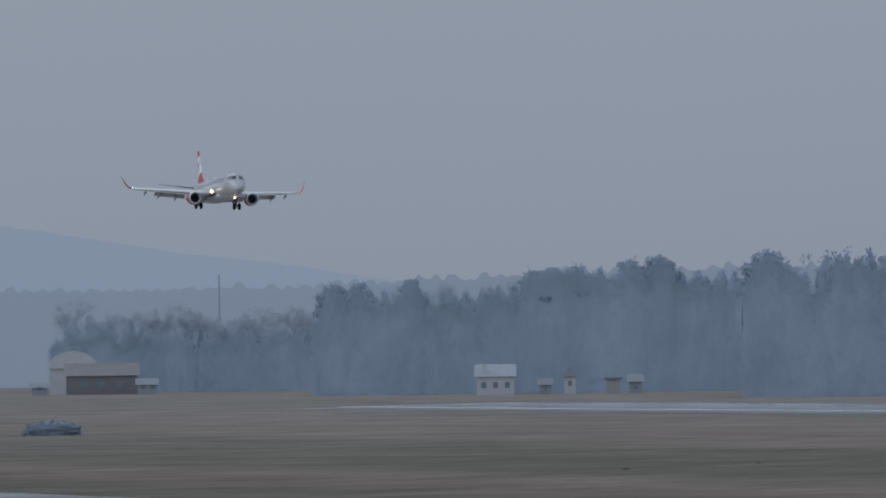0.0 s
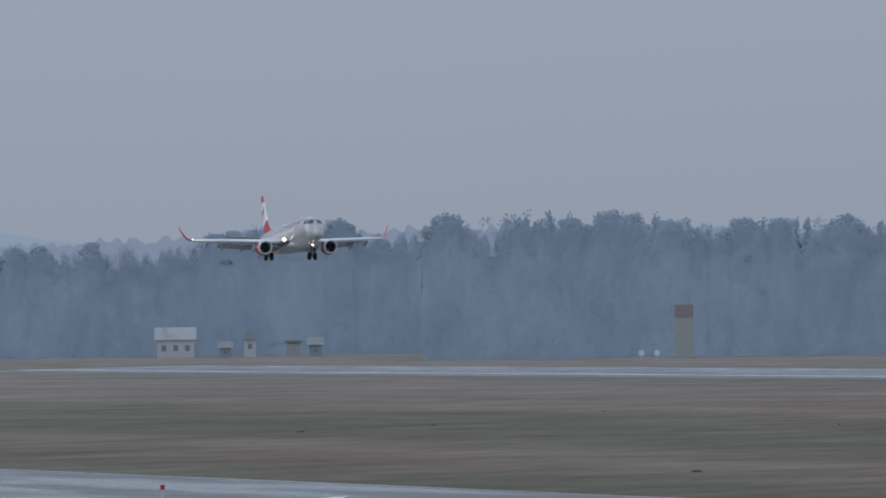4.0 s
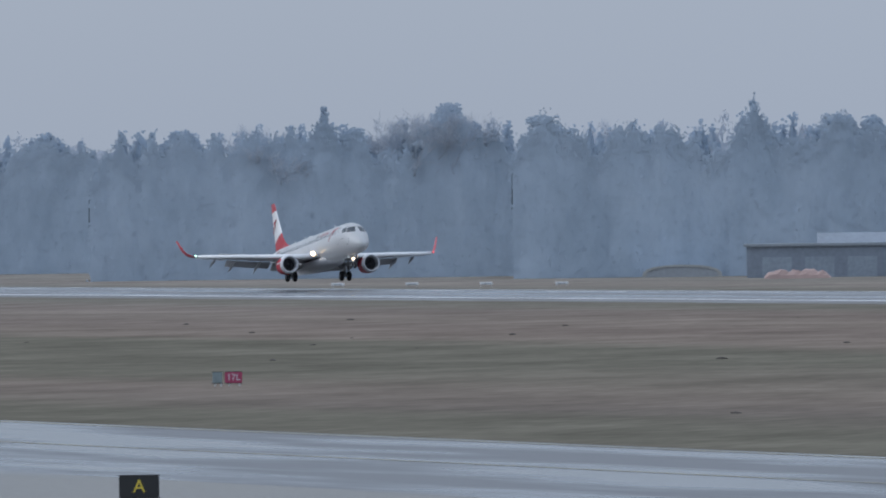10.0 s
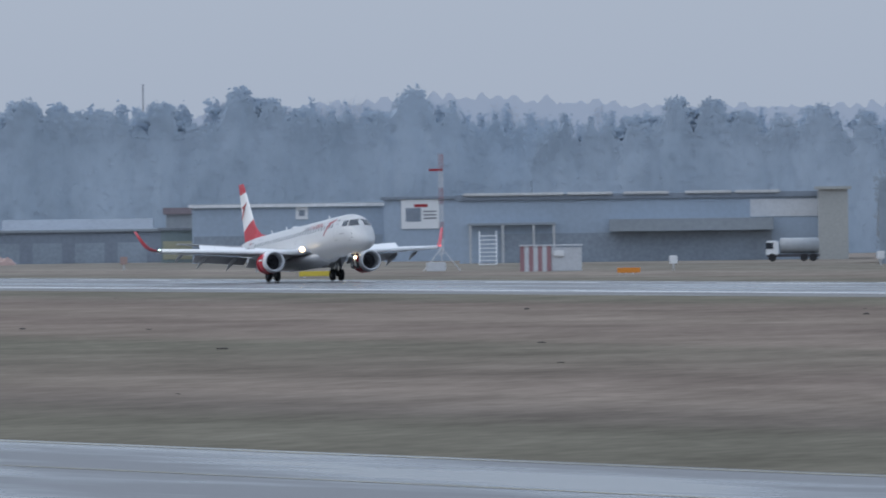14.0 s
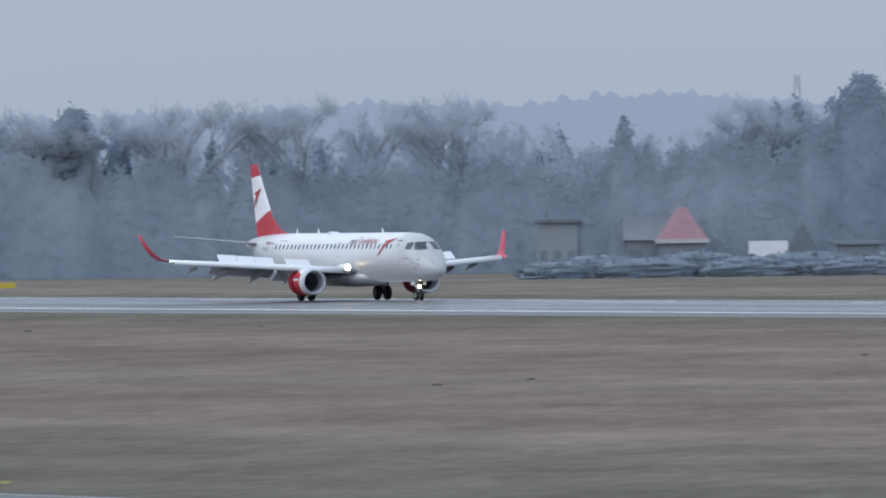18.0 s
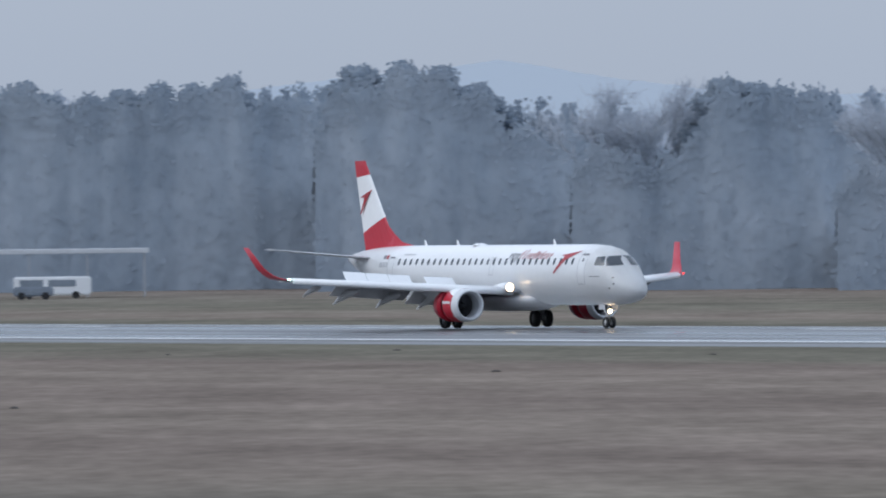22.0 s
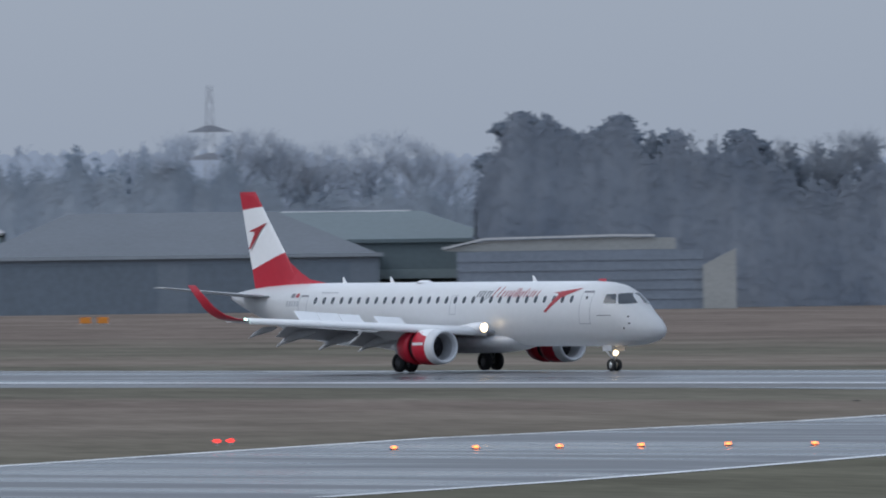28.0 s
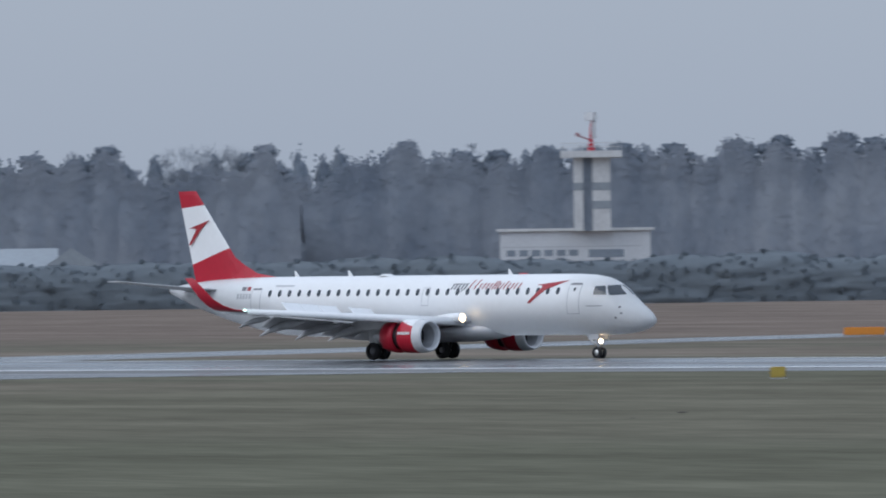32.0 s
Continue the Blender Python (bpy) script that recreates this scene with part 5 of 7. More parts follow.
                low_c[stand].append((EYE[0] - w * math.cos(e), EYE[1] + w * math.sin(e), z + (abs(g.normal()) * 0.45 - 0.1 if crest else g.normal() * 0.35)))
        verts.append((EYE[0] - (base + 50) * math.cos(b), EYE[1] + (base + 50) * math.sin(b), max(top - 6, 2)))
        if i:
            for q in range(k - 1):
                o = i * k + q
                faces.append((o - k, o - k + 1, o + 1, o))
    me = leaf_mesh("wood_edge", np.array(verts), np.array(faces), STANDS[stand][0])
    me.polygons.foreach_set("use_smooth", np.arange(len(me.polygons)) % (k - 1) < k - 2)
    tagged(new("wood_edge", me), STANDS[stand][1], "woodland", kind="stuff")


def clumps(name, c, leaf, slim, mat, label, trees=()):
    """Trees and sprays past counting, joined into one mesh."""
    # sprays are turned towards the camera's standpoint
    face = np.stack([EYE[0] - c[:, 0], EYE[1] - c[:, 1], 0 * c[:, 0]], 1)
    face = face / np.linalg.norm(face, axis=1)[:, None] + g.normal(size=c.shape) * 0.07 + (0, 0, 0.02)
    face /= np.linalg.norm(face, axis=1)[:, None]
    u = np.cross(face, np.cross(face, (0.0, 0.0, 1.0)) + g.normal(size=c.shape) * 0.45)
    u /= np.linalg.norm(u, axis=1)[:, None] + 1e-9
    w = np.cross(face, u)
    sz = leaf * (0.6 + 0.8 * g.random(len(c)))[:, None]
    v = np.stack([c - u * sz, c - w * sz * slim, c + u * sz, c + w * sz * slim], 1).reshape(-1, 3)
    f = np.arange(len(v)).reshape(-1, 4)
    n = 0
    if trees:
        i, j = np.meshgrid(np.arange(LEV - 1), np.arange(SEG), indexing="ij")
        quad = np.stack([i * SEG + j, i * SEG + (j + 1) % SEG, (i + 1) * SEG + (j + 1) % SEG, (i + 1) * SEG + j], 2).reshape(-1, 4)
        tf = (quad[None] + (np.arange(len(trees)) * SEG * LEV)[:, None, None]).reshape(-1, 4)
        n = len(tf)
        v, f = np.concatenate([np.concatenate(trees), v]), np.concatenate([tf, f + len(trees) * SEG * LEV])
    me = leaf_mesh(name, v, f, mat)
    me.polygons.foreach_set("use_smooth", np.arange(len(f)) < n)
    return tagged(new(name, me), label, "woodland", kind="stuff")


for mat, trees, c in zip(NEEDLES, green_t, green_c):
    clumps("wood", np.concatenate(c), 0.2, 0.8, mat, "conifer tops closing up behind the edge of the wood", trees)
for c, mat in zip(twig_c, (twigs, twigs, near_hazed_twigs)):
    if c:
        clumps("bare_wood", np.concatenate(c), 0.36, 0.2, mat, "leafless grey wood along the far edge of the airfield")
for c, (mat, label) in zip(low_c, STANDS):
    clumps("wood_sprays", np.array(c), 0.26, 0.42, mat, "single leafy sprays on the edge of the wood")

# distant wooded ridges, past 3 km, as hazed glowing backdrops: bearing in degrees, height of the tree tops
def ridge(name, dist, tops, seed, mat, label, rough=3.0):
    g = np.random.default_rng(seed)
    bm = bmesh.new()
    a0, a1 = tops[0][0], tops[-1][0]
    n = int((a1 - a0) * 80)
    prev, spike = None, 0.0
    for i in range(n + 1):
        b = a0 + (a1 - a0) * i / n
        z = float(np.interp(b, [t[0] for t in tops], [t[1] for t in tops]))
        if i % 5 == 0:
            spike = g.uniform(0.1, 1.0) * rough
        z += spike * (0.35, 0.8, 1.0, 0.85, 0.4)[i % 5] + g.uniform(-0.15, 0.15) * rough + 1.2 * noise.noise((b * 1.7, seed, 0))
        a = radians(b)
        x, y = -100 - dist * math.cos(a), -404 + dist * math.sin(a)
        q = [bm.verts.new((x, y, -5)), bm.verts.new((x, y, max(z, 3)))]
        if prev:
            bm.faces.new((prev[0], q[0], q[1], prev[1]))
        prev = q
    return tagged(part(name, bm, mat), label, "hills", kind="structure")


ridge("backdrop_ridge", 3500, ((3, 24), (9, 22), (10.5, 22), (11.5, 25), (13, 25), (14.5, 22), (16, 22), (17.4, 26), (18.4, 30), (19.2, 27), (20.6, 26), (22.2, 28), (23.2, 30), (24.2, 27), (26, 24), (28.3, 27), (30.5, 29), (33.3, 31), (36.5, 30), (38.5, 26), (40.5, 24), (44, 20), (62, 20)), 3, hazed_ridge, "pale blue wooded ridge far off in the mist", 2.2)
ridge("backdrop_hills", 4300, ((3, 60), (7.5, 55), (9.2, 46), (10.0, 36), (11, 26), (20, 20), (25, 20), (26.6, 40), (27.6, 48), (28.6, 36), (30.4, 40), (31, 34), (33, 24), (62, 20)), 9, hazed_hill, "faint hills almost lost in the mist", 0.4)

# ---- buildings beyond the runway, most fronts turned to the camera; local x along the front, y away from the camera ----


def openings(parent, items, name, mat, proud=0.04):
    for x, z, w, h in items:
        part(name, solid(x - w / 2, x + w / 2, -proud, 0.02, z, z + h), mat, parent)


def building(name, label, m, w, h, depth, wall, roof, form="flat", eave=None, windows=(), doors=(), trim=None, door_mat=None, category="building", overhang=0.4):
    """Walls with a flat, gabled, hipped or arched roof, its windows, doors and eave boards as parts."""
    b = thing(name, label, category, m)
    e = eave if eave is not None else (h - 0.35 if form == "flat" else h * 0.6)
    t = 0.25
    for nm, bm in (("wall", solid(-w / 2, w / 2, 0, t, 0, e)), ("wall", solid(-w / 2, w / 2, depth - t, depth, 0, e)),
                   ("wall", solid(-w / 2, -w / 2 + t, t, depth - t, 0, e)), ("wall", solid(w / 2 - t, w / 2, t, depth - t, 0, e))):
        part(nm, bm, wall, b)
    o = overhang
    bm = bmesh.new()
    if form == "flat":
        box(bm, -w / 2 - o, w / 2 + o, -o, depth + o, e, h, 0.05)
    elif form == "gable_front":
        loft(bm, [[(-w / 2 - o, y, e), (0, y, h), (w / 2 + o, y, e)] for y in (-o, depth + o)])
    elif form == "gable":
        loft(bm, [[(x, -o, e), (x, depth / 2, h), (x, depth + o, e)] for x in (w / 2 + o, -w / 2 - o)])
    elif form == "hip":
        r = min(w, depth) * 0.42
        v = [bm.verts.new(p) for p in ((-w / 2 - o, -o, e), (w / 2 + o, -o, e), (w / 2 + o, depth + o, e), (-w / 2 - o, depth + o, e), (-max(w / 2 - r, 0.05), depth / 2, h), (max(w / 2 - r, 0.05), depth / 2, h))]
        for f in ((0, 1, 5, 4), (1, 2, 5), (2, 3, 4, 5), (3, 0, 4), (3, 2, 1, 0)):
            bm.faces.new([v[i] for i in f])
    elif form == "arch":
        n = 20
        loft(bm, [[(-(w / 2 + o) * math.cos(math.pi * i / n), y, e + (h - e) * math.sin(math.pi * i / n) ** 0.9) for i in range(n + 1)] for y in (-o, depth + o)])
    part("roof", bm, roof, b)
    if trim:
        part("eave_board", solid(-w / 2 - o, w / 2 + o, -o - 0.06, -o, e - 0.1, e + 0.28), trim, b)
    openings(b, windows, "window", dim_glass)
    openings(b, doors, "door", door_mat or dark_sheet, 0.06)
    return b


def row(n, x0, x1, z, w, h):
    return [(x0 + (x1 - x0) * (i + 0.5) / n, z, w, h) for i in range(n)]


# far end of the field: houses among the trees
building("white_hall", "white rendered hall with a pale arched roof at the wood", pose(-2952.7, 76.9, 0, 0, 0, 80.4), 8.7, 8.38, 12, white_render, white_render, "arch", doors=((1.2, 0, 4.6, 4.4),))
building("brown_shed", "long brown timber shed with a low roof", pose(-2931.9, 79.0, 0, 0, 0, 80.3), 13.7, 6.03, 10, timber_brown, timber_brown, "gable", windows=row(3, -5, 5, 1.5, 1.2, 1.0))
building("small_house", "small white rendered house beside the wood", pose(-2924.3, 65.6, 0, 0, 0, 80.5), 3.0, 2.42, 6, grey_render, roof_dark, "gable", windows=((0, 1, 0.8, 0.7),))
building("small_house", "small pale house beside the brown shed", pose(-2920.4, 85.8, 0, 0, 0, 80.1), 3.7, 3.01, 7, grey_render, roof_dark, "gable", windows=((-0.8, 1, 0.8, 0.8), (1.0, 1, 0.8, 0.8)))
house_d = building("farmhouse", "white farmhouse with a tall chimney and dark roof", pose(-2593.8, 88.9, 0, 0, 0, 78.8), 6.3, 5.22, 8, white_render, grey_render, "gable", windows=row(3, -3, 3, 1.2, 0.8, 1.0))
part("chimney", solid(-2.2, -1.4, 0.5, 1.3, 2.5, 5.3, 0.05), white_render, house_d)
building("gabled_house", "narrow white gabled house at the wood's edge", pose(-2591.4, 101.3, 0, 0, 0, 78.5), 2.0, 4.96, 6, white_render, grey_render, "gable_front", windows=((0, 1.4, 0.7, 0.9),))
building("small_house", "small white house at the wood's edge", pose(-2592.2, 97.2, 0, 0, 0, 78.6), 1.9, 2.71, 4, grey_render, roof_dark, "gable", windows=((0, 0.6, 0.5, 0.5),))
building("small_house", "small white house at the wood's edge", pose(-2589.2, 112.2, 0, 0, 0, 78.3), 2.1, 3.28, 5, grey_render, roof_dark, "gable", windows=((0, 0.7, 0.6, 0.6),))
building("small_house", "pale hut beside the wood", pose(-2580.2, 106.5, 0, 0, 0, 78.3), 2.3, 2.77, 4, concrete, roof_dark, "flat")

# concrete pillar with a reddish head, posts beside it
pil = thing("concrete_pillar", "square concrete pillar with a dark reddish head", "tower", pose(-2280.1, 104.3, 0, 0, 0, 76.9))
part("shaft", solid(-1.35, 1.35, 0, 2.6, 0, 6.1, 0.06), concrete, pil)
part("head", solid(-1.4, 1.4, -0.05, 2.65, 6.1, 8.0, 0.06), rusty_concrete, pil)
part("plinth", solid(-2.0, 2.0, -0.6, 3.2, 0, 0.35, 0.05), concrete, pil)
for lab, mm in (("white post lamp beside the concrete pillar", pose(-2271.8, 95.8, 0, 0, 0, 77.0)), ("small white cabinet beside the concrete pillar", pose(-2261.6, 95.8, 0, 0, 0, 77.0))):
    p = thing("field_post", lab, "post", mm)
    part("stand", solid(-0.12, 0.12, -0.1, 0.1, 0, 0.6), bare_metal, p)
    part("cap", solid(-0.4, 0.4, -0.25, 0.25, 0.5, 1.25, 0.08), sign_white, p)

# grassed shelter and the four approach light boxes
bunk = thing("earth_shelter", "low grey earth-covered shelter with a pale concrete rim", "shelter", pose(-1901.7, 119.0, 0, 0, 0, 73.8))
bm = bmesh.new()
loft(bm, [[(-5.0 * s * math.cos(math.pi * i / 12), y, 1.5 * s * math.sin(math.pi * i / 12) ** 0.6) for i in range(13)] for y, s in ((0, 1.0), (9, 1.0), (13, 0.6))])
part("mound", bm, grey_render, bunk)
bm = bmesh.new()
n = 12
loft(bm, [[(-5.05 * math.cos(math.pi * i / n), y, 1.55 * math.sin(math.pi * i / n) ** 0.6) for i in range(n + 1)] + [(-4.6 * math.cos(math.pi * i / n), y, 1.3 * math.sin(math.pi * i / n) ** 0.6) for i in range(n, -1, -1)] for y in (-0.15, 0.0)])
part("rim", bm, concrete, bunk)
papi = thing("approach_light_box", "low white slope-light box on short legs beside the runway", "airfield light", pose(-1748.0, 33.5, 0, 0, 0, 75.1), "slope lights")
part("housing", solid(-0.75, 0.75, -0.5, 0.5, 0.25, 0.55, 0.06), sign_white, papi)
part("lens_front", solid(-0.5, 0.5, -0.53, -0.5, 0.34, 0.42), dim_glass, papi)
for x in (-0.55, 0.55):
    part("leg", solid(x - 0.05, x + 0.05, -0.05, 0.05, 0, 0.25), bare_metal, papi)
for mm in (pose(-1733.3, 38.3, 0, 0, 0, 74.9), pose(-1718.6, 43.0, 0, 0, 0, 74.6), pose(-1704.0, 47.7, 0, 0, 0, 74.3)):
    copy_thing(papi, mm)

# low sheds, then the two halls
shed = building("low_shed", "long low shed with a pale shallow roof and dark front", pose(-1843.3, 125.0, 0, 0, 0, 73.2), 28.2, 4.14, 14, dark_sheet, grey_sheet, "flat", doors=row(5, -13, 13, 0, 3.6, 2.5), door_mat=shade_front)
bm = bmesh.new()
loft(bm, [[(x, 2, 3.6), (x, 7, 5.4), (x, 12, 3.6)] for x in (13.0, -5.5)])
part("upper_roof", bm, dark_sheet, shed)
building("yellow_gable_hut", "small hut with a pale yellow gable", pose(-1859.0, 142.6, 0, 0, 0, 72.8), 2.0, 5.33, 6, dull_yellow, roof_dark, "gable_front", eave=1.0)
building("pale_kiosk", "kiosk with a yellowish panel front", pose(-1824.5, 135.9, 0, 0, 0, 72.7), 4.1, 4.24, 6, green_sheet, roof_dark, "flat", doors=((0, 0.4, 3.6, 2.2),), door_mat=dull_yellow)
building("red_topped_hut", "grey hut with a muted red top", pose(-1877.0, 152.8, 0, 0, 0, 72.7), 3.9, 6.63, 6, grey_sheet, hazed_dull_red, "flat", eave=5.8)
heap = thing("tarp_heap", "long heap under a dull orange tarpaulin", "heap", pose(-1816.7, 108.8, 0, 0, 0, 73.4))
bm = bmesh.new()
g = random.Random(5)
loft(bm, [[(-4 + 8 * i / 16, -1.0 * math.cos(math.pi * j / 6), (0.75 + 0.45 * g.random()) * math.sin(math.pi * j / 6) * min(1, (i + 0.4) / 2, (16.4 - i) / 2)) for j in range(7)] for i in range(17)])
part("tarpaulin", bm, tarp_orange, heap)
hall_j = building("blue_hall", "flat blue-grey steel hall with a dark glazed ground floor", pose(-1794.2, 140.3, 0, 0, 0, 72.2), 23.0, 7.05, 26, blue_sheet, grey_sheet, "flat", eave=6.7, trim=line_white)
part("glazed_front", solid(-11.3, 11.3, -0.06, 0.0, 0.1, 3.2), shade_front, hall_j)
for x0, x1, z0, z1 in ((-10.2, -8.3, 0, 1.9), (-5.4, -2.8, 0, 1.9), (-1.3, -0.1, 0, 2.2), (1.65, 2.05, 0, 2.8), (2.65, 3.25, 0, 2.8), (3.85, 4.65, 0, 2.8), (6.6, 7.4, 0.4, 2.9), (9.0, 9.8, 0.4, 2.9)):
    part("white_panel", solid(x0, x1, -0.22, -0.06, z0, z1, 0.03), grey_render, hall_j)
part("notice", solid(0.9, 2.4, -0.12, 0.0, 5.1, 6.7), sign_white, hall_j)
part("notice_mark", solid(1.3, 2.0, -0.15, -0.12, 5.5, 6.2), dark_sheet, hall_j)
block_k = building("dark_block", "dark block with a large white picture board", pose(-1770.4, 149.4, 0, 0, 0, 71.7), 9.1, 7.65, 16, blue_sheet, dark_sheet, "flat")
part("picture_board", solid(-2.55, 1.95, -0.2, -0.05, 3.85, 7.4, 0.02), sign_white, block_k)
part("picture_shape", solid(-2.0, -0.2, -0.23, -0.2, 4.7, 6.3), dark_sheet, block_k)
part("picture_arc", solid(-1.0, 0.6, -0.235, -0.2, 6.4, 6.75), dark_red, block_k)
for z in (5.0, 5.4, 5.8):
    part("picture_bar", solid(0.1, 1.6, -0.23, -0.2, z, z + 0.16), grey_print, block_k)
hall_l = building("long_hall", "long blue steel hall with pale roof lights and a grey awning", pose(-1694.6, 150.3, 0, 0, 0, 70.9), 40.9, 7.74, 30, blue_sheet, dark_sheet, "flat", eave=7.1)
for x0, x1 in ((-20, -8.5), (-8.2, -3.0), (-1.8, 3.4), (5.2, 10.5), (10.9, 16.0)):
    part("roof_light", solid(x0, x1, -0.8, 2.5, 7.62, 7.95, 0.08), white_render, hall_l)
part("awning", solid(-3.4, 15.2, -2.6, 0.0, 3.4, 4.8, 0.05), grey_sheet, hall_l)
# flat dark panel in place of the shade below the awning
part("dark_front", solid(-16.0, 15.0, -0.07, 0.0, 0.0, 3.3), shade_front, hall_l)
part("cladding_panel", solid(12.6, 20.3, -0.1, 0.0, 4.9, 6.9), dirty_white, hall_l)
part("gallery", solid(-19.5, -9.5, -1.4, 0.0, 4.3, 4.55), grey_sheet, hall_l)
for x in (-19.2, -15.5, -12.0, -9.7):
    part("post", solid(x - 0.12, x + 0.12, -1.35, -1.1, 0, 4.3), bare_metal, hall_l)
building("grey_block", "tall pale grey block at the end of the hall", pose(-1678.3, 167.8, 0, 0, 0, 70.2), 3.4, 8.22, 8, concrete, concrete, "flat")
stairs_car = thing("stair_unit", "pale mobile stair standing before the hall", "stairs", pose(-1662.1, 121.3, 0, 0, 0, 71.5))
for i in range(8):
    part("step", solid(-0.9, 0.9, 0.35 * i, 0.35 * i + 0.3, 0.45 * i, 0.45 * i + 0.12), sign_white, stairs_car)
for x in (-0.95, 0.9):
    bm = bmesh.new()
    rod(bm, (x, 0, 0), (x, 2.9, 3.7), 0.07, 6)
    part("rail", bm, bare_metal, stairs_car)
truck = thing("tank_truck", "pale tank truck parked beside the long hall", "truck", pose(-1642.0, 150.0, 0, 0, 0, 70.3))
bm = bmesh.new()
lathe_x(bm, ((-1.5, 0.3), (-1.4, 0.85), (2.8, 0.85), (2.9, 0.3)), 1.1, 1.75, 16, True)
part("tank", bm, grey_render, truck, smooth=True)
part("cab", solid(-3.0, -1.6, 0.2, 2.0, 0.6, 2.3, 0.15), white_paint, truck)
part("cab_window", solid(-3.03, -2.2, 0.15, 2.05, 1.4, 2.1), dark_glass, truck)
part("chassis", solid(-2.9, 2.9, 0.3, 1.9, 0.5, 0.85), dark_metal, truck)
for x in (-2.3, 1.2, 2.2):
    bm = bmesh.new()
    rod(bm, (x, 0.15, 0.45), (x, 0.5, 0.45), 0.45, 14)
    part("wheel", bm, rubber, truck)

# lattice mast and the striped glide-path hut
mast = thing("lattice_mast", "slender red and white lattice mast on spread legs", "mast", pose(-1551.4, 79.2, 0, 0, 0, 71.7))
for k in range(6):
    bm = bmesh.new()
    z0, z1 = 1.6 + 1.75 * k, 1.6 + 1.75 * (k + 1)
    for x, y in ((-0.2, -0.12), (0.2, -0.12), (0, 0.22)):
        rod(bm, (x, y, z0), (x, y, z1), 0.035, 5)
    for i in range(3):
        za, zb = z0 + 0.58 * i, z0 + 0.58 * (i + 1)
        rod(bm, (-0.2, -0.12, za), (0.2, -0.12, zb), 0.02, 4)
        rod(bm, (0.2, -0.12, za), (0, 0.22, zb), 0.02, 4)
    part("mast_section", bm, hazed_red if k % 2 else dirty_white, mast)
for x in (-1.9, 0.0, 1.9):
    bm = bmesh.new()
    rod(bm, (x, 0 if x else 1.6, 0), (0, 0, 2.4), 0.06, 6)
    part("leg", bm, dirty_white, mast)
part("aerial_arm", solid(-1.2, 0.2, -0.1, 0.1, 10.3, 10.55), dark_red, mast)
part("base_hut", solid(-1.6, 0.4, -0.4, 0.4, 0, 0.9, 0.05), dirty_white, mast)
hut = thing("striped_hut", "red and white striped equipment hut with a white annex", "hut", pose(-1519.6, 80.3, 0, 0, 0, 71.2))
for i in range(7):
    part("stripe", solid(-3.15 + 0.45 * i, -2.7 + 0.45 * i, 0, 2.2, 0, 2.55), hazed_red if i % 2 == 0 else dirty_white, hut)
part("annex", solid(0.02, 3.1, 0.1, 2.2, 0, 2.4, 0.05), dirty_white, hut)
part("annex_unit", solid(0.25, 1.3, -0.2, 0.1, 1.5, 2.1, 0.06), sign_white, hut)
part("roof", solid(-3.25, 3.2, -0.1, 2.4, 2.56, 2.68), dirty_white, hut)
rw = thing("striped_mast", "thin red and white banded mast with lamp boxes", "mast", pose(-1536.5, 125.5, 0, 0, 0, 69.9))
for k in range(6):
    bm = bmesh.new()
    rod(bm, (0, 0, 1.2 * k), (0, 0, 1.2 * (k + 1)), 0.16, 8)
    part("mast_band", bm, hazed_red if k % 2 == 0 else dirty_white, rw)
for lab, mm in (("white lamp box on a post near the banded mast", pose(-1537.7, 122.3, 0, 0, 0, 70.0)), ("white lamp box on a post near the banded mast", pose(-1535.9, 127.2, 0, 0, 0, 69.8)), ("white lamp box on a post near the banded mast", pose(-1536.8, 124.8, 0, 0, 0, 69.9)),
                ("small white sign post before the long hall", pose(-1504.5, 88.1, 0, 0, 0, 70.8)), ("small white post beside the blue hall", pose(-1517.6, 53.2, 0, 0, 0, 72.2)), ("small red and white post before the low sheds", pose(-1659.1, 78.1, 0, 0, 0, 72.9)), ("grey notice on a post before the blue hall", pose(-1578.7, 67.9, 0, 0, 0, 72.4))):
    p = thing("field_post", lab, "post", mm)
    part("stand", solid(-0.1, 0.1, -0.1, 0.1, 0, 0.7), bare_metal, p)
    part("cap", solid(-0.42, 0.42, -0.2, 0.2, 0.65, 1.5, 0.08), sign_white if "red" not in lab else tarp_orange, p)
for lab, mm, w, mat in (("low yellow sign board in the grass", pose(-1469.6, 39.3, 0, 0, 0, 72.1), 3.4, sign_yellow), ("low yellow sign board in the grass", pose(-1330.3, 63.6, 0, 0, 0, 69.3), 1.5, sign_yellow), ("low orange marker board in the grass", pose(-1449.3, 64.1, 0, 0, 0, 71.0), 1.8, orange_paint), ("low orange marker board in the grass", pose(-1450.9, 65.2, 0, 0, 0, 70.9), 1.6, orange_paint),
                ("low red marker board in the grass", pose(-1127.5, 93.0, 0, 0, 0, 64.5), 0.8, hazed_red), ("low red marker board in the grass", pose(-1090.4, 76.0, 0, 0, 0, 64.5), 1.3, sign_red), ("small red post in the grass", pose(-1136.5, 141.2, 0, 0, 0, 62.6), 0.7, sign_red)):
    p = thing("marker_board", lab, "sign", mm)
    part("panel", solid(-w / 2, w / 2, -0.08, 0.08, 0.15, 0.62, 0.03), mat, p)
    for x in (-w * 0.35, w * 0.35):
        part("foot", solid(x - 0.05, x + 0.05, -0.05, 0.05, 0, 0.15), bare_metal, p)
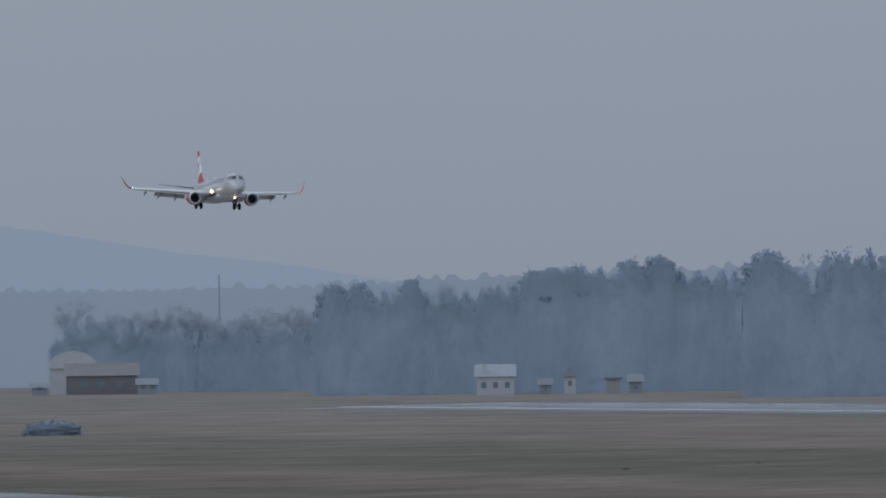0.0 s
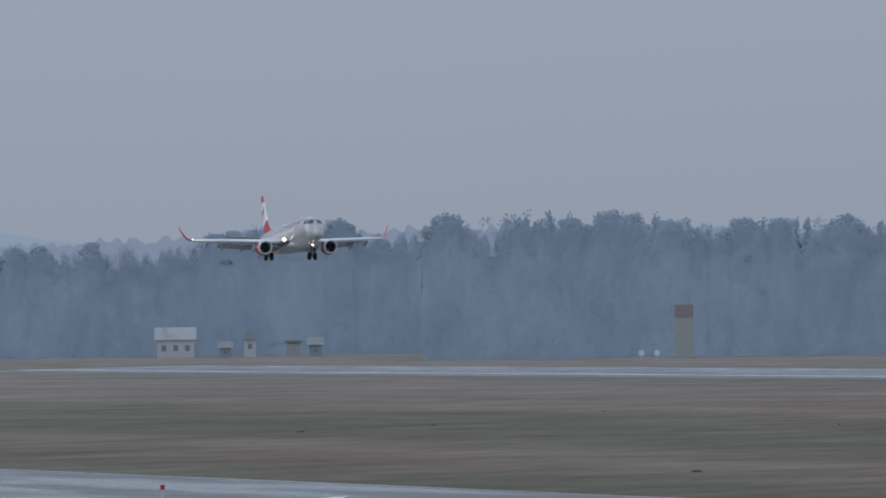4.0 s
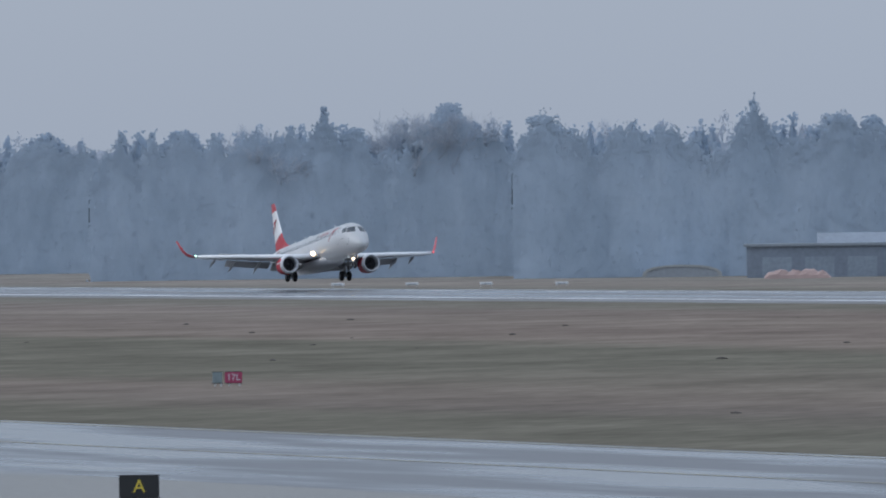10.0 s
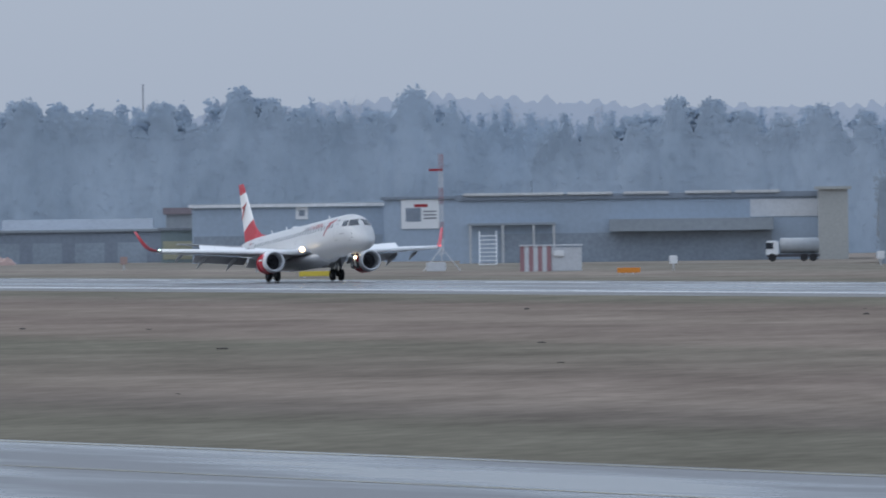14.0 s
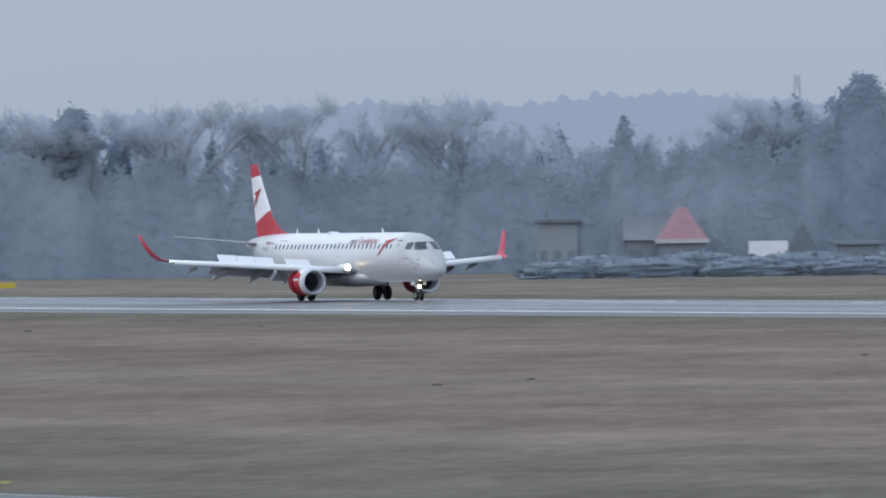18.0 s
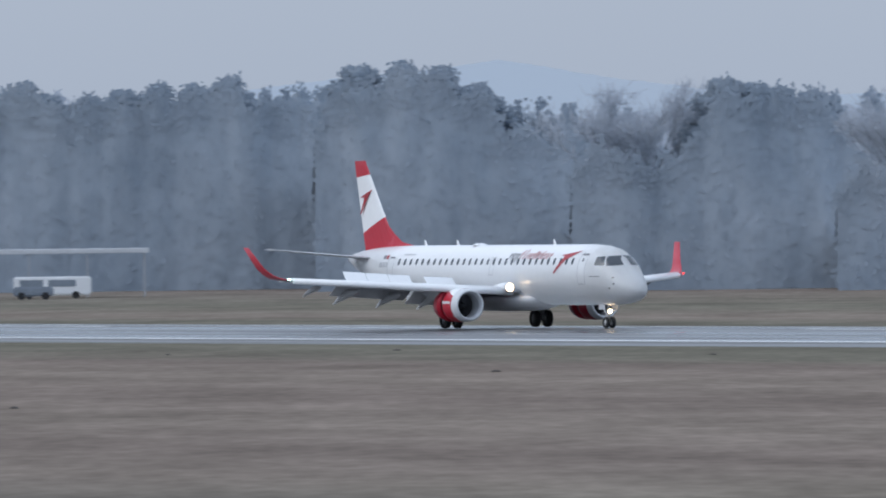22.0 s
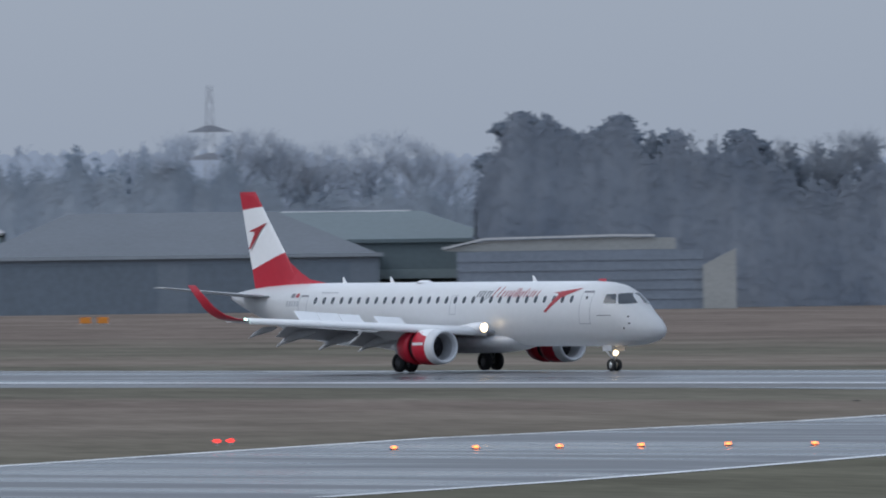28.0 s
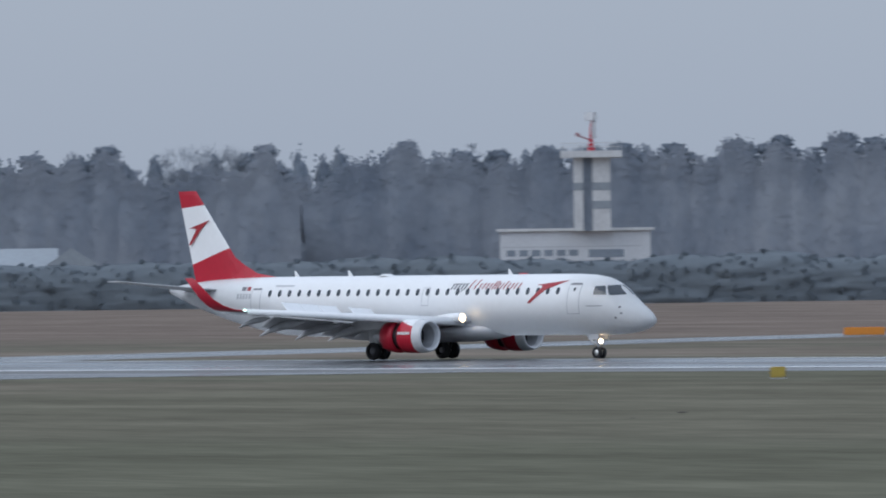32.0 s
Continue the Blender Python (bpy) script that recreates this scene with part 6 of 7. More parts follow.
for mm in (pose(-1114.0, 77.3, 0, 0, 0, 64.9),):
    p = thing("obstruction_lamp", "lit red lamp on a short stem in the grass", "lamp", mm)
    part("stem", solid(-0.06, 0.06, -0.06, 0.06, 0, 0.25), bare_metal, p)
    part("lens", solid(-0.17, 0.17, -0.12, 0.12, 0.2, 0.38, 0.05), lamp_red, p)
    part("plinth", solid(0.3, 0.7, -0.15, 0.15, 0, 0.22), dirty_white, p)

# village houses in the trees
building("red_roof_house", "house with a steep red tiled hip roof", pose(-1383.5, 151.8, 0, 0, 0, 66.8), 4.4, 6.51, 6, grey_sheet, hazed_red, "hip", eave=3.2, trim=white_render, windows=row(2, -2, 2, 1.2, 0.8, 1.0))
building("grey_house", "weathered grey house with a pale ridge", pose(-1389.9, 151.9, 0, 0, 0, 66.9), 5.5, 7.18, 8, grey_sheet, roof_dark, "gable", windows=((-2, 1.5, 1.2, 1.0), (0.6, 1.5, 0.7, 1.0)), eave=3.4)
building("pale_house", "pale rendered house behind bare trees", pose(-1395.4, 144.0, 0, 0, 0, 67.3), 3.8, 5.48, 7, grey_render, roof_dark, "flat", windows=row(3, -2, 2, 1.4, 0.7, 1.1))
building("gabled_house", "grey gabled house among bare trees", pose(-1375.4, 160.7, 0, 0, 0, 66.3), 3.0, 5.04, 6, concrete, roof_dark, "gable_front", eave=1.6, windows=((0, 0.7, 0.9, 0.9),))
building("red_roof_house", "house with a muted red roof among trees", pose(-1369.0, 175.8, 0, 0, 0, 65.9), 7.3, 7.19, 8, grey_render, hazed_dull_red, "gable", eave=2.6, windows=row(3, -3, 3, 1.0, 0.8, 0.9))
building("low_hut", "low pale hut with a light flat roof", pose(-1369.8, 163.9, 0, 0, 0, 66.1), 4.0, 3.12, 5, grey_sheet, grey_sheet, "flat", windows=row(3, -1.6, 1.6, 0.7, 0.7, 0.6))
building("low_hut", "low hut with a slanting light roof", pose(-1373.0, 156.1, 0, 0, 0, 66.5), 2.9, 3.23, 5, dark_sheet, roof_light, "gable", eave=1.2)
# open canopy with vehicles
can = thing("canopy", "open shelter under a long white flat canopy", "shelter", pose(-1227.9, 149.9, 0, 0, 0, 64.2))
part("canopy_roof", solid(-7.8, 7.8, 0, 7, 3.8, 4.2, 0.05), dirty_white, can)
for x in (-7.4, -2.5, 2.5, 7.4):
    for y in (0.3, 6.5):
        part("post", solid(x - 0.06, x + 0.06, y, y + 0.12, 0, 3.8), under_grey, can)


def van(m, w, h, mat, label, kind="van"):
    v = thing(kind, label, "vehicle", m)
    part("body", solid(-w / 2, w / 2, 0, 1.9, 0.3, h, 0.12), mat, v)
    part("side_window", solid(-w * 0.42, -w * 0.12, -0.02, 0.02, h * 0.55, h * 0.85), dim_glass, v)
    part("side_window", solid(-w * 0.05, w * 0.3, -0.02, 0.02, h * 0.55, h * 0.85), dim_glass, v)
    for x in (-w * 0.3, w * 0.3):
        bm = bmesh.new()
        rod(bm, (x, -0.05, 0.33), (x, 0.25, 0.33), 0.33, 14)
        part("wheel", bm, rubber, v)


van(pose(-1219.1, 145.1, 0, 0, 0, 64.2), 6.6, 1.9, white_paint, "long white van parked under the canopy")
van(pose(-1210.8, 139.3, 0, 0, 0, 64.3), 3.4, 1.1, dark_sheet, "dark car parked before the white van", "car")
van(pose(-1227.4, 138.9, 0, 0, 0, 64.6), 3.0, 1.1, blue_sheet, "blue car parked beside the canopy", "car")
van(pose(-1226.2, 141.6, 0, 0, 0, 64.5), 2.6, 1.1, grey_sheet, "grey car parked beside the canopy", "car")

# sheds behind the bare trees
shed2 = building("white_shed", "long white shed with a shallow pale roof behind trees", pose(-1147.8, 219.8, 0, 0, 0, 59.6), 19.1, 5.59, 12, grey_sheet, grey_sheet, "gable", eave=3.7, doors=row(3, -7, 7, 0, 2.2, 2.6), door_mat=grey_sheet)
building("white_shed", "long low white shed with a pale roof", pose(-1182.0, 249.7, 0, 0, 0, 59.4), 8.8, 5.01, 9, grey_render, roof_light, "gable", eave=4.6)
building("chimney_house", "brown house with a brick chimney beyond the sheds", pose(-1177.7, 251.3, 0, 0, 0, 59.0), 9.6, 14.10, 9, grey_sheet, grey_sheet, "gable", eave=10.5, windows=row(4, -4, 4, 4, 0.8, 1.2))
building("brick_stack", "square red brick chimney stack", pose(-1173.9, 253.5, 0, 0, 0, 58.9), 1.6, 14.95, 1.5, hazed_dull_red, hazed_dull_red, "flat", category="chimney")
wall3 = building("low_wall_shed", "low pale green shed along the field edge", pose(-1024.3, 204.5, 0, 0, 0, 57.2), 7.1, 3.01, 6, green_sheet, grey_sheet, "flat")
building("low_wall_shed", "low pale green shed along the field edge", pose(-1070.4, 204.2, 0, 0, 0, 58.5), 20.7, 2.83, 5, green_sheet, grey_sheet, "flat", trim=seam_grey)
building("pale_hut", "low pale hut at the field edge", pose(-1022.3, 217.3, 0, 0, 0, 56.6), 4.5, 1.00, 4, dirty_white, roof_light, "flat")

# arched hangar with green doors
hx, hy = -1179.4, 408.8
hang = thing("arched_hangar", "great hangar with a pale barrel roof, dark gable and green doors", "hangar", Matrix.Translation((hx, hy, 0)))
SPAN, DEEP, EAVE, RISE = 102.0, 44.0, 8.2, 9.0


def arch_z(s):
    return EAVE + RISE * math.sin(math.pi * min(max(s, 0), 1)) ** 0.85


N = 40
bm = bmesh.new()
loft(bm, [[(-SPAN * i / N, y, arch_z(i / N)) for i in range(N + 1)] + [(-SPAN * i / N, y, arch_z(i / N) - 0.5) for i in range(N, -1, -1)] for y in (1.2, DEEP)])
part("roof", bm, roof_light, hang, "pale weathered barrel roof")
bm = bmesh.new()
loft(bm, [[(-SPAN * i / N, y, arch_z(i / N) + 0.12) for i in range(N + 1)] + [(-SPAN * i / N, y, arch_z(i / N) - 0.95) for i in range(N, -1, -1)] for y in (-0.9, 1.2)])
part("roof_rim", bm, concrete, hang, "pale concrete rim of the gable")
bm = bmesh.new()
prism_y(bm, [(-SPAN * i / N, arch_z(i / N) - 0.6) for i in range(N + 1)] + [(-SPAN, 7.4), (0, 7.4)], 0.2, 0.5)
part("gable", bm, dark_sheet, hang, "dark sheeted gable")
for k, z in enumerate((10.0, 14.2)):
    half = 0.5 * (1 - 0.32 * (k + 1))
    part("gable_rail", solid(-SPAN * (0.5 + half), -SPAN * (0.5 - half), 0.1, 0.2, z, z + 0.15), seam_grey, hang)
part("lintel", solid(-SPAN, 0, 0.0, 0.6, 7.0, 7.4), dark_metal, hang)
for i in range(34):
    part("door_leaf", solid(-SPAN + 3.0 * i + 0.04, -SPAN + 3.0 * i + 2.96, 0.1 + 0.12 * (i % 2), 0.3 + 0.12 * (i % 2), 0, 7.0), green_sheet, hang)
part("side_wall", solid(-0.4, 0.0, 0.7, DEEP, 0, EAVE - 0.3), green_sheet, hang)
part("back_wall", solid(-SPAN, 0, DEEP - 0.3, DEEP, 0, EAVE), green_sheet, hang)
for i in range(10):
    part("side_window", solid(0.0, 0.05, 3 + 4.0 * i, 4.6 + 4.0 * i, 4.6, 6.2), dim_glass, hang)
part("side_annex", solid(0.05, 3.0, 5, DEEP - 2, 0, 3.4), green_sheet, hang)
for k in range(1, 4):
    s = 0.12 * k
    for q in (s,):
        x = -SPAN * q
        part("roof_seam", solid(x - 0.25, x + 0.25, 1.3, DEEP, arch_z(q) + 0.02, arch_z(q) + 0.12), seam_grey, hang)
for y in (8, 18, 30):
    part("roof_vent", solid(-SPAN * 0.5 - 1.5, -SPAN * 0.5 + 1.5, y, y + 3, arch_z(0.5) - 0.1, arch_z(0.5) + 0.6, 0.1), roof_light, hang)

# flat shelters, blast wall
# closed dark panels imitate the shade inside the openings
building("grey_shelter", "wide grey shelter with a sloping roof and dark panels for openings", pose(-1087.3, 401.4, 0, 0, 0, 51.4), 40.9, 10.0, 24, shelter_dark, shelter_roof, "hip", eave=5.5, doors=((-10, 0, 17, 4.9), (9.5, 0, 16, 4.9)), door_mat=shelter_front, trim=grey_sheet)
gs = building("green_shelter", "green sheeted shelter with a sloping roof", pose(-1094.6, 428.4, 0, 0, 0, 50.5), 34.0, 9.9, 20, moss_sheet, moss_sheet, "hip", eave=6.8, doors=((2, 0, 9, 3.0),), door_mat=green_sheet, trim=moss_sheet)
part("red_door", solid(7.3, 9.0, -0.12, 0, 0, 2.6), dark_red, gs)
part("white_lamp_box", solid(15.6, 16.8, -0.4, 0, 4.6, 5.3, 0.05), sign_white, gs)
part("ridge_light", solid(-5.5, 7.6, 9.85, 10.15, 9.82, 10.0), line_white, gs)
bm = bmesh.new()
prism_y(bm, [(3.5, 3.1), (19.5, 3.1), (19.5, 3.3), (18.0, 4.0), (3.5, 4.0)], -6.0, -0.15)
part("lean_to_roof", bm, green_sheet, gs)
for x in (4.0, 9.0, 14.0, 19.0):
    part("lean_to_post", solid(x - 0.15, x + 0.15, -5.9, -5.6, 0, 3.1), moss_sheet, gs)
# no hollow here: a dark slab on the wall imitates a shaded recess
part("dark_recess", solid(-15.5, -3.2, -0.1, 0, 0, 4.4), dark_sheet, gs)
blast = thing("blast_wall", "ribbed dark blast wall with a sloping concrete end", "wall", pose(-1037.7, 413.8, 0, 0, 0, 49.6))
for i in range(12):
    part("rib", solid(-13.2, 10.6, 0.1 * (i % 2), 0.6, 0.48 * i, 0.48 * i + 0.46), dark_sheet, blast)
bm = bmesh.new()
prism_y(bm, [(10.6, 0), (13.8, 0), (13.8, 5.8), (10.6, 4.2)], -1.2, 0.8)
part("end_block", bm, concrete, blast)
bm = bmesh.new()
prism_y(bm, [(-14.6, 5.9), (-10.5, 6.8), (2.0, 7.0), (8.0, 6.9), (8.0, 5.8), (-13.2, 5.8)], 1.0, 5.0)
part("concrete_head", bm, concrete, blast)
bm = bmesh.new()
prism_y(bm, [(-14.6, 6.0), (-10.5, 6.9), (2.0, 7.1), (6.0, 7.05), (6.0, 7.25), (2.0, 7.3), (-10.5, 7.1), (-14.7, 6.2)], 0.6, 5.2)
part("coping", bm, white_render, blast)

# radar head above the wood
rh = thing("radar_station", "grey twin cabin with a mesh aerial rising above the wood", "tower", pose(-1125.6, 543.2, 0, 0, 0, 48.0))
part("shaft", solid(-1.6, 1.6, 0, 3, 0, 17.5), concrete, rh)
part("cabin", solid(-2.9, -0.6, -0.5, 3, 17.3, 20.0, 0.05), grey_sheet, rh)
part("cabin", solid(0.6, 3.1, -0.5, 3, 17.3, 19.9, 0.05), grey_sheet, rh)
part("deck", solid(-5.2, 3.2, -0.8, 3.4, 16.7, 17.3), blue_sheet, rh)
part("cabin_window", solid(-2.4, -1.6, -0.55, -0.5, 18.6, 19.1), dark_glass, rh)
bm = bmesh.new()
for x in (-2.0, -0.8, 0.8, 2.0):
    rod(bm, (x, 1, 19.9), (x, 1, 22.2), 0.035, 5)
for z in (20.1, 21.2, 22.2):
    rod(bm, (-2.0, 1, z), (2.0, 1, z), 0.06, 5)
part("mesh_aerial", bm, dark_metal, rh)

# greenhouse-like fence, cabinets, sheds, radar tower
fen = thing("mesh_fence", "pale mesh fence along the edge of the field", "fence", pose(-960.3, 440.2, 0, 0, 0, 46.7))
for i in range(12):
    part("fence_post", solid(2.0 * i - 0.06, 2.0 * i + 0.06, -0.06, 0.06, 0, 1.85), bare_metal, fen)
    part("fence_panel", solid(2.0 * i + 0.06, 2.0 * i + 1.94, -0.02, 0.02, 0.1, 1.7), moss_sheet, fen)
part("top_rail", solid(0, 22, -0.05, 0.05, 1.8, 1.88), seam_grey, fen)
for lab, mm, w, h, mat in (("tall pale equipment cabinet in the grass", pose(-561.1, 89.3, 0, 0, 0, 45.5), 0.7, 2.0, dirty_white), ("pale equipment cabinet in the grass", pose(-563.4, 94.2, 0, 0, 0, 45.4), 0.7, 1.2, dirty_white), ("white equipment cabinet in the far grass", pose(-667.2, 245.2, 0, 0, 0, 43.7), 1.5, 1.4, sign_white), ("dull yellow box in the far grass", pose(-744.6, 323.3, 0, 0, 0, 43.8), 1.7, 0.8, cart_yellow)):
    p = thing("equipment_cabinet", lab, "cabinet", mm)
    part("body", solid(-w / 2, w / 2, 0, 0.6, 0.12, h, 0.04), mat, p)
    part("plinth", solid(-w / 2 - 0.05, w / 2 + 0.05, -0.05, 0.65, 0, 0.12), concrete, p)
    part("door", solid(-w * 0.4, w * 0.4, -0.02, 0, 0.25, h - 0.12), seam_grey, p)
building("pale_roof_shed", "shed with a broad pale roof before the wood", pose(-1009.3, 553.7, 0, 0, 0, 44.9), 17.3, 6.83, 14, blue_sheet, grey_sheet, "gable", eave=3.6, doors=((-2, 0, 5, 3.0),))
building("grey_gable_shed", "dark grey gabled shed before the wood", pose(-994.8, 554.0, 0, 0, 0, 44.5), 9.8, 6.88, 12, dark_sheet, grey_sheet, "gable_front", eave=3.4)
rb = building("radar_building", "pale two-storey block under the radar tower", pose(-975.6, 616.0, 0, 0, 0, 42.6), 17.1, 8.34, 10, dirty_white, white_render, "flat", windows=row(6, -8, 0.5, 5.2, 1.0, 0.7) + [(3.5, 5.0, 4.0, 0.9)])
part("window_band", solid(-8.3, 7.5, -0.03, 0.0, 6.2, 6.3), seam_grey, rb)
rt = thing("radar_tower", "pale twin-shaft tower with a platform and red radar aerial", "tower", pose(-972.8, 615.8, 0, 0, 0, 42.5))
part("shaft", solid(-2.05, -0.95, 0.5, 3, 8.0, 16.3), white_render, rt)
part("shaft", solid(0.1, 2.15, 0.5, 3, 8.0, 16.3), white_render, rt)
for x0, x1, z in ((0.08, 2.17, 10.5), (0.08, 2.17, 12.6), (-2.07, -0.93, 12.6)):
    part("shaft_panel", solid(x0, x1, 0.46, 0.52, z, z + 0.9), grey_sheet, rt)
part("stair_core", solid(-0.95, 0.1, 1.0, 2.8, 8.0, 16.3), dark_sheet, rt)
part("platform", solid(-3.5, 3.5, -0.5, 4, 16.3, 17.1, 0.06), white_render, rt)
bm = bmesh.new()
for i in range(15):
    rod(bm, (-3.4 + 6.8 * i / 14, -0.45, 17.1), (-3.4 + 6.8 * i / 14, -0.45, 18.0), 0.03, 4)
rod(bm, (-3.4, -0.45, 18.0), (3.4, -0.45, 18.0), 0.04, 4)
rod(bm, (-3.4, -0.45, 17.55), (3.4, -0.45, 17.55), 0.03, 4)
part("railing", bm, bare_metal, rt)
bm = bmesh.new()
rod(bm, (0, 1.5, 17.1), (0, 1.5, 18.3), 0.42, 12, 0.22)
part("aerial_base", bm, red_paint, rt)
# turning aerial: curved mesh reflector, long array on top, feed arm in front
bm = bmesh.new()
RIBS = 9
curve = [[bm.verts.new((-1.7 + 3.4 * i / (RIBS - 1), 0.25 - 0.55 * (1 - abs(2 * i / (RIBS - 1) - 1) ** 2) * 0.5 + 0.35 * (k / 4 - 0.5) ** 2, 0.15 + 2.05 * k / 4)) for k in range(5)] for i in range(RIBS)]
for p, q in zip(curve, curve[1:]):
    for k in range(4):
        bm.faces.new((p[k], q[k], q[k + 1], p[k + 1]))
bmesh.ops.solidify(bm, geom=bm.faces[:], thickness=0.08)
reflector = part("reflector", bm, dirty_white, rt, "pale curved radar reflector, slowly turning")
part("array_panel", solid(-2.95, 2.95, -0.22, 0.22, 2.25, 3.2, 0.05), dirty_white, reflector, "long pale array on top of the reflector")
bm = bmesh.new()
rod(bm, (0, 0, 0.0), (0, -1.5, 0.55), 0.1, 8)
rod(bm, (0, -1.3, 0.5), (0, -1.75, 0.75), 0.2, 8)
part("feed_arm", bm, hazed_red, reflector, "red feed arm before the reflector")
bm = bmesh.new()
rod(bm, (0, 0, -0.05), (0, 0.1, 2.3), 0.2, 8, 0.12)
part("spine", bm, red_paint, reflector)

# masts and pylons far behind the woods


def pylon(m, h, name, label):
    """A lattice power pylon with cross arms."""
    p = thing(name, label, "pylon", m)
    bm = bmesh.new()
    w0, w1 = h * 0.06, h * 0.012
    n = 9
    for i in range(n):
        a, b = i / n, (i + 1) / n
        wa, wb = w0 + (w1 - w0) * a ** 0.7, w0 + (w1 - w0) * b ** 0.7
        for s in (-1, 1):
            for y in (-1, 1):
                rod(bm, (s * wa, y * wa, h * a), (s * wb, y * wb, h * b), 0.09, 4)
            rod(bm, (s * wa, -wa, h * a), (-s * wb, -wb, h * b), 0.05, 4)
    part("lattice", bm, pylon_grey, p)
    for z, w in ((0.62, 0.16), (0.76, 0.12)):
        bm = bmesh.new()
        loft(bm, [[(-h * w, -0.1, h * z), (h * w, -0.1, h * z), (0.5, -0.1, h * (z + 0.035)), (-0.5, -0.1, h * (z + 0.035))], [(-h * w, 0.1, h * z), (h * w, 0.1, h * z), (0.5, 0.1, h * (z + 0.035)), (-0.5, 0.1, h * (z + 0.035))]])
        part("cross_arm", bm, pylon_grey, p)


pylon(pose(-1722.5, 920.0, 0, 0, 0, 51.0), 30.4, "power_pylon", "grey lattice power pylon behind the far trees")
pylon(pose(-2429.2, 465.8, 0, 0, 0, 69.6), 29.4, "power_pylon", "grey lattice power pylon behind the far trees")
pylon(pose(-2005.0, 436.1, 0, 0, 0, 66.4), 24.1, "power_pylon", "grey lattice power pylon behind the far trees")
pylon(pose(-1967.1, 809.5, 0, 0, 0, 57.2), 29.5, "power_pylon", "grey lattice power pylon behind the far trees")
for m, h in ((pose(-3350.7, 177.1, 0, 0, 0, 79.8), 24.8), (pose(-2382.2, 304.2, 0, 0, 0, 72.8), 26.1)):
    p = thing("radio_mast", "thin grey radio mast behind the wood", "mast", m)
    for i in range(4):
        bm = bmesh.new()
        rod(bm, (0, 0, h * i / 4), (0, 0, h * (i + 1) / 4), 0.3 - 0.05 * i, 6)
        part("mast_section", bm, pylon_grey, p)

# ---- signs, lamps and small things on the field ----


def field_sign(name, label, m, panels, h, legs=True):
    """A lit guidance sign: framed panels side by side with raised letters. panels: width, board, text, ink."""
    s = thing(name, label, "sign", m)
    total = sum(p[0] for p in panels) + 0.12 * (len(panels) - 1)
    x = -total / 2
    for w, board, text, ink in panels:
        b = part("panel", solid(x, x + w, 0, 0.2, 0.16, 0.16 + h, 0.02), board, s)
        part("frame", solid(x - 0.02, x + w + 0.02, 0.03, 0.22, 0.13, 0.16), sign_black, b)
        part("frame", solid(x - 0.02, x + w + 0.02, 0.03, 0.22, 0.16 + h, 0.19 + h), sign_black, b)
        if text:
            lettering("lettering", text, h * 0.86, ink, b, pose(x + w / 2, -0.012, 0.16 + h / 2, 90, 0, 0))
        part("foot", solid(x + w * 0.2, x + w * 0.2 + 0.08, 0.05, 0.13, 0, 0.14), bare_metal, s)
        part("foot", solid(x + w * 0.8, x + w * 0.8 + 0.08, 0.05, 0.13, 0, 0.14), bare_metal, s)
        x += w + 0.12
    return s


field_sign("distance_sign", "row of yellow and red runway signs standing in the grass", pose(-383.9, -185.8, 0, 0, 0, 53.2), ((4.25, sign_pale, "\u2190 TORA 17C", sign_black), (2.2, sign_yellow, "1695M", sign_black), (0.48, sign_black, "B", sign_yellow), (2.95, sign_red, "35C-17C", sign_white)), 0.66)
field_sign("distance_sign", "row of red and yellow runway signs beside the exit taxiway", pose(-321.8, -161.3, 0, 0, 0, 46.6), ((2.3, sign_red, "35C-17C", sign_white), (0.36, sign_black, "B", sign_yellow), (2.75, sign_pale, "TORA 35C", sign_black), (2.25, sign_yellow, "1377M\u2192", sign_black)), 0.52)
field_sign("runway_sign", "small green and red runway sign in the grass", pose(-794.4, -224.8, 0, 0, 0, 75.6), ((0.48, green_sheet, "", None), (0.84, sign_magenta, "17L", dirty_white)), 0.52)
field_sign("taxiway_sign", "black sign with a yellow letter beside the taxiway", pose(-509.0, -300.8, 0, 0, 0, 75.9), ((1.15, sign_black, "A", sign_yellow),), 0.62)


def marker(m, w, label, mat=orange_paint):
    k = thing("runway_marker", label, "marker", m)
    part("board", solid(-w / 2, w / 2, 0, 0.35, 0.06, 0.62, 0.05), mat, k)
    part("base", solid(-w / 2, w / 2, -0.05, 0.4, 0, 0.06), concrete, k)


marker(pose(-525.3, -69.1, 0, 0, 0, 52.6), 1.45, "orange marker box at the runway edge")
marker(pose(-339.1, -62.1, 0, 0, 0, 41.8), 0.8, "small dull yellow marker box at the runway edge", cart_yellow)
marker(pose(-345.7, -119.5, 0, 0, 0, 45.3), 0.6, "small orange marker beside the exit taxiway")
marker(pose(-464.6, 2.1, 0, 0, 0, 45.1), 0.65, "small orange marker beyond the runway")
marker(pose(-541.1, 173.4, 0, 0, 0, 41.4), 3.0, "long orange marker board in the far grass")
for mm in (pose(-975.3, 301.3, 0, 0, 0, 51.5), pose(-974.3, 302.5, 0, 0, 0, 51.5)):
    marker(mm, 1.0, "orange marker block beyond the runway")

# amber lamps along the exit taxiway
amber = thing("taxiway_lamp", "lit amber lamp set on the wet taxiway", "lamp", pose(-367.1, -167.3, 0, 0, 0, 50.4), "taxiway lamps")
part("base", solid(-0.16, 0.16, -0.16, 0.16, 0.016, 0.06, 0.01), dark_metal, amber)
part("lens", solid(-0.11, 0.11, -0.08, 0.08, 0.06, 0.16, 0.03), lamp_orange, amber)
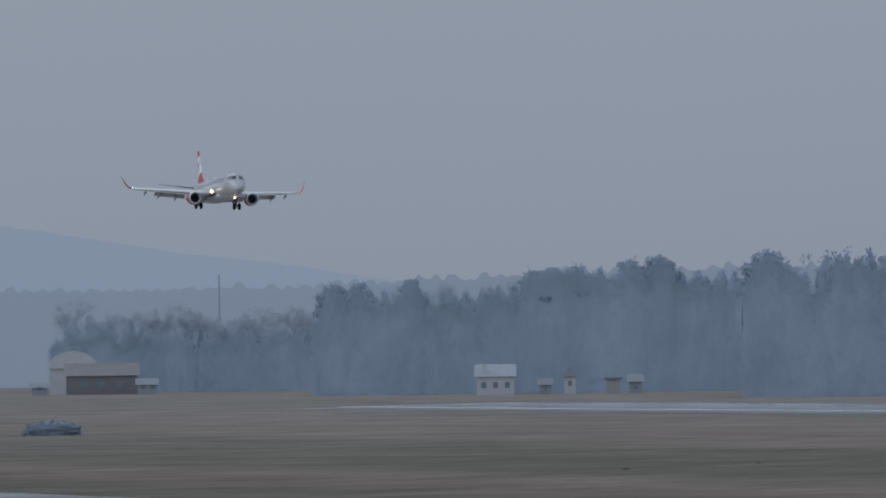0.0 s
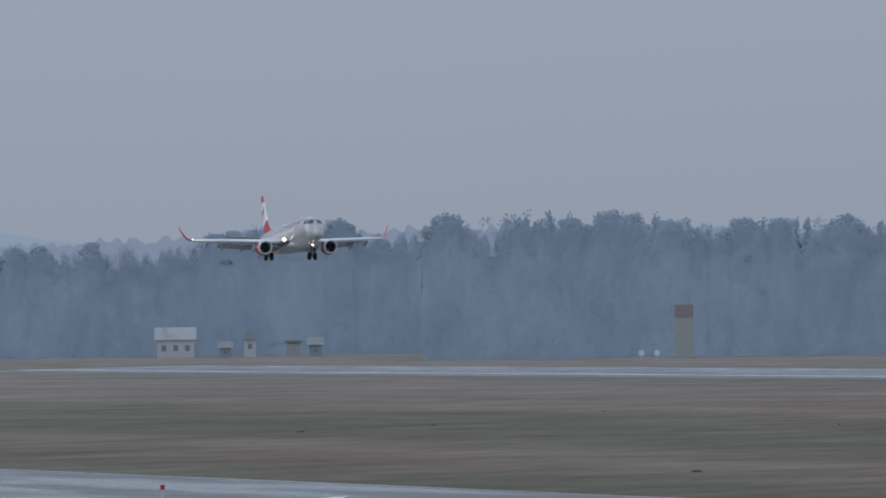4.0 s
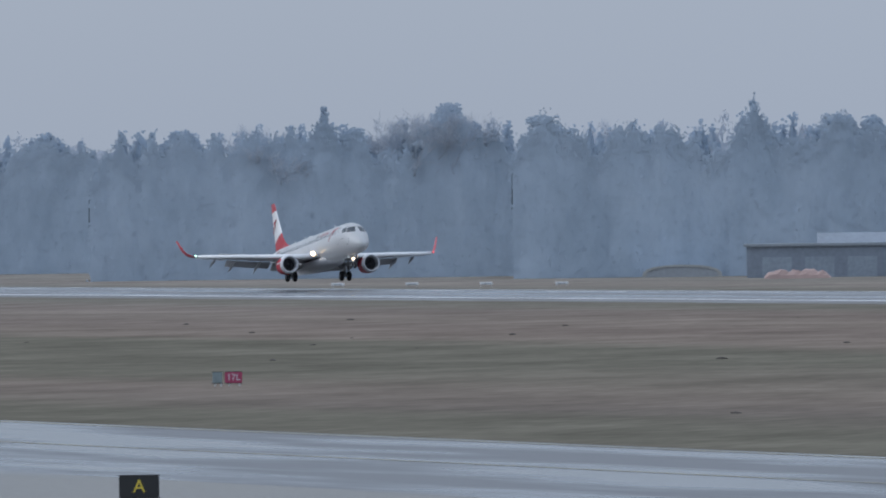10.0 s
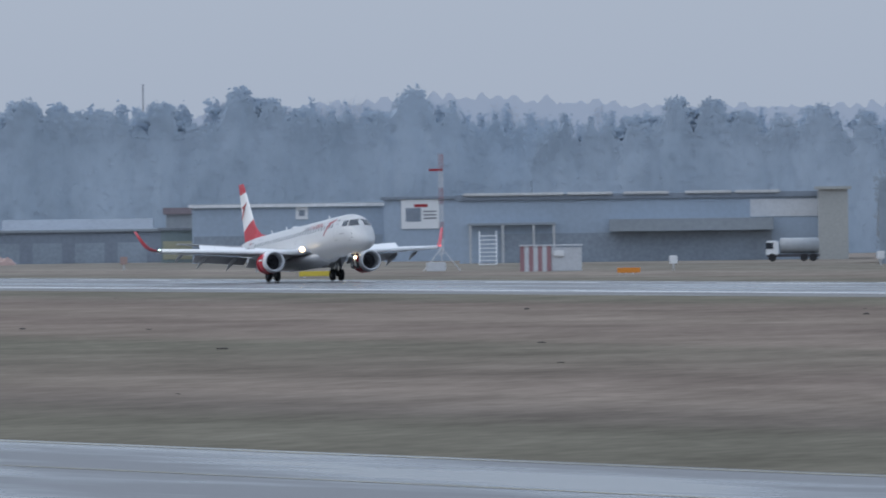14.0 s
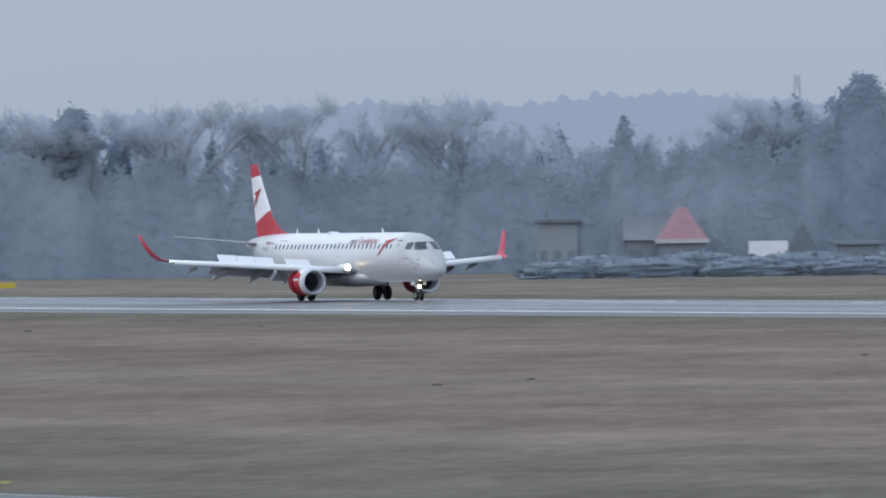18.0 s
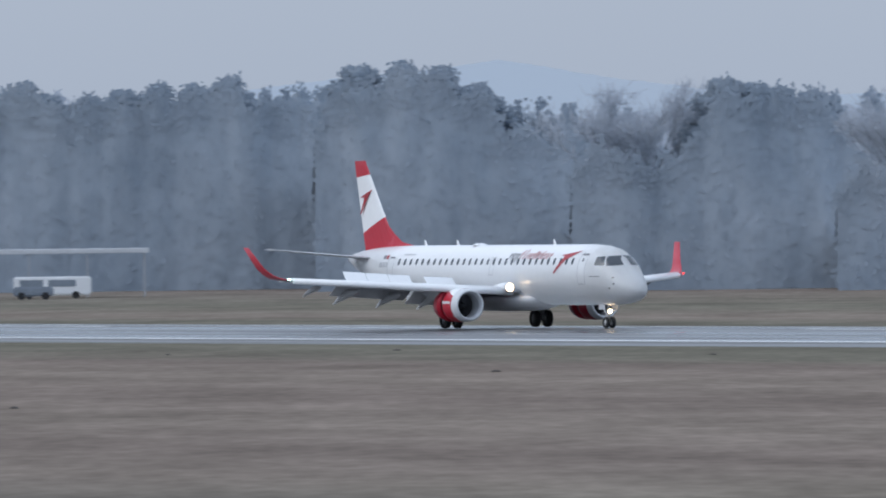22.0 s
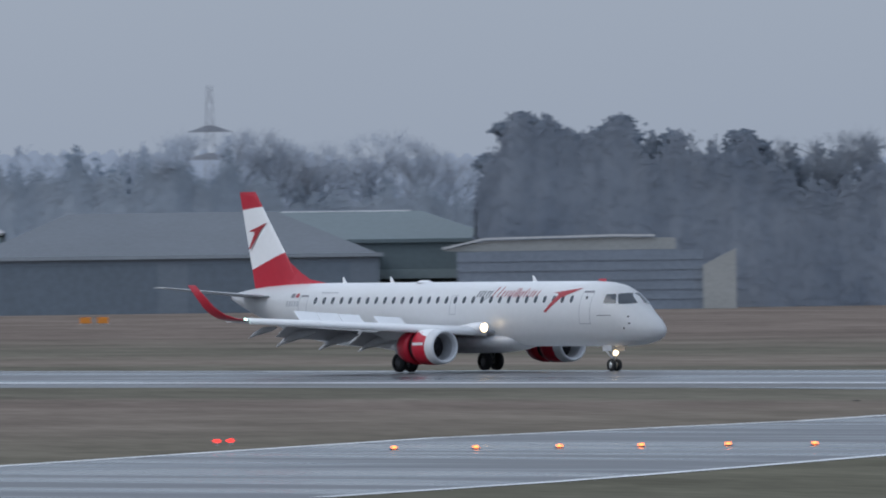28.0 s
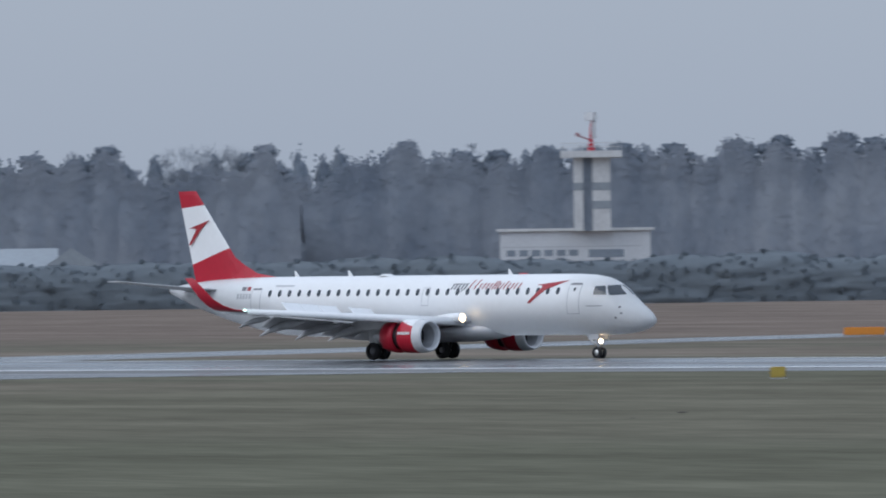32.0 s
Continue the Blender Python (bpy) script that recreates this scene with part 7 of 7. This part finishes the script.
for mm in (pose(-364.1, -165.8, 0, 0, 0, 50.0), pose(-362.2, -163.3, 0, 0, 0, 49.7), pose(-360.3, -160.9, 0, 0, 0, 49.4), pose(-358.2, -158.4, 0, 0, 0, 49.1), pose(-355.1, -156.8, 0, 0, 0, 48.7)):
    copy_thing(amber, mm)
for mm in (pose(-385.1, -161.3, 0, 0, 0, 51.0), pose(-385.5, -160.3, 0, 0, 0, 51.0)):
    p = thing("guard_lamp", "pair-mounted lit red-orange guard lamp in the grass", "lamp", mm, "guard lamps")
    part("stem", solid(-0.04, 0.04, -0.04, 0.04, 0, 0.12), bare_metal, p)
    part("lens", solid(-0.14, 0.14, -0.07, 0.07, 0.1, 0.25, 0.04), lamp_red, p)
for mm in (pose(-366.5, -141.9, 0, 0, 0, 48.1), pose(-367.2, -140.6, 0, 0, 0, 48.1)):
    p = thing("guard_lamp", "unlit orange guard lamp beside the taxiway", "lamp", mm, "guard lamps")
    part("stem", solid(-0.04, 0.04, -0.04, 0.04, 0, 0.12), bare_metal, p)
    part("lens", solid(-0.17, 0.17, -0.08, 0.08, 0.1, 0.26, 0.04), orange_paint, p)

# yellow curve at the exit
bm = bmesh.new()
arc = [Vector(p) for p in ((-485.8, -21.7, 0.14), (-478.4, -27.7, 0.14), (-463.5, -41.0, 0.05), (-446.3, -57.1, 0.05), (-429.1, -73.8, 0.05))]
for a, b in zip(arc, arc[1:]):
    s = (b - a).cross(Vector((0, 0, 1))).normalized() * 0.7
    bm.faces.new([bm.verts.new(q) for q in (a - s, b - s, b + s, a + s)])
tagged(part("lead_line", bm, lead_yellow), "broad worn yellow line curving off the runway", "road marking", kind="structure")

# cart with a yellow box
cart = thing("box_cart", "dull yellow steel box cart with one dark wheel in the grass", "cart", pose(-477.1, -259.1, 0, 0, 0, 69.5))
bm = bmesh.new()
loft(bm, [[(-0.5, 0, 0.1), (0.52, 0, 0.1), (0.52, 0.9, 0.1), (-0.5, 0.9, 0.1)], [(-0.56, -0.03, 0.86), (0.58, -0.03, 0.86), (0.58, 0.93, 0.86), (-0.56, 0.93, 0.86)]])
part("body", bm, cart_yellow, cart)
part("lid", solid(-0.6, 0.6, -0.06, 0.96, 0.86, 0.92, 0.01), timber_brown, cart)
bm = bmesh.new()
lo = [[(0.18 + 0.27 * math.cos(a) * q, y, 0.14 + 0.27 * math.sin(a) * q) for a in (2 * math.pi * i / 18 for i in range(18))] for y, q in ((-0.16, 0.55), (-0.16, 1.0), (-0.04, 1.0), (-0.04, 0.55))]
loft(bm, lo)
part("wheel", bm, rubber, cart)
part("drawbar", solid(0.5, 1.5, 0.2, 0.3, 0.05, 0.12), sign_pale, cart)

# high-wing light aeroplane on the apron, seen over its nose
cess = thing("light_aeroplane", "white high-wing light aeroplane parked on the apron, facing the terrace", "aircraft", pose(-538.4, -318.5, 0, 0, 0, 78.9))
for s in (-1, 1):
    bm = bmesh.new()
    loft(bm, [[(s * y, x, z0 + z) for x, z in [(-p, q) for p, q in foil(0.75, -0.75, t)]][:: -s] for y, z0, t in ((0.55, 2.32, 0.2), (3.0, 2.38, 0.2), (5.3, 2.5, 0.13), (5.5, 2.55, 0.06))])
    wing = part("wing", bm, white_paint, cess, "white wing with grey underside", smooth=True)
    bm = bmesh.new()
    rod(bm, (s * 0.6, 0, 1.1), (s * 2.9, 0.1, 2.3), 0.04, 6)
    part("wing_strut", bm, dirty_white, cess)
    bm = bmesh.new()
    rod(bm, (s * 0.5, 0.3, 1.0), (s * 1.2, 0.4, 0.25), 0.05, 6)
    part("gear_leg", bm, dirty_white, cess)
    bm = bmesh.new()
    rod(bm, (s * 1.15, 0.4, 0.22), (s * 1.35, 0.4, 0.22), 0.22, 14)
    part("wheel", bm, rubber, cess)
    bm = bmesh.new()
    rod(bm, (s * 0.5, -0.6, 2.3), (s * 0.08, -1.0, 1.6), 0.06, 6)
    part("window_pillar", bm, sign_black, cess)
    bm = bmesh.new()
    loft(bm, [[(s * y, 5.2 + dx, 1.35 + dz) for dx, dz in ((-0.4, 0), (0, 0.05), (0.4, 0), (0, -0.05))] for y in (0.1, 1.7)])
    part("tailplane", bm, white_paint, cess)
bm = bmesh.new()
rings = []
for y, w, zb, zt in ((-2.1, 0.25, 1.0, 1.4), (-1.9, 0.42, 0.8, 1.55), (-1.0, 0.52, 0.65, 1.68), (-0.9, 0.55, 0.62, 1.7), (-0.5, 0.58, 0.6, 2.35), (0.8, 0.58, 0.6, 2.36), (2.0, 0.42, 0.8, 1.95), (5.4, 0.14, 1.15, 1.5)):
    c, hh = (zb + zt) / 2, (zt - zb) / 2
    rings.append([(w * math.cos(a), y, c + hh * math.sin(a)) for a in (2 * math.pi * i / 20 for i in range(20))])
part("fuselage", loft(bm, rings), white_paint, cess, smooth=True)
part("windscreen", loft(bmesh.new(), [[(-0.46, -0.93, 1.62), (0.46, -0.93, 1.62), (0.44, -0.62, 2.26), (-0.44, -0.62, 2.26)], [(-0.46, -0.9, 1.62), (0.46, -0.9, 1.62), (0.44, -0.59, 2.26), (-0.44, -0.59, 2.26)]]), cabin_glass, cess)
bm = bmesh.new()
loft(bm, [[(-0.05, 4.6, 1.5), (0.05, 4.6, 1.5), (0.05, 5.6, 1.5), (-0.05, 5.6, 1.5)], [(-0.03, 5.2, 2.75), (0.03, 5.2, 2.75), (0.03, 5.75, 2.75), (-0.03, 5.75, 2.75)]])
fin2 = part("fin", bm, under_grey, cess)
bm = bmesh.new()
rod(bm, (0, 5.5, 2.75), (0, 5.5, 2.9), 0.07, 8)
part("beacon", bm, dark_red, cess)
bm = bmesh.new()
rod(bm, (0, -2.25, 1.2), (0, -2.1, 1.2), 0.16, 12)
box(bm, -0.95, 0.95, -2.2, -2.16, 1.14, 1.26)
part("propeller", bm, dark_metal, cess)
bm = bmesh.new()
rod(bm, (0, -1.4, 0.18), (0, -1.4, 0.9), 0.05, 6)
part("nose_leg", bm, bare_metal, cess)
bm = bmesh.new()
rod(bm, (-0.08, -1.4, 0.18), (0.08, -1.4, 0.18), 0.18, 14)
part("wheel", bm, rubber, cess)

# dark bush and clods in the grass, hedge below the radar block


def dense_crown(sx, sy, sz, power, count, leaf, mat, seed, lift=0.0):
    """A closed lumpy body of foliage with a fringe of sprays; power 1 gives a cone, 4 a hedge."""
    g = np.random.default_rng(seed)
    seg, lev = 36, 20
    lon = np.arange(seg) * 2 * np.pi / seg
    v = []
    for k in range(lev):
        t = (k / (lev - 1)) ** 0.9
        f = (1 - t ** power) ** (0.5 if power > 2 else 0.85) + 0.01
        for a in lon:
            c, d = math.cos(a), math.sin(a)
            e = 1.0 / max(abs(c), abs(d)) ** (0.6 if power > 2 else 0.0)
            q = f * e * (1 + 0.2 * noise.noise((1.6 * c * sx / 3, 1.6 * d + seed, 4.5 * t)) + 0.12 * noise.noise((3.5 * c * sx / 3, 3.5 * d + seed, 11 * t)) + g.uniform(-0.03, 0.03))
            v.append((sx * q * c, sy * q * d, lift + sz * (t + 0.07 * noise.noise((1.1 * c * sx * 0.4, seed, 2 * d)) * t)))
    k, n = np.meshgrid(np.arange(lev - 1), np.arange(seg), indexing="ij")
    f = np.stack([k * seg + n, k * seg + (n + 1) % seg, (k + 1) * seg + (n + 1) % seg, (k + 1) * seg + n], 2).reshape(-1, 4)
    pick = [v[x] for x in g.integers(seg, len(v), 160)]
    lv, lf = cloud(pick, [(leaf * 1.6, leaf * 1.6, leaf * 1.2)] * len(pick), count, leaf, seed)
    me = leaf_mesh("foliage", np.concatenate([np.array(v), lv]), np.concatenate([f, lf + len(v)]), mat)
    me.polygons.foreach_set("use_smooth", np.arange(len(me.polygons)) < len(f))
    return me


def leafy(name, label, m, sx, sy, sz, count, leaf, mat, seed, category="bush"):
    b = thing(name, label, category, m)
    o = new("foliage", dense_crown(sx, sy, sz, 4, count, leaf * 0.7, mat, seed))
    o.parent = b
    for x in (-0.5, -0.2, 0.1, 0.3, 0.55):
        bm = bmesh.new()
        rod(bm, (x * sx, 0, -0.05), (x * sx * 1.1, 0, 0.7 * sz), 0.05, 5, 0.02)
        part("stem", bm, bark, b)


def lone_spruce(m, h, r, seed):
    """A dense dark spruce before a wall."""
    s = thing("spruce_tree", "dense dark spruce standing before the hangar's side wall", "tree", m, "trees of the wood")
    bm = bmesh.new()
    rod(bm, (0, 0, -0.1), (0, 0, h * 0.95), 0.18, 6, 0.03)
    part("trunk", bm, bark, s)
    o = new("crown", dense_crown(r, r, h * 0.97, 1.7, 2600, 0.2, hedge_green, seed, 0.3))
    o.parent = s


leafy("bush", "low dark bush standing alone in the brown grass", pose(-1562.4, -160.2, 0, 0, 0, 80.5), 2.6, 1.5, 1.35, 1400, 0.16, conifer, 3)
lone_spruce(pose(-1119.9, 388.4, 0, 0, 0, 52.5), 12.2, 2.9, 3)
lone_spruce(pose(-1117.3, 391.9, 0, 0, 0, 52.3), 11.0, 2.7, 4)
for k in range(17):
    i = 0.5 * k
    leafy("hedge_bush", "dark hedge bush in a row below the radar block", pose(-994.6 + 12.43 * i, 516.1 + 11.62 * i, 0, 0, 0, 43.0), 8.5, 2.5, 5.0 * (0.92 + 0.16 * rng.random()), 2600, 0.26, hedge_green, 40 + k)
for mm, w, h in ((pose(-1366.0, 131.4, 0, 0, 0, 67.3), 3.2, 2.6), (pose(-1369.9, 137.6, 0, 0, 0, 67.1), 4.0, 3.4), (pose(-1362.7, 139.4, 0, 0, 0, 66.9), 4.5, 3.0), (pose(-1366.3, 146.3, 0, 0, 0, 66.7), 4.2, 3.8), (pose(-1357.1, 147.5, 0, 0, 0, 66.5), 4.4, 3.0), (pose(-1360.6, 154.8, 0, 0, 0, 66.3), 4.6, 3.6), (pose(-1353.0, 157.2, 0, 0, 0, 66.1), 4.6, 2.8), (pose(-1356.5, 164.5, 0, 0, 0, 65.9), 5.0, 4.0)):
    leafy("garden_bush", "grey leafless garden bush before the village houses", mm, w, 2.0, h * 0.62, 1500, 0.2, conifer, int(w * 10 + h * 7))
clods = random.Random(12)
for i in range(64):
    x = clods.uniform(-1250, -180)
    y = clods.uniform(-255, -40)
    if -455 < x < -270 and y > -60 - (x + 455) * 1.15 - 60:
        continue
    s = clods.uniform(0.08, 0.26)
    bm = bmesh.new()
    bmesh.ops.create_icosphere(bm, subdivisions=1, radius=1.0)
    for v in bm.verts:
        v.co = Vector((v.co.x * s * 1.6, v.co.y * s, max(-0.1, v.co.z * s * 0.45))) * clods.uniform(0.8, 1.2)
    c = part("earth_clod", bm, clod_earth, None)
    c.matrix_basis = pose(x, y, 0, 0, 0, clods.uniform(0, 360))
    tagged(c, "dark clod of earth lying in the winter grass", "clod", "clods in the grass")


# ---- motion ----
FLIGHT = [
    (0, pose(-2362.63, 0, 29.80, -2.12, -2.50, 0.04)),
    (0.5, pose(-2325.45, 0, 28.33, -2.33, -2.67, 0.04)),
    (1, pose(-2288.22, 0, 26.50, -2.60, -2.90, 0.03)),
    (1.5, pose(-2250.96, 0, 24.47, -2.80, -3.14, 0.02)),
    (2, pose(-2213.65, 0, 22.49, -2.79, -3.35, 0.01)),
    (2.5, pose(-2176.32, 0, 20.46, -2.36, -3.52, 0.00)),
    (3, pose(-2139.02, 0, 18.46, -1.71, -3.67, -0.00)),
    (3.5, pose(-2101.80, 0, 16.50, -0.89, -3.80, -0.01)),
    (4, pose(-2064.71, 0, 14.61, 0.03, -3.93, -0.02)),
    (4.5, pose(-2027.77, 0, 12.76, 0.85, -4.13, -0.02)),
    (5, pose(-1991.02, 0, 10.92, 1.41, -4.47, -0.03)),
    (5.5, pose(-1954.42, 0, 9.12, 1.39, -5.00, -0.04)),
    (6, pose(-1917.92, 0, 7.39, 1.11, -5.53, -0.05)),
    (6.5, pose(-1881.50, 0, 5.84, 0.76, -5.87, -0.06)),
    (7, pose(-1845.18, 0, 4.45, 0.58, -6.04, -0.07)),
    (7.5, pose(-1808.97, 0, 3.33, 0.48, -6.11, -0.08)),
    (8, pose(-1772.88, 0, 2.52, 0.42, -6.08, -0.09)),
    (8.5, pose(-1736.87, 0, 2.01, 0.36, -5.99, -0.10)),
    (9, pose(-1700.97, 0, 1.73, 0.29, -5.85, -0.11)),
    (9.5, pose(-1665.19, 0, 1.51, 0.22, -5.66, -0.13)),
    (10, pose(-1629.55, 0, 1.30, 0.15, -5.45, -0.14)),
    (10.5, pose(-1594.03, 0, 1.04, 0.08, -5.26, -0.15)),
    (11, pose(-1558.60, 0, 0.76, 0.03, -5.12, -0.17)),
    (11.5, pose(-1523.26, 0, 0.52, 0.01, -5.11, -0.19)),
    (12, pose(-1488.05, 0, 0.40, 0.00, -5.15, -0.20)),
    (12.5, pose(-1453.10, 0, 0.40, 0.00, -5.17, -0.22)),
    (13, pose(-1418.57, 0, 0.40, 0.00, -5.07, -0.24)),
    (13.5, pose(-1384.49, 0, 0.40, 0.00, -4.74, -0.26)),
    (14, pose(-1350.81, 0, 0.40, 0.00, -4.30, -0.28)),
    (14.5, pose(-1317.44, 0, 0.40, 0.00, -3.80, -0.30)),
    (15, pose(-1284.31, 0, 0.40, 0.00, -3.28, -0.33)),
    (15.5, pose(-1251.44, 0, 0.40, 0.00, -2.71, -0.35)),
    (16, pose(-1218.90, 0, 0.40, 0.00, -2.04, -0.38)),
    (16.5, pose(-1186.70, 0, 0.40, 0.00, -1.35, -0.41)),
    (17, pose(-1154.80, 0, 0.40, 0.00, -0.71, -0.44)),
    (17.5, pose(-1123.17, 0, 0.40, 0.00, -0.25, -0.47)),
    (18, pose(-1091.85, 0, 0.40, 0.00, -0.06, -0.50)),
    (18.5, pose(-1060.97, 0, 0.40, 0.00, -0.00, -0.54)),
    (19, pose(-1030.74, 0, 0.40, 0.00, -0.00, -0.58)),
    (19.5, pose(-1001.13, 0, 0.40, 0.00, -0.00, -0.61)),
    (20, pose(-971.99, 0, 0.40, 0.00, -0.00, -0.65)),
    (20.5, pose(-943.16, 0, 0.40, 0.00, -0.00, -0.69)),
    (21, pose(-914.54, 0, 0.40, 0.00, -0.00, -0.73)),
    (21.5, pose(-886.11, 0, 0.40, 0.00, -0.00, -0.77)),
    (22, pose(-858.13, 0, 0.40, 0.00, -0.00, -0.81)),
    (22.5, pose(-830.79, 0, 0.40, 0.00, -0.00, -0.85)),
    (23, pose(-804.20, 0, 0.40, 0.00, -0.00, -0.91)),
    (23.5, pose(-778.52, 0, 0.40, 0.00, -0.00, -1.00)),
    (24, pose(-753.81, 0, 0.40, 0.00, -0.00, -1.12)),
    (24.5, pose(-729.94, 0, 0.40, 0.00, -0.00, -1.28)),
    (25, pose(-706.54, 0, 0.40, 0.00, -0.00, -1.47)),
    (25.5, pose(-683.00, 0, 0.40, 0.00, -0.00, -1.66)),
    (26, pose(-658.73, 0, 0.40, 0.00, -0.00, -1.84)),
    (26.5, pose(-632.98, 0, 0.40, 0.00, -0.00, -1.97)),
    (27, pose(-608.27, 0, 0.40, 0.00, -0.00, -2.04)),
    (27.5, pose(-585.38, 0, 0.40, 0.00, -0.00, -2.05)),
    (28, pose(-564.24, 0, 0.40, 0.00, -0.00, -1.99)),
    (28.5, pose(-544.28, 0, 0.40, 0.00, -0.00, -1.88)),
    (29, pose(-525.42, 0, 0.40, 0.00, -0.00, -1.71)),
    (29.5, pose(-507.66, 0, 0.40, 0.00, -0.00, -1.47)),
    (30, pose(-491.00, 0, 0.40, 0.00, -0.00, -1.18)),
    (30.5, pose(-473.83, 0, 0.40, 0.00, -0.00, -0.82)),
    (31, pose(-456.85, 0, 0.40, 0.00, -0.00, -0.41)),
    (31.5, pose(-440.29, 0, 0.40, 0.00, -0.00, -0.01)),
    (32, pose(-423.07, 0, 0.40, 0.00, -0.00, 0.32)),
]


def motions():
    walk(jet, FLIGHT)
    for sp, at, (rx, rz) in spoilers:
        shut, up = pose(*at, rx, 0, rz), pose(*at, rx, 38, rz)
        walk(sp, [(0, shut), (12.4, shut), (13.2, up), (32, up)])
    for sl in sleeves:
        walk(sl, [(0, pose(0, 0, 0)), (13.4, pose(0, 0, 0)), (14.6, pose(-0.42, 0, 0)), (32, pose(-0.42, 0, 0))])
    # the radar turns once in four seconds
    walk(reflector, [(0.5 * k, pose(0, 1.5, 18.3, 0, 0, -81 + 45 * (64 - k))) for k in range(65)])


motions()
